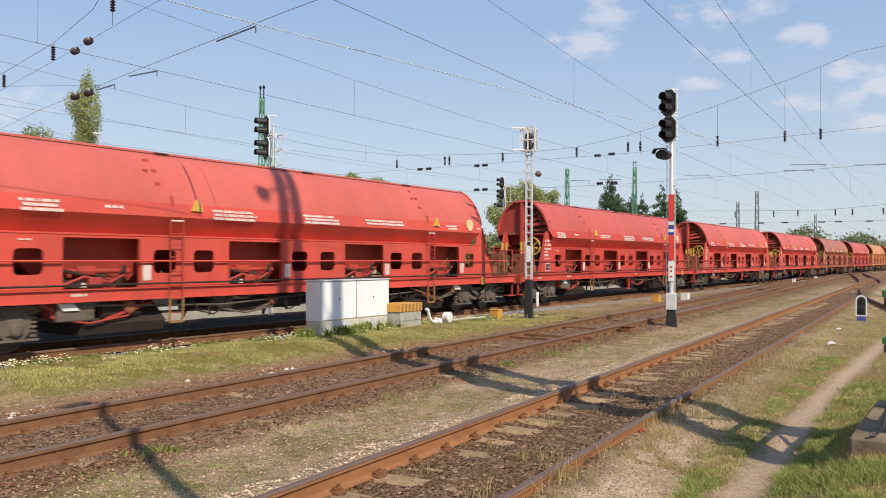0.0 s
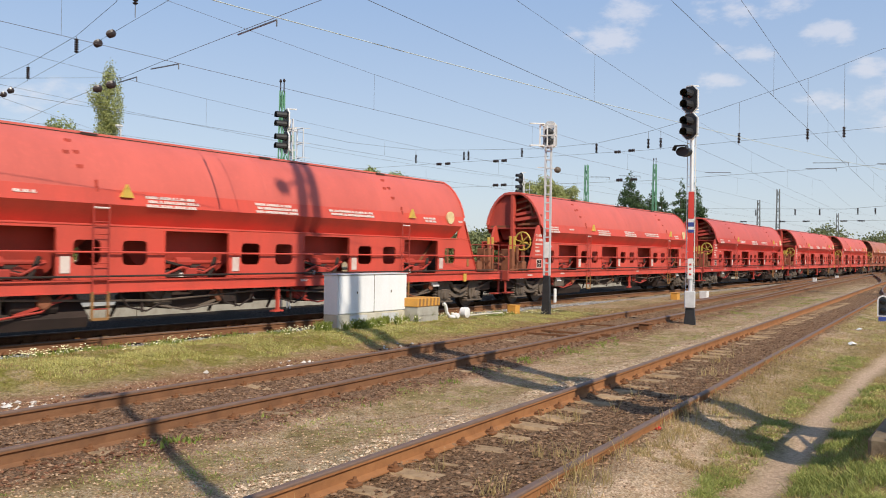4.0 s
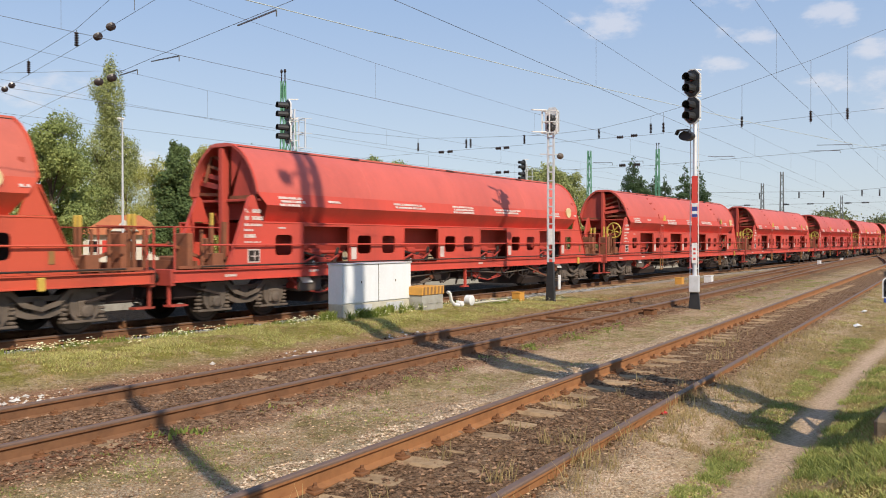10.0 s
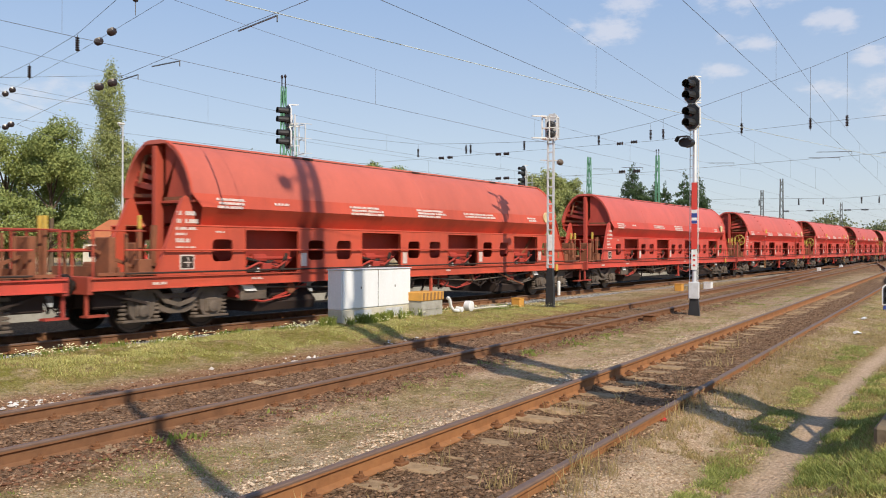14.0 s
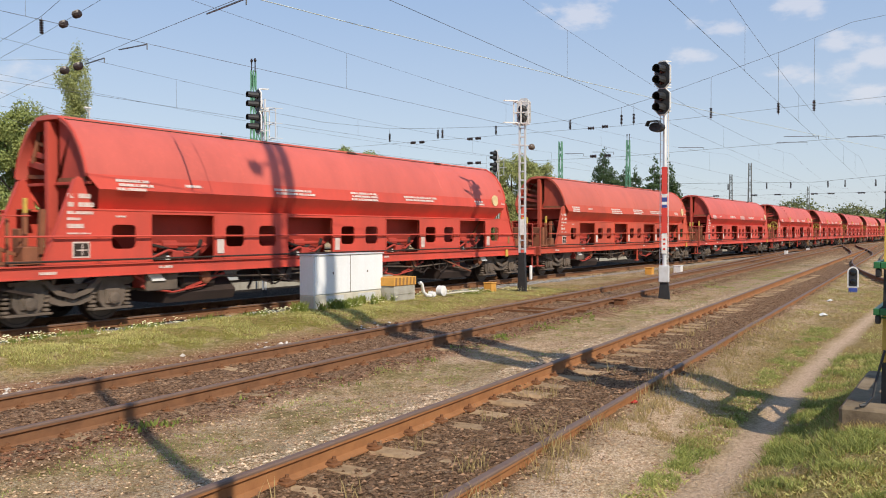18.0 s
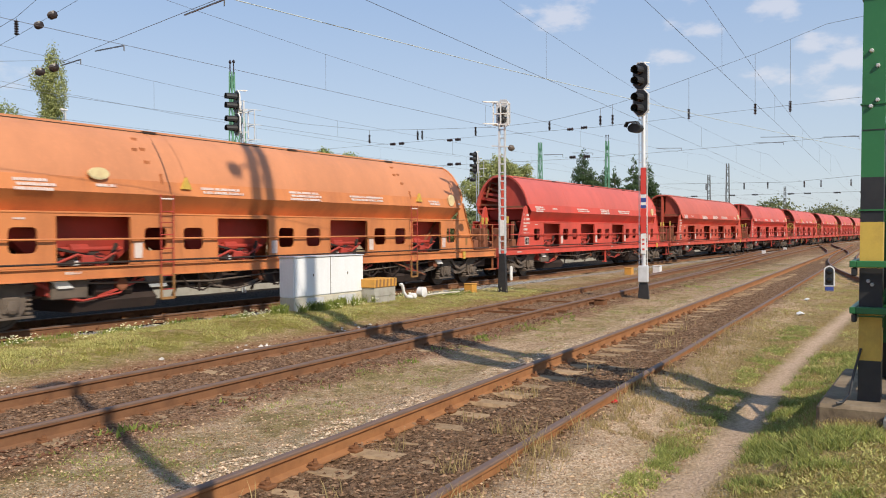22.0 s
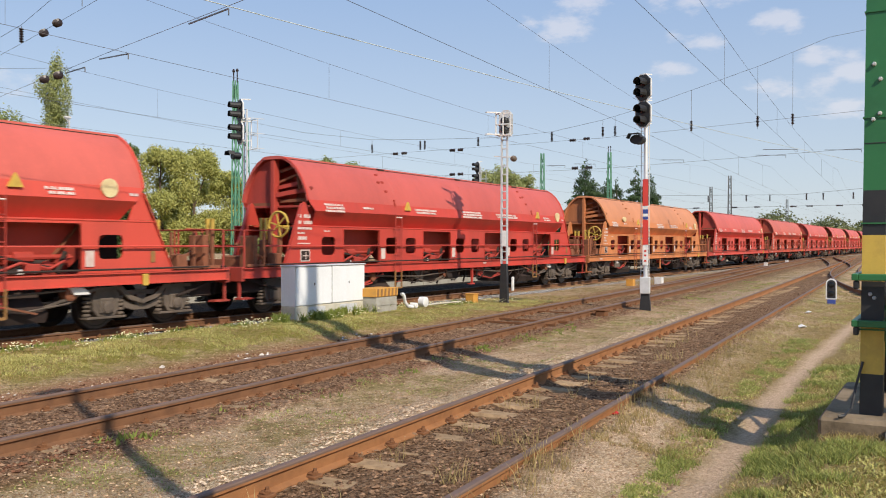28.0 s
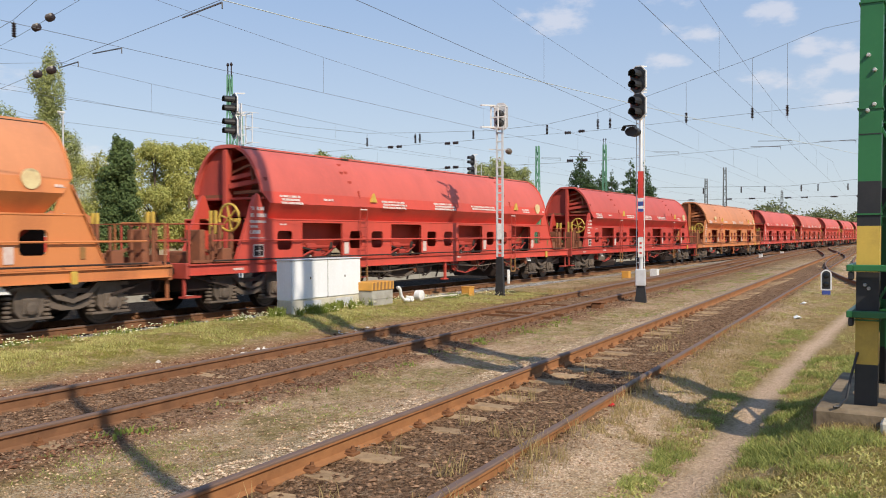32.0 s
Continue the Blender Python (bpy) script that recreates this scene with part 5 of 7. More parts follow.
def signal_head(parent, z0, z1, w, lamps, back=False, reach=0.36, turn=0):
    """An octagonal black screen with a white rim, facing -x, with hooded lamps."""
    c = w * 0.3

    def octo(e):
        return [(-w / 2 - e, z0 + c), (-w / 2 + c, z0 - e), (w / 2 - c, z0 - e), (w / 2 + e, z0 + c), (w / 2 + e, z1 - c), (w / 2 - c, z1 + e), (-w / 2 + c, z1 + e), (-w / 2 - e, z1 - c)]
    rim = part("signal_screen", Shape().prism(octo(0.03), -0.02, 0.02, 0), M_LITTER if not back else M_LATTICE, parent, "white-edged signal screen")
    rim.matrix_basis = pose(-0.16, 0, 0) if not turn else pose(-0.12, 0.06, 0, 0, 0, turn)
    part("screen_face", Shape().prism(octo(-0.005), -0.035, -0.021, 0), M_BLACK, rim, "black screen face")
    for z in lamps:
        hood = Shape()
        n = 9
        ring = []
        for k in range(n):
            a = math.radians(-30 + 240 * k / (n - 1))
            ring.append((math.cos(a), math.sin(a)))
        for x, r in ((-0.03, 0.135), (-reach, 0.12)):
            hood.v += [(x, r * a, z + r * b) for a, b in ring]
        for x, r in ((-0.03, 0.122), (-reach, 0.108)):
            hood.v += [(x, r * a, z + r * b) for a, b in ring]
        for k in range(n - 1):
            hood.f += [(k, k + 1, n + k + 1, n + k), (2 * n + k, 3 * n + k, 3 * n + k + 1, 2 * n + k + 1), (n + k, n + k + 1, 3 * n + k + 1, 3 * n + k)]
        hd = part("lamp_hood", hood, M_BLACK, rim)
        part("lens", Shape().lathe((-0.035, 0, z), (-1, 0, 0), ((0, 0.11), (0.02, 0.1), (0.035, 0.05)), 14), M_GLASS, hd, "unlit dark lens")
    for z in (z0 + 0.1, z0 + 0.75):
        part("bracket", Shape().bar((0.02, 0, z), (0.35, -0.06, z + 0.02), 0.03).bar((0.02, 0, z), (0.35, 0.06, z + 0.02), 0.03), M_LITTER, rim, "white bracket")
    return rim


def main_signal():
    s = thing("railway_signal", pose(23.5, 7.39, 0, 0, 0, 12), "tall grey signal mast with black screens and red bands", "railway signal", "railway signals")
    part("foot", Shape().prism([(-0.16, -0.08), (0.16, -0.08), (0.11, 0.46), (-0.11, 0.46)], -0.12, 0.12, 0), M_BLACK, s, "black concrete foot")
    part("control_box", Shape().box(-0.18, 0.10, -0.13, 0.14, 0.46, 0.92, 0.015), M_GREY, s, "light grey control box")
    part("post", Shape().lathe((0, 0, 0.4), (0, 0, 1), ((0, 0.06), (5.9, 0.055), (5.95, 0.03)), 12), M_LATTICE, s, "", True)
    for a, b, m in ((1.82, 2.51, M_SIGNRED), (2.60, 2.68, M_LITTER), (2.68, 2.80, M_SIGNBLUE), (2.80, 2.88, M_LITTER), (2.90, 3.64, M_SIGNRED), (1.25, 1.80, M_LITTER), (2.52, 2.60, M_SIGNBLUE)):
        part("band_plate", Shape().box(-0.085, -0.065, -0.075, 0.075, a, b, 0.003), m, s)
    for a in (1.35, 1.5, 1.62):
        part("marking", Shape().box(-0.092, -0.086, -0.03, 0.03, a, a + 0.05), M_SIGNRED, s)
    ld = Shape()
    for y in (-0.08, 0.14):
        ld.bar((0.16, y, 0.3), (0.16, y, 5.6), 0.02)
    for k in range(17):
        ld.bar((0.16, -0.08, 0.5 + k * 0.3), (0.16, 0.14, 0.5 + k * 0.3), 0.018)
    for z in (1.2, 2.4, 3.6, 4.8):
        ld.bar((0.0, 0.03, z), (0.16, 0.03, z), 0.025)
    part("ladder", ld, M_LITTER, s, "thin white ladder")
    signal_head(s, 5.80, 6.52, 0.44, (6.30, 6.0), turn=-24)
    signal_head(s, 5.08, 5.78, 0.44, (5.55, 5.25), turn=-24)
    rp = part("repeater_lamp", Shape().prism([(0.19 * math.cos(2 * math.pi * k / 14), 4.72 + 0.13 * math.sin(2 * math.pi * k / 14)) for k in range(14)], -0.30, -0.06, 0), M_BLACK, s, "small oval black repeater lamp")
    rp.matrix_basis = pose(-0.05, 0.13, 0, 0, 0, -20)
    part("repeater_hood", Shape().prism([(-0.20, 4.74), (-0.14, 4.86), (0.14, 4.86), (0.20, 4.74), (0.22, 4.76), (0.15, 4.88), (-0.15, 4.88), (-0.22, 4.76)], -0.48, -0.30, 0), M_BLACK, rp)


main_signal()


def lattice_signal():
    s = thing("railway_signal", pose(24.35, 12.2, 0, 0, 0, 8), "light grey ladder-lattice signal mast seen from behind", "railway signal", "railway signals")
    part("foot", Shape().prism([(-0.14, -0.1), (0.14, -0.1), (0.09, 1.2), (-0.09, 1.2)], -0.09, 0.09, 0), M_BLACK, s, "black concrete foot")
    for y in (-0.09, 0.09):
        part("leg", Shape().box(-0.045, 0.045, y - 0.024, y + 0.024, 1.2, 5.3), M_LATTICE, s)
    for k in range(15):
        part("rung", Shape().box(-0.04, 0.04, -0.07, 0.07, 1.3 + k * 0.27, 1.34 + k * 0.27), M_LATTICE, s)
    part("number_plate_blank", Shape().box(-0.065, -0.055, -0.07, 0.07, 1.75, 2.25), M_LITTER, s, "small white plate with red bars")
    part("meter_tube", Shape().box(-0.05, 0.05, -0.32, -0.24, 0.35, 0.8, 0.02), M_LITTER, s, "white cable box")
    hd = part("signal_screen", Shape().prism([(-0.23, 5.3), (-0.1, 5.2), (0.1, 5.2), (0.23, 5.3), (0.23, 5.92), (0.1, 6.06), (-0.1, 6.06), (-0.23, 5.92)], 0.12, 0.15, 0), M_GREY, s, "grey back of a signal screen")
    for z in (5.42, 5.7):
        part("lamp_case", Shape().lathe((0.12, 0, z), (-1, 0, 0), ((0, 0.12), (0.2, 0.12), (0.24, 0.08)), 10), M_BLACK, hd, "black lamp case")
    for y in (-0.24, 0.0, 0.24):
        part("head_frame", Shape().bar((-0.14, y, 5.22), (-0.14, y, 5.95), 0.035), M_LITTER, hd, "white frame bar")
    for z in (5.24, 5.58, 5.92):
        part("head_frame", Shape().bar((-0.14, -0.24, z), (-0.14, 0.24, z), 0.035).bar((-0.14, 0.2, z), (0.12, 0.2, z), 0.03).bar((-0.14, -0.2, z), (0.12, -0.2, z), 0.03), M_LITTER, hd, "white frame bar")
    for z in (5.27, 5.95):
        part("arm", Shape().bar((-0.14, 0.1, z), (-0.5, 0.42, z - 0.02), 0.035).bar((-0.14, 0.24, z), (-0.5, 0.46, z - 0.02), 0.03), M_LITTER, hd, "white service arm")
    for z in (5.4, 5.7):
        part("hood_tip", Shape().box(0.15, 0.42, -0.1, 0.1, z + 0.06, z + 0.10, 0.01), M_BLACK, hd)
    part("side_lamp", Shape().lathe((0.05, -0.26, 4.52), (1, 0, 0), ((-0.08, 0.04), (0.0, 0.09), (0.10, 0.10), (0.22, 0.07)), 12), M_BOGIE, s, "round side lamp", True)
    part("side_arm", Shape().bar((0, -0.3, 4.55), (0, 0.35, 4.6), 0.03), M_LITTER, s)


lattice_signal()


def far_signal(x, y, top, scale=1.0):
    s = thing("railway_signal", pose(x, y, 0, 0, 0, -22), "black four-lamp signal on a pale mast behind the train", "railway signal", "railway signals")
    for yy in (-0.11, 0.11):
        part("leg", Shape().box(0.0, 0.05, yy - 0.022, yy + 0.022, -0.1, top - 0.3), M_LATTICE, s)
    for k in range(14):
        part("rung", Shape().box(0.005, 0.045, -0.09, 0.09, 0.5 + k * 0.42, 0.54 + k * 0.42), M_LATTICE, s)
    rp = part("repeater_lamp", Shape().prism([(0.2 + 0.17 * math.cos(2 * math.pi * k / 14), top - 1.85 + 0.12 * math.sin(2 * math.pi * k / 14)) for k in range(14)], -0.35, -0.1, 0), M_BLACK, s, "small oval black repeater lamp")
    part("repeater_hood", Shape().prism([(0.0, top - 1.83), (0.06, top - 1.72), (0.34, top - 1.72), (0.4, top - 1.83), (0.37, top - 1.70), (0.03, top - 1.70)], -0.55, -0.35, 0), M_BLACK, rp)
    signal_head(s, top - 0.72, top, 0.42, (top - 0.2, top - 0.5), False, 0.4)
    signal_head(s, top - 1.46, top - 0.74, 0.42, (top - 0.95, top - 1.25), False, 0.4)
    cage = part("service_cage", Shape().bar((0.35, -0.25, top - 1.6), (0.35, -0.25, top - 0.6), 0.03), M_LATTICE, s, "pale service cage")
    part("cage_bar", Shape().bar((0.35, 0.25, top - 1.6), (0.35, 0.25, top - 0.6), 0.03), M_LITTER, cage)
    for z in (top - 1.6, top - 1.1, top - 0.6):
        for a, b in (((0.35, -0.25, z), (0.35, 0.25, z)), ((0.0, 0.25, z), (0.6, 0.25, z)), ((0.0, -0.25, z), (0.6, -0.25, z))):
            part("cage_bar", Shape().bar(a, b, 0.02), M_LATTICE, cage)


far_signal(21.5, 20.5, 6.62)
far_signal(50.4, 27.1, 7.2)


def dwarf_signal():
    s = thing("dwarf_signal", pose(29.0, 3.26, 0, 0, 0, 6) @ Matrix.Diagonal((0.72, 0.72, 0.72, 1)), "low two-lamp shunting signal with a white rim in the grass", "railway signal", "railway signals")
    part("foot", Shape().box(-0.12, 0.12, -0.17, 0.17, -0.08, 0.18, 0.02), M_SIGNBLUE, s, "blue foot")
    n = 12
    out = [(0.22 * math.cos(math.pi * k / n), 0.86 + 0.22 * math.sin(math.pi * k / n)) for k in range(n + 1)] + [(-0.22, 0.2), (0.22, 0.2)]
    inn = [(0.165 * math.cos(math.pi * k / n), 0.86 + 0.165 * math.sin(math.pi * k / n)) for k in range(n + 1)] + [(-0.165, 0.25), (0.165, 0.25)]
    rim = part("rim", Shape().prism(out, -0.02, 0.12, 0), M_LITTER, s, "rounded white rim")
    part("face", Shape().prism(inn, -0.03, -0.021, 0), M_BLACK, rim)
    for z in (0.82, 0.45):
        part("lens", Shape().lathe((-0.03, 0, z), (-1, 0, 0), ((0, 0.12), (0.03, 0.11), (0.05, 0.06)), 14), M_GLASS, rim, "unlit lens")


dwarf_signal()


def banded_mast():
    """Green lattice catenary mast on a concrete block, its legs banded black and yellow."""
    m = thing("catenary_mast", (8.80, 0.36, 0.42), "green lattice catenary mast banded black and yellow at its foot", "catenary mast", "catenary masts")
    part("base", Shape().box(-1.0, 1.15, -1.2, 0.62, -0.45, 0.0, 0.03), M_SLAB, m, "chipped concrete base slab")
    part("base_step", Shape().box(-1.22, -1.004, -1.2, 0.10, -0.45, -0.03, 0.02), M_CREAM, m, "pale concrete kerb")
    top = 19.6
    bands = ((0.0, 0.345, M_BLACK), (0.345, 0.745, M_YELLOW), (0.745, 1.13, M_BLACK), (1.13, 1.52, M_YELLOW), (1.52, 1.90, M_BLACK), (1.90, top, M_GREEN))

    def corner(sx, sy, z):
        k = 1 - 0.038 * z
        return Vector((sx * 0.62 * k, sy * 0.24 * k, z))
    e = 0.088
    for sx in (-1, 1):
        for sy in (-1, 1):
            leg = None
            for a, b, mt in bands:
                if sx > 0 and mt is not M_BLACK:
                    mt = M_GREEN
                p, q = corner(sx, sy, a), corner(sx, sy, b)
                s = Shape()
                # channel section: a broad outer plate with two flanges
                for u0, u1, v0, v1 in ((e - 0.014, e, -e, e), (-e, e - 0.014, e - 0.014, e), (-e, e - 0.014, -e, -e + 0.014)):
                    pts = []
                    for c in (p, q):
                        pts += [(c.x + sx * u, c.y + sy * v, c.z) for u, v in ((u0, v0), (u1, v0), (u1, v1), (u0, v1))]
                    s.add(pts, [(0, 1, 2, 3), (7, 6, 5, 4), (0, 4, 5, 1), (1, 5, 6, 2), (2, 6, 7, 3), (3, 7, 4, 0)])
                ob = part("leg_band" if leg else "leg", s, mt, leg or m, {id(M_BLACK): "black band", id(M_YELLOW): "yellow band", id(M_GREEN): "green leg"}[id(mt)])
                leg = leg or ob
    z, flip = 0.72, 1
    while z < top - 0.6:
        z1 = z + 0.9
        for f in range(4):
            c = ((-1, -1), (1, -1), (1, 1), (-1, 1))
            a, b = c[f], c[(f + 1) % 4]
            if flip < 0:
                a, b = b, a
            part("brace", Shape().bar(corner(*a, z), corner(*b, z1), 0.065, 0.02), M_GREEN, m)
            g = corner(*a, z)
            part("brace_plate", Shape().obox(Matrix.Translation(g), 0.20, 0.20, 0.012).obox(Matrix.Translation(g), 0.012, 0.19, 0.20), M_GREEN, m)
        z, flip = z1, -flip
    for z in (0.775, 1.165):
        s = Shape().box(-0.80, 0.80, -0.385, -0.335, z - 0.028, z + 0.028, 0.006).box(-0.80, 0.80, 0.335, 0.385, z - 0.028, z + 0.028, 0.006).box(-0.80, -0.735, -0.335, 0.335, z - 0.028, z + 0.028, 0.006).box(0.735, 0.80, -0.335, 0.335, z - 0.028, z + 0.028, 0.006)
        part("collar", s, M_GREEN, m, "dark green collar")
        part("collar_clamp", Shape().box(-0.79, -0.70, 0.33, 0.372, z - 0.10, z - 0.03, 0.008), M_BLACK, m, "black clamp under the collar")
    for k, z in ((0, 2.84), (1, 2.97), (0, 2.55), (1, 2.50)):
        c = corner(-1, 1, z)
        part("bolt", Shape().lathe((c.x - e, c.y - 0.03 + 0.05 * k, z), (-1, 0, 0), ((0, 0.02), (0.018, 0.018), (0.03, 0.012)), 6), M_GREY, m, "bright bolt head")
    for dz in (0.0, 0.03):
        c = corner(-1, 1, 1.02)
        part("bolt", Shape().lathe((c.x - e, c.y + 0.02 - dz, 1.02 - dz), (-1, 0, 0), ((0, 0.018), (0.02, 0.012)), 6), M_GREY, m, "bright bolt head")
    c = corner(-1, 1, 2.3)
    part("weld_seam", Shape().box(c.x - e - 0.004, c.x - e + 0.004, c.y - e, c.y + e, 2.296, 2.304), M_BLACK, m, "dark joint across the leg")
    part("switch_box", Shape().box(-1.00, -0.805, -0.36, -0.04, 0.50, 1.22, 0.02), M_BOGIE, m, "dark grey switch box")
    part("earth_cable", Shape().tube([(-0.72, 0.30, 0.45), (-0.76, 0.35, 0.24), (-0.83, 0.38, 0.06), (-0.98, 0.42, 0.02), (-1.0, 0.46, 0.015)], 0.011, 6), M_BLACK, m, "black earth cable")
    fl = part("flood_lamp", Shape().box(-1.05, -0.72, -0.16, 0.16, 16.75, 17.05, 0.04), M_BLACK, m, "floodlight on a bracket")
    part("lamp_bracket", Shape().bar((-0.8, 0, 16.9), (-0.15, 0, 17.3), 0.06), M_GREEN, fl)


banded_mast()


def lattice_mast(x, y, h, base, mat, label, arms=False, n=None):
    m = thing("catenary_mast", (x, y, 0), label, "catenary mast", "catenary masts")
    s = Shape()
    t = 0.55

    def cr(sx, sy, z):
        k = 1 - (1 - t) * z / h
        return (sx * base * k, sy * base * k, z)
    for sx in (-1, 1):
        for sy in (-1, 1):
            part("leg", Shape().bar(cr(sx, sy, -0.1), cr(sx, sy, h), 0.075), mat, m)
    n = n or int(h / 1.2)
    for i in range(n):
        z0, z1 = h * i / n, h * (i + 1) / n
        c = ((-1, -1), (1, -1), (1, 1), (-1, 1))
        for f in range(4):
            a, b = c[f], c[(f + 1) % 4]
            if i % 2:
                a, b = b, a
            s.bar(cr(*a, z0), cr(*b, z1), 0.05)
    part("lattice", s, mat, m)
    if arms:
        for yy in (-0.14, 0.14):
            part("horn", Shape().bar((0, yy, h - 0.1), (0, yy, h + 0.5), 0.05).lathe((0, yy, h + 0.5), (0, 0, 1), ((0, 0.05), (0.08, 0.09), (0.2, 0.04)), 8), M_INSUL, m)
    return m


lattice_mast(37.2, 36.2, 11.3, 0.18, M_PALEGREEN, "pale green lattice catenary mast behind the train", True)
lattice_mast(89.8, 40.2, 12, 0.27, M_PALEGREEN, "pale green lattice catenary mast far behind the train")
lattice_mast(96.0, 34.5, 12.4, 0.27, M_PALEGREEN, "pale green lattice catenary mast beside dark firs", True)
lattice_mast(158, 37.7, 12, 0.33, M_FARMAST, "grey lattice catenary mast far down the line")
lattice_mast(140, 30.5, 12.5, 0.33, M_FARMAST, "grey lattice catenary mast far down the line")
lattice_mast(210, 33, 12, 0.33, M_FARMAST, "grey lattice catenary mast far down the line")
lattice_mast(240, 6, 12, 0.33, M_FARMAST, "grey lattice catenary mast far down the line")
lattice_mast(48, 2.6, 12.8, 0.5, M_PALEGREEN, "pale green lattice catenary mast beside the yard tracks")
lattice_mast(48, 46, 11, 0.5, M_PALEGREEN, "pale green lattice catenary mast across the yard")


def lamp_post(x, y, h, label, r=0.06, head=True):
    p = thing("lamp_post", (x, y, 0), label, "lamp post")
    part("pole", Shape().lathe((0, 0, -0.1), (0, 0, 1), ((0, r * 1.4), (h * 0.5, r * 1.1), (h, r * 0.8)), 10), M_GREY, p, "", True)
    if head:
        part("lamp_head", Shape().box(-0.34, 0.12, -0.10, 0.10, h - 0.02, h + 0.10, 0.03), M_LITTER, p, "white lamp head")
        part("arm", Shape().bar((0, 0, h - 0.3), (-0.3, 0, h), 0.05), M_GREY, p)


lamp_post(1.86, -0.25, 9.75, "plain grey post beside the path", 0.068)
lamp_post(34.0, 47.0, 9.5, "slim grey lamp post before the trees")


# ---- overhead line ----
def wire(name, pts, r, mat, label):
    r = r * 0.62
    t = thing(name, (0, 0, 0), label, "overhead wire", "overhead wires")
    part("wire", Shape().tube(pts, r, 4), mat, t)
    return t


def insulator(parent, p, d, n=5, r=0.075, step=0.075):
    """A string of ribbed discs from p along d."""
    prof = []
    for k in range(n):
        prof += [(k * step, r * 0.35), (k * step + step * 0.3, r), (k * step + step * 0.6, r * 0.9), (k * step + step * 0.9, r * 0.35)]
    part("insulator", Shape().lathe(p, d, prof, 8), M_INSUL, parent, "dark ribbed insulator")


K1 = 0.8


def near(p):
    return (p[0] * K1, p[1] * K1, 1.87 + (p[2] - 1.87) * K1)


def along(a, b, d):
    """Where the span's line stands at distance y = d."""
    k = (d - a[1]) / (b[1] - a[1])
    return tuple(a[i] + k * (b[i] - a[i]) for i in range(3))


SPAN_A = [(8.6, 0.5, 17.3), (14.05, 19.7, 8.31), (15.08, 22.98, 8.07), (16.78, 28.34, 8.13), (18.14, 32.64, 8.32), (29.0, 40, 11.0)]
head_a = wire("head_span_wire", SPAN_A, 0.013, M_WIRE, "sagging upper cross-span wire with hanging insulators")
head_b = wire("cross_span_wire", [(8.5, 0.5, 7.7), (13.02, 16.49, 7.55), (14.86, 22.3, 7.53), (18.14, 32.63, 7.61), (29.0, 40, 7.7)], 0.010, M_WIRE, "upper steady cross-span wire with bead insulators")
head_c = wire("cross_span_wire", [(8.5, 0.5, 6.05), (11.02, 10.15, 6.09), (13.13, 16.82, 6.21), (15.56, 24.49, 6.29), (17.31, 30.02, 6.22), (29.0, 40, 6.3)], 0.010, M_WIRE, "lower cross-span wire with steady arms")
for p, q in (((16.78, 28.34, 8.10), (16.78, 28.34, 7.55)), ((15.08, 22.98, 8.04), (15.08, 22.98, 7.55)), ((13.6, 18.3, 8.4), (13.6, 18.3, 7.6))):
    insulator(head_a, (p[0], p[1], p[2] - 0.06), (0, 0, -1), 6, 0.07, 0.07)
    part("dropper", Shape().bar(p, q, 0.014), M_WIRE, head_a)
for par, pts in ((head_b, (((14.5, 21.05, 7.5), (14.1, 19.9, 7.53)), ((17.85, 31.7, 7.57), (17.5, 30.6, 7.56)))), (head_c, (((14.45, 20.95, 6.23), (14.05, 19.8, 6.16)), ((17.8, 31.6, 6.3), (17.5, 30.7, 6.3))))):
    for a, b in pts:
        for p in (a, b):
            insulator(par, p, (0.3, 0.95, 0.05), 3, 0.11, 0.09)
for a, b in (((13.25, 17.2, 6.14), (12.74, 15.58, 5.99)), ((11.8, 12.7, 6.07), (11.34, 11.2, 6.05)), ((13.95, 19.4, 6.15), (13.53, 18.1, 6.09))):
    part("steady_arm", Shape().bar(a, b, 0.024).bar(b, (b[0], b[1], b[2] - 0.12), 0.018), M_WIRE, head_c, "dark steady arm")

up2 = [(48, 2.6, 12.7), (48, 5.55, 12.4), (48, 8.91, 11.3), (48, 12.94, 10.2), (48, 15.43, 9.53), (48, 17.73, 9.02), (48, 20.87, 8.55), (48, 24.64, 8.42), (48, 30.0, 8.63), (48, 34.1, 8.85), (48, 40, 9.7), (48, 46, 11)]
head_d = wire("head_span_wire", up2, 0.016, M_WIRE, "sagging far cross-span wire with hanging insulators")
low2 = [(48, 2.6, 8.6), (48, 17.7, 7.98), (48, 46, 7.7)]
head_e = wire("cross_span_wire", low2, 0.013, M_WIRE, "thin far upper cross-span wire")
head_f = wire("cross_span_wire", [(48, 2.6, 6.7), (48, 17.7, 6.2), (48, 46, 6.2)], 0.013, M_WIRE, "far lower cross-span wire with steady arms")
for y in (7.29, 9.04, 12.54, 16.92, 17.66, 20.87, 25.91, 29.88, 30.23, 34.1):
    for (xa, ya, za), (xb, yb, zb) in zip(up2, up2[1:]):
        if ya <= y <= yb:
            z = za + (zb - za) * (y - ya) / (yb - ya)
    part("dropper", Shape().bar((48, y, z), (48, y, 7.95), 0.016), M_WIRE, head_d)
    insulator(head_d, (48, y, 8.62 - 0.1 * (y > 20)), (0, 0, -1), 7, 0.085, 0.08)
for y, z in ((19.34, 7.96), (18.47, 8.0), (32.0, 7.8), (31.3, 7.8), (27.6, 7.8), (27.0, 7.8)):
    insulator(head_e, (48, y, z), (0, 1, 0), 4, 0.10, 0.1)
for y, z in ((27.6, 6.25), (27.0, 6.25), (19.2, 6.3), (18.3, 6.3)):
    insulator(head_f, (48, y, z), (0, 1, 0), 4, 0.10, 0.1)
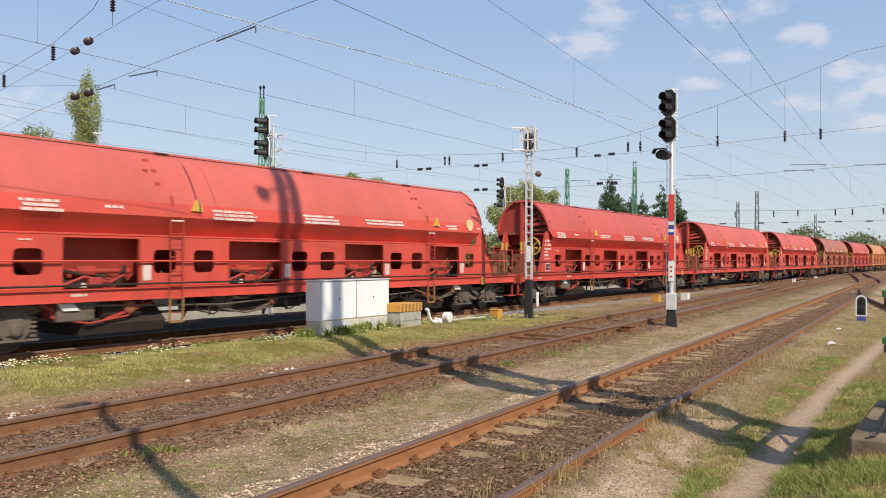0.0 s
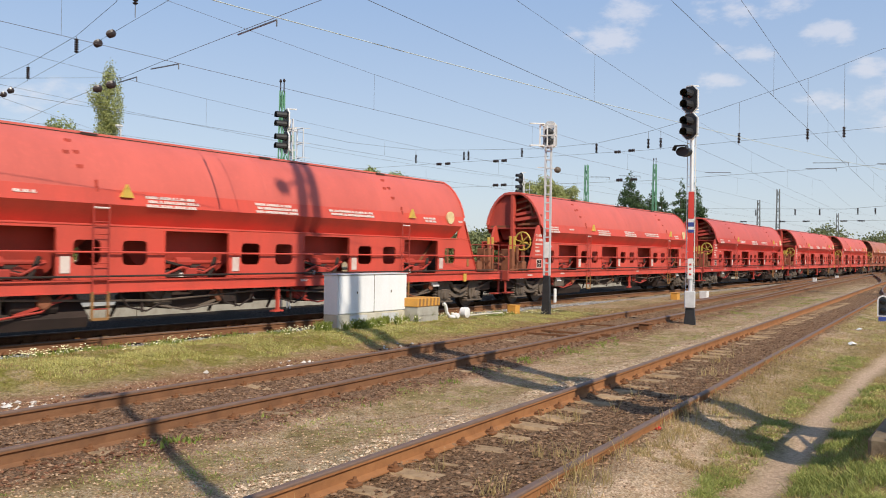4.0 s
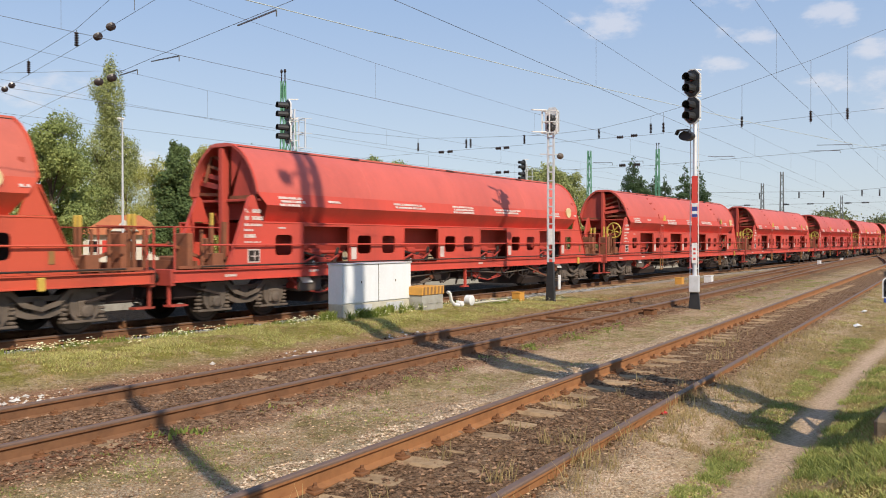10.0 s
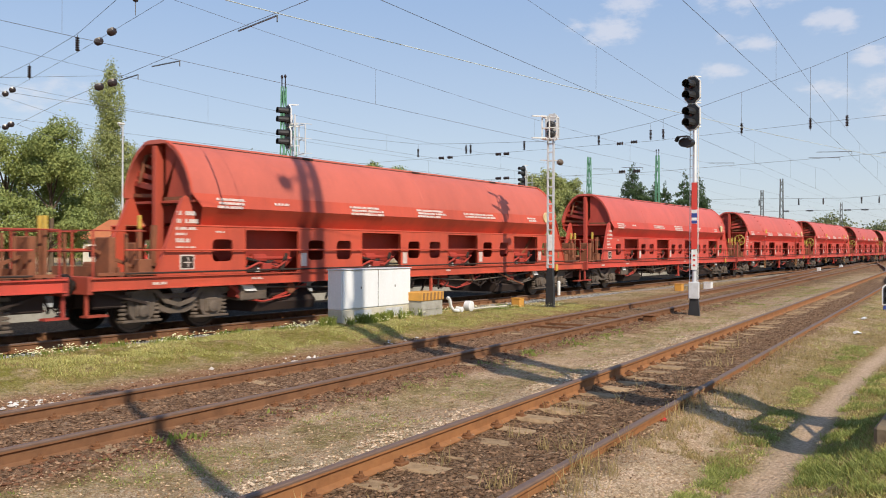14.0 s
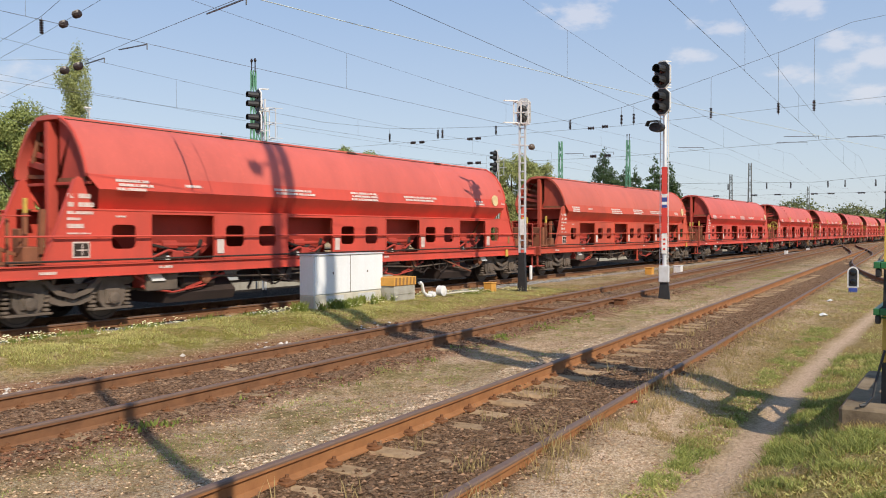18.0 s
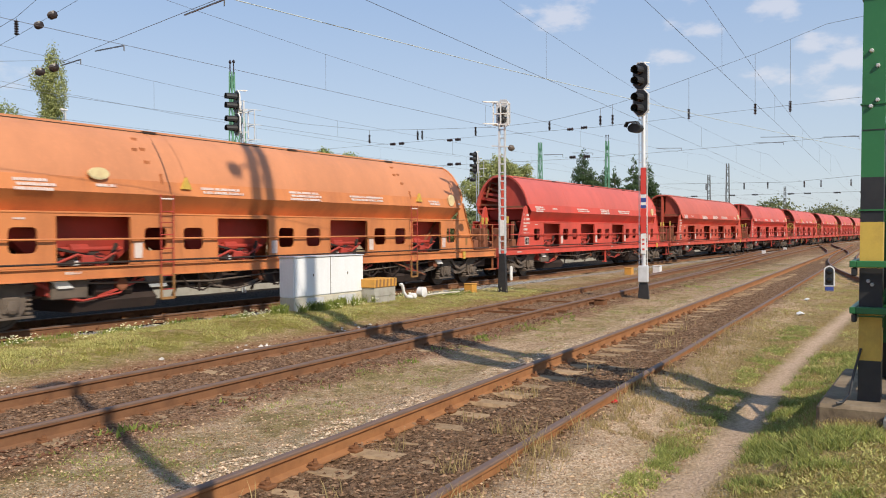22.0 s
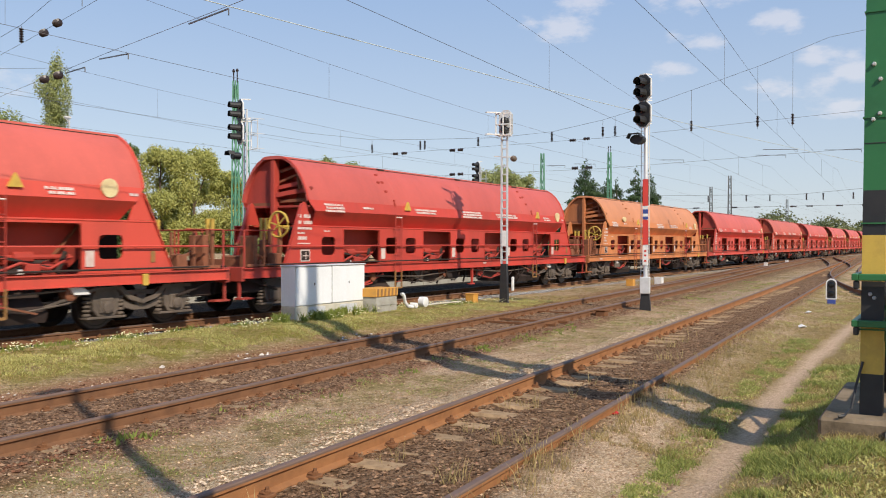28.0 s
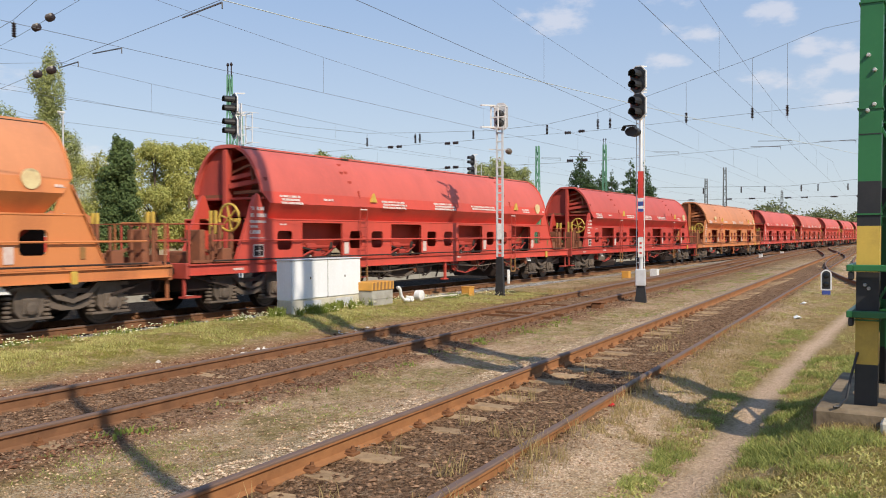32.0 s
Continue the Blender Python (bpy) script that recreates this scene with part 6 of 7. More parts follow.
for y0, y1, z in ((4.06, 5.76, 6.6), (7.09, 8.79, 6.78), (7.65, 9.15, 6.5), (13.0, 14.4, 6.5), (18.2, 19.5, 6.5), (20.1, 21.3, 6.5)):
    part("steady_arm", Shape().bar((48.2, y0, z), (48.2, y1, z + 0.07), 0.03).bar((48.2, y0, z), (48.2, y0, z - 0.14), 0.02), M_WIRE, head_f, "steady arm")
# a span far down the line
head_g = wire("cross_span_wire", [(120, 0, 9.5), (120, 18, 8.2), (120, 40, 8.6)], 0.03, M_WIRE, "thin distant upper cross-span wire")
head_h = wire("cross_span_wire", [(120, 0, 6.8), (120, 40, 6.6)], 0.025, M_WIRE, "thin distant lower cross-span wire")
for y in (4, 8, 11, 14.5, 16.5, 21, 24, 29):
    insulator(head_g, (120, y, 8.3), (0, 0, -1), 6, 0.12, 0.14)
    insulator(head_h, (120, y + 1.2, 6.68), (0, 1, 0), 6, 0.12, 0.14)


def sagged(x0, x1, yf, z, sag, step):
    """Points of a messenger wire that sags between spans at x = 10 and every 55 m."""
    pts = []
    x = x0
    while x <= x1:
        u = ((x - 10) % 55) / 55
        pts.append((x, yf(x), z - sag * 4 * u * (1 - u)))
        x += step
    return pts


def contact_line(name_label, yf, zc, zm, x0, x1, mat=None):
    c = wire("contact_wire", [(x, yf(x), zc) for x in (x0, (x0 + x1) / 2, x1)], 0.0085, mat or M_WIRE, name_label)
    pts = sagged(x0, x1, yf, zm, 0.7, 5)
    part("messenger_wire", Shape().tube(pts, 0.0045, 4), M_WIRE, c)
    for p in pts:
        if 6 < p[0] < 62 and round(p[0]) % 10 == 0:
            part("dropper", Shape().bar((p[0], p[1], p[2]), (p[0], p[1], zc), 0.005), M_WIRE, c)


contact_line("thin contact wire over the near side track", lambda x: 3.66 + lay(x), 5.45, 6.95, -10, 200)
contact_line("thin contact wire over the second track", lambda x: 7.95 + lay(x), 5.7, 7.3, -10, 220)
contact_line("thin contact wire over the main track", lambda x: 15.75, 6.05, 7.5, -40, 300)
contact_line("thin contact wire over a track behind the train", lambda x: 23.0, 6.05, 7.4, -40, 300)
contact_line("thin contact wire over a far track behind the train", lambda x: 27.7, 6.05, 7.4, -40, 300)
wire("feeder_wire", [(-4, 12.6, 6.05), (10.4, 11.2, 6.05), (19.5, 9.9, 6.03), (34, 7.6, 6.1), (60, 3.5, 6.5)], 0.014, M_WIREPALE, "pale bare feeder wire slanting over the tracks")


# ---- far buildings and trees ----
def house(x, y, turn):
    h = thing("house", pose(x, y, 0, 0, 0, turn), "low pale house with a hipped orange tile roof", "house")
    part("wall", Shape().box(-3.4, 3.4, -2.8, 2.8, -0.2, 2.45), M_PLASTER, h)
    s = Shape().add([(-3.9, -3.3, 2.4), (3.9, -3.3, 2.4), (3.9, 3.3, 2.4), (-3.9, 3.3, 2.4), (-1.3, 0, 4.2), (1.3, 0, 4.2)], [(0, 1, 5, 4), (1, 2, 5), (2, 3, 4, 5), (3, 0, 4), (3, 2, 1, 0)])
    roof = part("roof", s, M_ROOFTILE, h, "hipped orange tile roof")
    part("dormer", Shape().prism([(-1.2, 2.7), (1.2, 2.7), (0, 3.7)], -3.1, -1.2, 1), M_PLASTER, roof, "white gabled dormer")
    for k in (-2.6, -0.4, 0.6, 2.6):
        wn_ = part("window", Shape().box(k - 0.4, k + 0.4, -2.86, -2.79, 0.8, 1.9), M_LITTER, h)
        part("pane", Shape().box(k - 0.33, k + 0.33, -2.885, -2.865, 0.87, 1.83), M_GLASS, wn_)
    for k in (-1.6, 1.7):
        part("poster", Shape().box(k - 0.25, k + 0.25, -2.87, -2.805, 0.6, 1.9), M_SIGNRED, h, "red panel")


HX, HY = 84 * math.cos(radians(54.0)), 84 * math.sin(radians(54.0))
house(HX, HY, -36)


# pale low platform beyond the main track
platform = thing("platform_edge", (0, 0, 0), "low pale concrete platform beyond the main track", "platform", kind="structure")
for k in range(20):
    part("slab", Shape().box(-20 + k * 6, -14.03 + k * 6, 21.2, 22.4, -0.15, 0.26, 0.015), M_CONCRETE, platform)


def leaves(rng, centres, count, size, up=0.3, flat=False):
    """Small leaf clumps scattered through blobs (x, y, z, rx, rz), facing mostly outwards."""
    vol = np.array([b[3] * b[3] * b[4] for b in centres])
    pick = rng.choice(len(centres), count, p=vol / vol.sum())
    c = np.array(centres)[pick]
    d = rng.normal(size=(count, 3))
    d /= np.linalg.norm(d, axis=1)[:, None]
    rad = rng.uniform(0.3, 1.0, count) ** 0.4
    rad *= 1 + 0.16 * rng.normal(size=count)
    pos = c[:, :3] + d * rad[:, None] * np.stack([c[:, 3], c[:, 3], c[:, 4]], 1)
    nrm = d + 0.75 * rng.normal(size=(count, 3)) + np.array((0, 0, up))
    a = np.cross(nrm, rng.normal(size=(count, 3)))
    a /= np.linalg.norm(a, axis=1)[:, None]
    b = np.cross(nrm, a)
    b /= np.linalg.norm(b, axis=1)[:, None]
    sz = size * rng.uniform(0.5, 1.35, count)[:, None]
    a, b = a * sz, b * sz * 0.6
    v = np.stack([pos - a, pos + b, pos + a, pos - b], 1).reshape(-1, 3)
    s = Shape()
    s.v = v.tolist()
    s.f = np.arange(4 * count).reshape(-1, 4).tolist()
    return s


def plain_part(name, s, mat, parent):
    me = bpy.data.meshes.new(name)
    me.from_pydata(s.v, [], s.f)
    me.materials.append(mat)
    ob = new(name, me)
    ob.parent = parent
    return ob


def tree(x, y, h, r, kind, mat, label, count, leaf, seed, low=0.15):
    rng = np.random.default_rng(seed)
    t = thing("tree", (x, y, 0), label, "tree", "trees behind the tracks")
    tr = Shape()
    tr.tube([(0, 0, -0.3), (0.1, 0, h * 0.3), (0.0, 0.1, h * 0.6), (0, 0, h * 0.93)], [0.02 * h + 0.05, 0.016 * h, 0.010 * h, 0.03], 8)
    blobs = []
    if kind == "column":
        for k in range(16):
            z = h * (0.12 + 0.86 * k / 15)
            u = k / 15
            w = r * (1.15 - 0.65 * u ** 2.2) * rng.uniform(0.6, 1.2)
            for q in range(5):
                blobs.append((rng.normal() * 0.4 * w, rng.normal() * 0.4 * w, z + rng.normal() * 0.3, w * 0.5, h * rng.uniform(0.05, 0.085)))
    elif kind == "fir":
        for k in range(15):
            u = k / 14
            z = h * (0.08 + 0.9 * u)
            w = (r * (1.02 - u) + 0.15) * rng.uniform(0.8, 1.15)
            for q in range(8):
                a = rng.uniform(0, 6.28)
                blobs.append((w * 0.6 * math.cos(a), w * 0.6 * math.sin(a), z - 0.12 * w + rng.normal() * h * 0.03, w * rng.uniform(0.35, 0.6), h * 0.03))
    else:
        for k in range(44):
            a, u = rng.uniform(0, 6.28), rng.uniform(0, 1)
            z = h * (low + 0.12 + (0.83 - low) * u)
            w = r * math.sqrt(max(0.05, 1 - (2 * u - 0.85) ** 2 / 1.6)) * rng.uniform(0.35, 0.95)
            blobs.append((w * math.cos(a), w * math.sin(a), z, r * rng.uniform(0.14, 0.36), r * rng.uniform(0.14, 0.34)))
    for k in range(10 if kind != "fir" else 0):
        b = blobs[int(rng.integers(len(blobs)))]
        z0 = max(h * 0.15, b[2] * 0.6)
        tr.tube([(0, 0, z0), (b[0] * 0.5, b[1] * 0.5, (z0 + b[2]) / 2 + 0.2), (b[0], b[1], b[2])], [0.007 * h, 0.005 * h, 0.02], 5)
    part("trunk", tr, M_TRUNK, t)
    plain_part("crown", leaves(rng, blobs, int(count * 5.5), leaf * 0.40), mat, t)


def at_bearing(deg, dist):
    return dist * math.cos(radians(deg)), dist * math.sin(radians(deg))


for deg, dist, h, r, kind, mat, label, count, leaf, low in (
        (54.95, 95, 19.6, 2.1, "column", M_POPLAR, "tall slim poplar with thinning grey-green leaves", 8500, 0.24, 0.1),
        (58.2, 70, 11.2, 3.3, "round", M_BROAD, "dense dark green broadleaf tree behind the tracks", 7000, 0.24, 0.02),
        (60.6, 72, 10.2, 3.6, "round", M_BROAD, "dense dark green broadleaf tree behind the tracks", 6000, 0.24, 0.02),
        (63.5, 78, 9.6, 3.6, "round", M_POPLAR, "grey-green bushy tree behind the tracks", 5000, 0.26, 0.02),
        (57.0, 92, 14.0, 2.6, "column", M_BROAD, "narrow dark green tree behind the tracks", 3500, 0.26, 0.02),
        (53.9, 112, 11.2, 4.6, "round", M_YELLOWLEAF, "yellowing bushy tree in front of dark trees", 5000, 0.24, 0.02),
        (51.4, 100, 10.9, 3.8, "round", M_YELLOWLEAF, "yellowing bushy tree in front of dark trees", 5000, 0.26, 0.02),
        (50.8, 66, 8.7, 1.35, "column", M_YEW, "dark green dense yew-like tree", 9000, 0.24, 0.02),
        (48.8, 80, 10.2, 3.6, "round", M_YELLOWLEAF, "large yellow-green tree behind the tracks", 6000, 0.26, 0.05),
        (46.8, 84, 10.6, 3.6, "round", M_YELLOWLEAF, "large yellow-green tree behind the tracks", 6000, 0.26, 0.05),
        (44.5, 90, 9.0, 3.5, "round", M_YELLOWLEAF, "yellow-green tree behind the tracks", 4500, 0.28, 0.05),
        (41.5, 80, 8.6, 3.2, "round", M_BROAD, "green broadleaf tree behind the train", 4500, 0.26, 0.05),
        (38.0, 92, 10.9, 3.4, "round", M_BROAD, "green broadleaf tree behind the train", 5000, 0.28, 0.1),
        (36.6, 96, 10.6, 3.4, "round", M_BROAD, "green broadleaf tree behind the train", 4500, 0.28, 0.1),
        (27.3, 100, 10.9, 3.4, "round", M_POPLAR, "rounded green tree behind the signal", 5000, 0.28, 0.1),
        (25.6, 104, 9.9, 3.2, "round", M_POPLAR, "rounded green tree behind the signal", 4500, 0.28, 0.1),
        (21.3, 110, 12.3, 4.8, "fir", M_FIR, "dark spruce with drooping boughs", 11050, 0.30, 0.1),
        (19.9, 114, 10.4, 3.8, "fir", M_FIR, "dark spruce with drooping boughs", 7650, 0.30, 0.1),
        (19.3, 116, 10.0, 3.5, "fir", M_FIR, "dark spruce with drooping boughs", 7650, 0.30, 0.1),
        (18.1, 122, 12.0, 4.1, "fir", M_FIR, "dark spruce with drooping boughs", 8500, 0.32, 0.1),
        (17.2, 122, 11.6, 4.2, "fir", M_FIR, "dark spruce with drooping boughs", 8500, 0.32, 0.1)):
    x, y = at_bearing(deg, dist)
    tree(x, y, h, r, kind, mat, label, count, leaf, int(deg * 10), low)


def far_woods():
    """A low belt of trees along the horizon."""
    rng = np.random.default_rng(8)
    blobs = []
    for k in range(620):
        deg = rng.uniform(-3, 72)
        dist = rng.uniform(255, 330) if deg < 24 else rng.uniform(150, 210)
        x, y = at_bearing(deg, dist)
        h = rng.uniform(5.5, 9.6) * (1.0 + 0.2 * math.sin(deg * 2.1) if deg < 20 else 0.75)
        blobs.append((x, y, h * 0.45, h * 0.6, h * 0.5))
    ob = plain_part("far_woods", leaves(rng, blobs, 330000, 0.43), M_WOODS, None)
    tagged(ob, "low green belt of distant trees along the horizon", "woods", kind="stuff")


far_woods()


# ---- loose ground cover ----
def patch(x, y, f, k):
    return noise.noise(Vector((x * f, y * f, k)))


def scatter(rng, n, keep, x0, x1, y0, y1, near=0.6):
    """Random places in a rectangle, denser towards the camera, kept by a test on (x, y, w)."""
    u = rng.uniform(0, 1, n) ** (1 + near)
    xs = x0 + (x1 - x0) * u
    ys = rng.uniform(y0, y1, n)
    return [(x, y) for x, y in zip(xs, ys) if keep(x, y, y - lay(x))]


def stones(name, label, mat, places, lo, hi, seed):
    rng = random.Random(seed)
    s = Shape()
    for x, y in places:
        r = lo + (hi - lo) * rng.random() ** 2
        z = ground_height(x, y) + r * 0.2
        a = rng.uniform(0, 6.28)
        ca, sa = math.cos(a), math.sin(a)
        q = []
        for dx, dy, dz in ((1, 0, 0), (0.2, 0.9, 0.1), (-1, 0.1, 0), (-0.1, -0.9, -0.1), (0.15, 0.1, 0.55), (0, 0, -0.6)):
            k = rng.uniform(0.7, 1.25) * r
            q.append((x + k * (ca * dx - sa * dy), y + k * (sa * dx + ca * dy), z + k * dz))
        s.add(q, [(0, 1, 4), (1, 2, 4), (2, 3, 4), (3, 0, 4), (1, 0, 5), (2, 1, 5), (3, 2, 5), (0, 3, 5)])
    tagged(plain_part(name, s, mat, None), label, "stones", kind="stuff")


R = np.random.default_rng(21)
stones("track_ballast", "brown stones of ballast between the rails", M_BALLAST, scatter(R, 52000, lambda x, y, w: 2.75 < w < 4.55 or (6.4 < w < 9.3), 2.5, 34, 2.2, 11.5), 0.008, 0.030, 1)
stones("pale_gravel", "pale gravel strewn along the side track", M_PALESTONE, scatter(R, 40000, lambda x, y, w: abs(w - 4.80) < 0.26 + 0.26 * noise.noise(Vector((x, y, 4))) and noise.noise(Vector((x * 0.6, y, 1))) > -0.25, 2.5, 26, 4.2, 6.8), 0.006, 0.024, 2)
stones("grit", "mixed grit lying on the soil", M_GRIT, scatter(R, 60000, lambda x, y, w: 4.5 < w < 6.6 or (1.2 < w < 2.9 and abs(y - path_line(x)) > 0.22) or 9.2 < w < 10.4, 2.5, 28, 1.4, 11.5), 0.005, 0.020, 3)
stones("grey_ballast", "light grey ballast shoulder of the main track", M_GREYSTONE, scatter(R, 14000, lambda x, y, w: y > 13.5 + 0.12 * noise.noise(Vector((x, 0, 3))), 7, 34, 13.4, 14.9, 0.3), 0.015, 0.045, 4)
stones("white_scraps", "white scraps and pale stones by the second track", M_WHITESTONE, scatter(R, 700, lambda x, y, w: 9.3 < w < 10.0 and noise.noise(Vector((x * 0.9, y * 0.9, 7))) > 0.08, 4, 16, 9, 11), 0.018, 0.06, 5)
stones("red_clods", "red-brown clods shed beside the second track", M_CLOD, scatter(R, 16000, lambda x, y, w: (6.5 < w < 6.98 or 9.1 < w < 9.8) and patch(x, y, 1.1, 81) > -0.2, 3, 26, 5.8, 11.5), 0.009, 0.034, 6)


def blades(name, label, mat, places, h0, h1, per, seed, width=0.008, lean=0.5):
    rng = random.Random(seed)
    s = Shape()
    for x, y in places:
        z = ground_height(x, y) - 0.01
        for _ in range(per):
            a, b = rng.uniform(0, 6.28), rng.uniform(0, 6.28)
            h = rng.uniform(h0, h1)
            px, py = x + rng.gauss(0, 0.03), y + rng.gauss(0, 0.03)
            wx, wy = width * math.cos(a), width * math.sin(a)
            lx, ly = h * lean * rng.random() * math.cos(b), h * lean * rng.random() * math.sin(b)
            s.add([(px - wx, py - wy, z), (px + wx, py + wy, z), (px + lx * 0.4 + wx * 0.7, py + ly * 0.4 + wy * 0.7, z + h * 0.6), (px + lx * 0.4 - wx * 0.7, py + ly * 0.4 - wy * 0.7, z + h * 0.6), (px + lx, py + ly, z + h)], [(0, 1, 2, 3), (3, 2, 4)])
    tagged(plain_part(name, s, mat, None), label, "grass", kind="stuff")


blades("verge_grass", "thick green grass on the verge beside the path", M_LUSH, scatter(R, 62000, lambda x, y, w: y < path_line(x) - 0.20 + 0.12 * patch(x, y, 3.0, 4) and not (7.5 < x < 10.0 and y < 1.02) and patch(x, y, 1.7, 2) + 0.7 * patch(x, y, 6.0, 3) > 0.0 + 0.2 * (x < 7.2) and x < 14 + 4 * patch(x, y, 0.5, 5), 4.2, 18, -0.6, 2.0), 0.012, 0.08, 6, 11, 0.0042, 1.7)
blades("verge_clover", "low broad-leaved weeds among the verge grass", M_GRASS, scatter(R, 15000, lambda x, y, w: (y < path_line(x) - 0.2 or path_line(x) + 0.24 < y and w < 2.1) and not (7.5 < x < 10.0 and y < 1.02) and patch(x, y, 1.3, 71) + 0.6 * patch(x, y, 5.0, 72) > 0.0, 4.4, 15, -0.6, 2.7), 0.012, 0.035, 6, 23, 0.010, 2.2)
blades("verge_straw", "dry stalks among the verge grass", M_DRYGRASS, scatter(R, 22000, lambda x, y, w: y < 1.52 and not (7.5 < x < 10.0 and y < 1.02) and patch(x, y, 2.3, 31) > -0.2, 4.2, 18, -0.6, 1.7), 0.008, 0.05, 4, 21, 0.003, 1.8)
blades("path_edge_grass", "patches of green grass between the path and the track", M_LUSH, scatter(R, 30000, lambda x, y, w: path_line(x) + 0.24 + 0.08 * patch(x, y, 3.0, 9) < y and w < 2.05 + 0.18 * patch(x, y, 1.2, 18) and patch(x, y, 1.8, 8) + 0.8 * patch(x, y, 6.0, 13) > 0.06 and x > 6.2, 5.4, 18, 1.85, 3.2), 0.01, 0.06, 5, 12, 0.004, 1.8)
blades("dry_verge_grass", "dry straw-coloured grass on the verge", M_DRYGRASS, scatter(R, 30000, lambda x, y, w: abs(y - path_line(x)) > 0.2 and w < 2.75 and x > 7.5 and patch(x, y, 0.9, 3) + 0.8 * patch(x, y, 4.5, 7) > -0.1, 7.5, 40, 0.4, 4.6, 0.5), 0.012, 0.07, 4, 13, 0.004, 1.5)
blades("verge_green_patches", "greener grass in patches on the far verge", M_GRASS, scatter(R, 16000, lambda x, y, w: abs(y - path_line(x)) > 0.2 and w < 2.6 and x > 10 and patch(x, y, 0.6, 41) + 0.5 * patch(x, y, 3.0, 42) > 0.08, 10, 40, 0.2, 4.6, 0.3), 0.01, 0.06, 4, 22, 0.005, 1.4)
blades("strip_grass", "green flowering grass strip before the main track", M_GRASS, scatter(R, 30000, lambda x, y, w: 10.9 + 0.5 * patch(x, y, 0.6, 1) < y < 13.5 + 0.15 * patch(x, y, 1.5, 66) and (patch(x, y, 1.0, 6) + 0.7 * patch(x, y, 3.3, 26) > -0.12), 6.5, 26, 10.5, 14, 0.2), 0.012, 0.06, 4, 14, 0.006, 1.5)
blades("strip_straw", "dry stalks among the grass strip", M_DRYGRASS, scatter(R, 12000, lambda x, y, w: 10.7 < y < 13.5 and patch(x, y, 0.9, 61) > -0.25, 6.5, 28, 10.5, 14, 0.2), 0.01, 0.06, 4, 24, 0.005, 1.5)
blades("strip_tall_grass", "taller grass and weeds along the ballast edge", M_WEED, scatter(R, 4200, lambda x, y, w: (12.7 < y < 13.5 and x < 24 and patch(x, y, 1.4, 2) > 0.0), 7, 24, 12.6, 13.6, 0.1), 0.04, 0.15, 3, 15, 0.008)
blades("cabinet_weeds", "dark green weeds grown up round the cabinet's foot", M_WEED, scatter(R, 2600, lambda x, y, w: patch(x, y, 2.6, 91) > 0.22, 13.9, 17.8, 12.12, 12.46, 0.0), 0.05, 0.26, 4, 25, 0.012, 0.9)
blades("sparse_turf", "low sparse turf on the soil between the tracks", M_DRYGRASS, scatter(R, 30000, lambda x, y, w: (5.1 < w < 6.7 or 9.4 < w < 11) and patch(x, y, 0.7, 9) + 0.7 * patch(x, y, 4.0, 19) > 0.12, 3, 44, 4.2, 13, 0.3), 0.008, 0.04, 4, 16, 0.004, 1.6)
blades("green_tufts", "small green weeds on the soil between the tracks", M_LUSH, scatter(R, 30000, lambda x, y, w: (5.0 < w < 6.7) and patch(x, y, 0.9, 12) + 0.7 * patch(x, y, 4.0, 29) > 0.2, 3, 44, 4.5, 9, 0.2), 0.008, 0.04, 5, 17, 0.005, 1.5)
blades("rail_weeds", "dry weeds standing along the side track's rail", M_DRYGRASS, scatter(R, 5200, lambda x, y, w: (abs(w - 2.72) < 0.2 and patch(x, y, 1.8, 4) > 0.0) or (3.1 < w < 4.2 and patch(x, y, 2.2, 6) > 0.42), 3, 18, 2.0, 5.4, 0.3), 0.04, 0.22, 4, 18, 0.0035, 0.9)
blades("second_track_weeds", "low weeds along the second track", M_WEED, scatter(R, 1500, lambda x, y, w: abs(w - 6.5) < 0.25 and patch(x, y, 1.2, 15) > 0.2, 4, 20, 6, 8.5, 0.3), 0.03, 0.09, 6, 19, 0.012, 1.0)


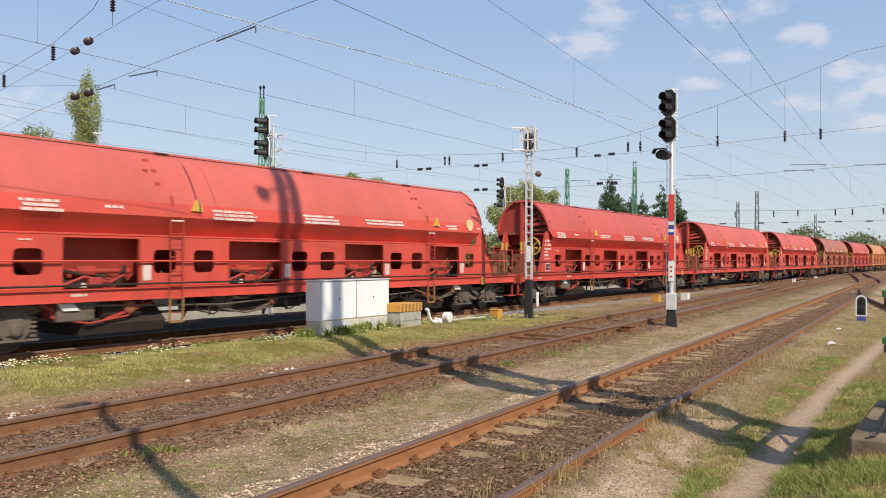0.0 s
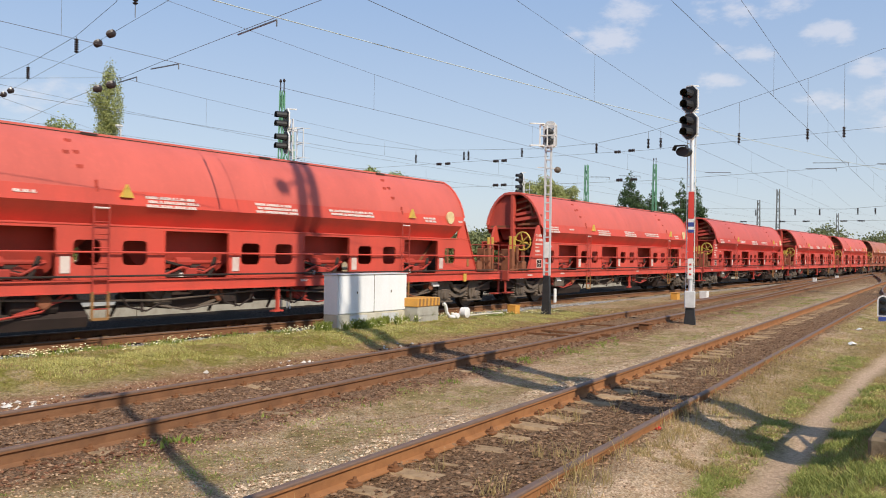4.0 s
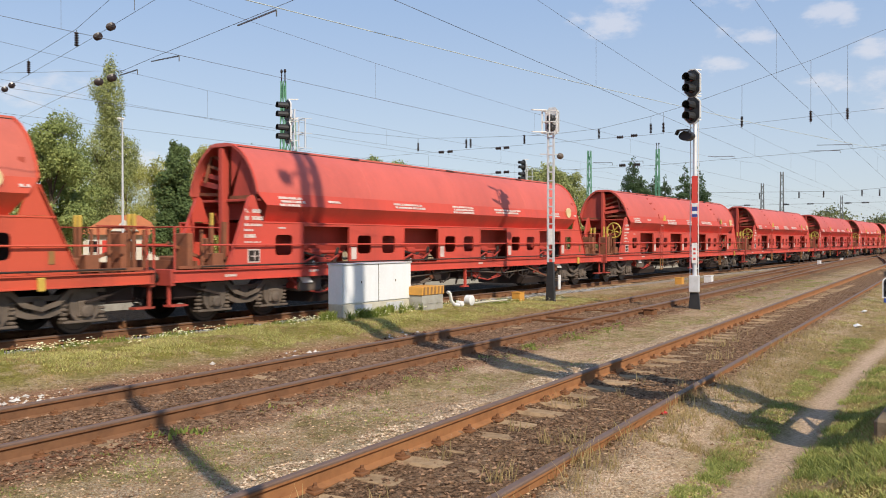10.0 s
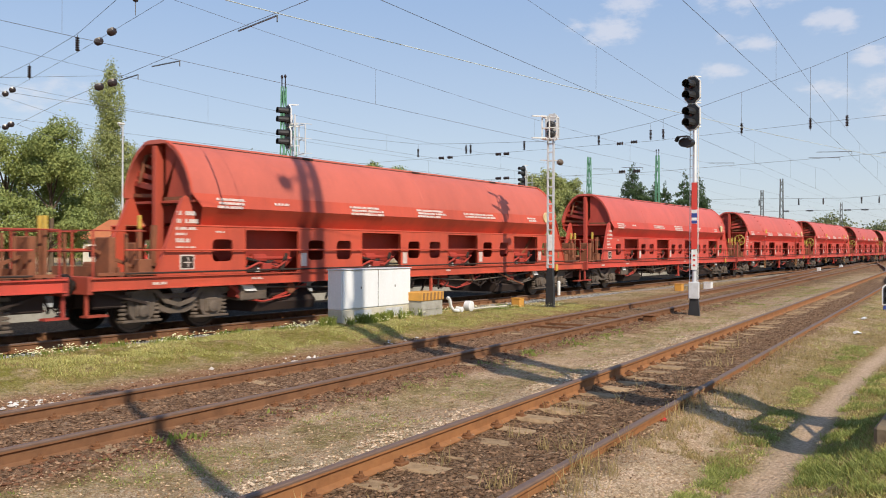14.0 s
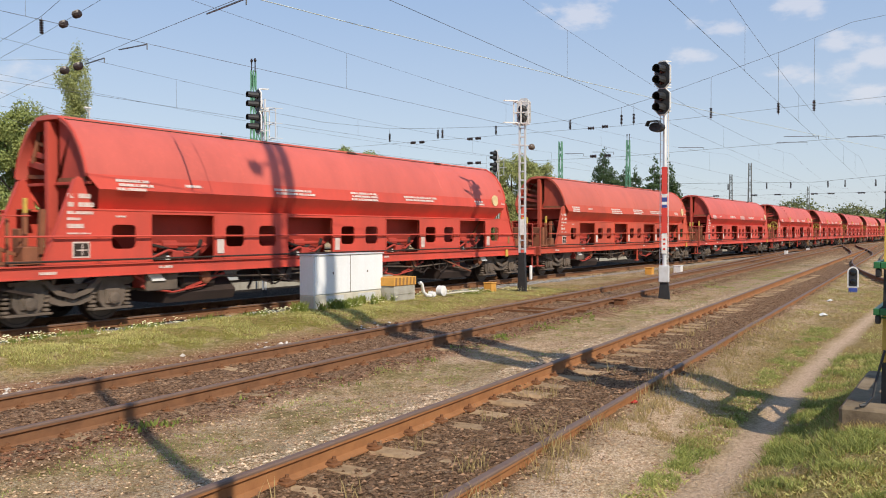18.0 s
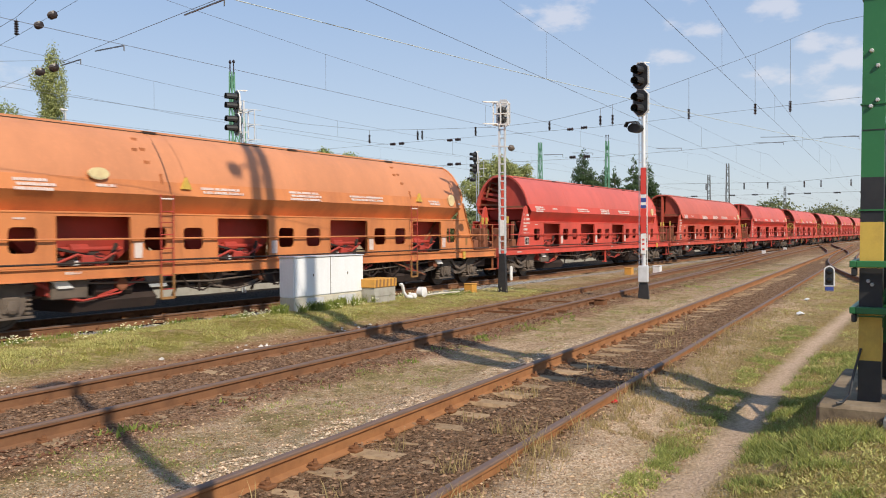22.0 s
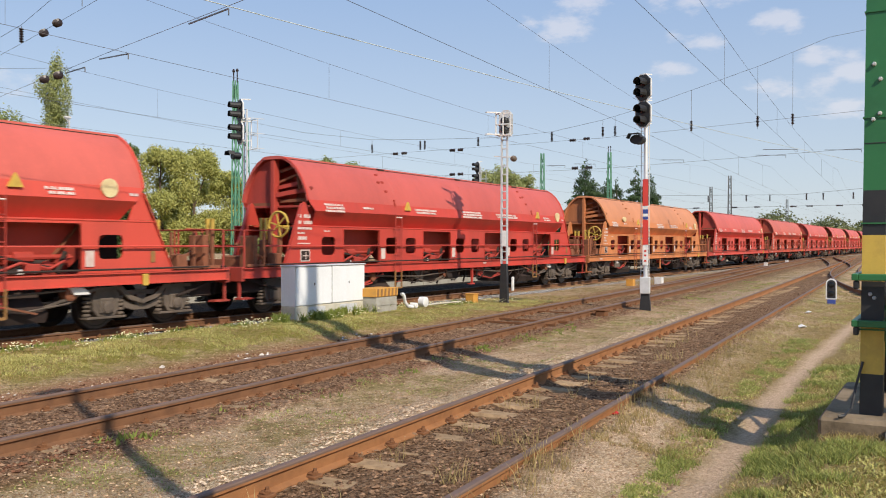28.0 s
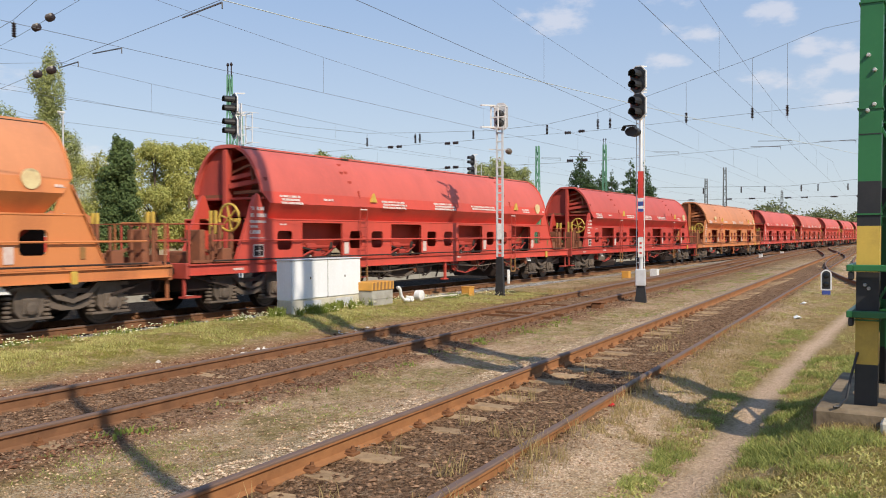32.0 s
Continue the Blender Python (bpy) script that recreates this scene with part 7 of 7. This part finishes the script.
def flowers():
    rng = random.Random(31)
    s = Shape()
    for x, y in scatter(np.random.default_rng(5), 3800, lambda x, y, w: 11.9 < y < 13.55 and patch(x, y, 0.7, 20) + 0.5 * patch(x, y, 2.8, 27) + 0.2 * (y - 13.0) > 0.05 and x < 25, 6.5, 25, 11.3, 14, 0.1):
        z = ground_height(x, y) + rng.uniform(0.06, 0.16)
        r = rng.uniform(0.012, 0.024)
        n = 6
        a0 = rng.uniform(0, 1)
        s.add([(x, y, z + 0.006)] + [(x + r * math.cos(a0 + 6.283 * k / n), y + r * math.sin(a0 + 6.283 * k / n), z + rng.uniform(-0.006, 0.004)) for k in range(n)], [(0, 1 + k, 1 + (k + 1) % n) for k in range(n)])
    tagged(plain_part("wild_flowers", s, M_PETAL, None), "pale yellow wild flowers in the grass strip", "flowers", kind="stuff")


flowers()


def scrap(x, y, mat, label, r, seed):
    rng = random.Random(seed)
    s = Shape()
    n = 7
    z = ground_height(x, y)
    s.v = [(r * rng.uniform(0.6, 1.2) * math.cos(6.283 * k / n), r * rng.uniform(0.5, 1.0) * math.sin(6.283 * k / n), rng.uniform(0.0, r * 0.5)) for k in range(n)] + [(0, 0, r * 0.7), (0, 0, -0.01)]
    s.f = [(k, (k + 1) % n, n) for k in range(n)] + [((k + 1) % n, k, n + 1) for k in range(n)]
    t = plain_part("litter", s, mat, None)
    t.location = (x, y, z + 0.01)
    tagged(t, label, "litter", "scraps of litter")


scrap(8.72, 3.05, M_REDBIT, "crumpled red plastic scrap beside the rail", 0.055, 1)
scrap(20.5, 2.9, M_LITTER, "crumpled white paper in the dry grass", 0.12, 2)
scrap(24.5, 3.3, M_LITTER, "crumpled white paper in the dry grass", 0.10, 3)
scrap(10.4, 7.2 + lay(10), M_REDBIT, "small red plastic scrap near the second track", 0.04, 4)


def motions():
    times = [k * 2.0 for k in range(17)]
    for num, wagon in wagons.items():
        walk(wagon, [(t, pose(wagon_x(num, t), TRACK_Y, RAIL_Z)) for t in times])
    # wheels roll without slipping on the wagons that pass near
    fine = [k * 0.1 for k in range(321)]
    for num, wagon in wagons.items():
        if num < -1:
            continue
        for ob in wagon.children_recursive:
            if ob.name.split(".")[0] == "wheelset":
                x = ob.matrix_basis.translation.x
                walk(ob, [(t, pose(x, 0, 0.46, 0, math.degrees((train_shift(t) - train_shift(0)) / 0.46), 0)) for t in fine])


motions()
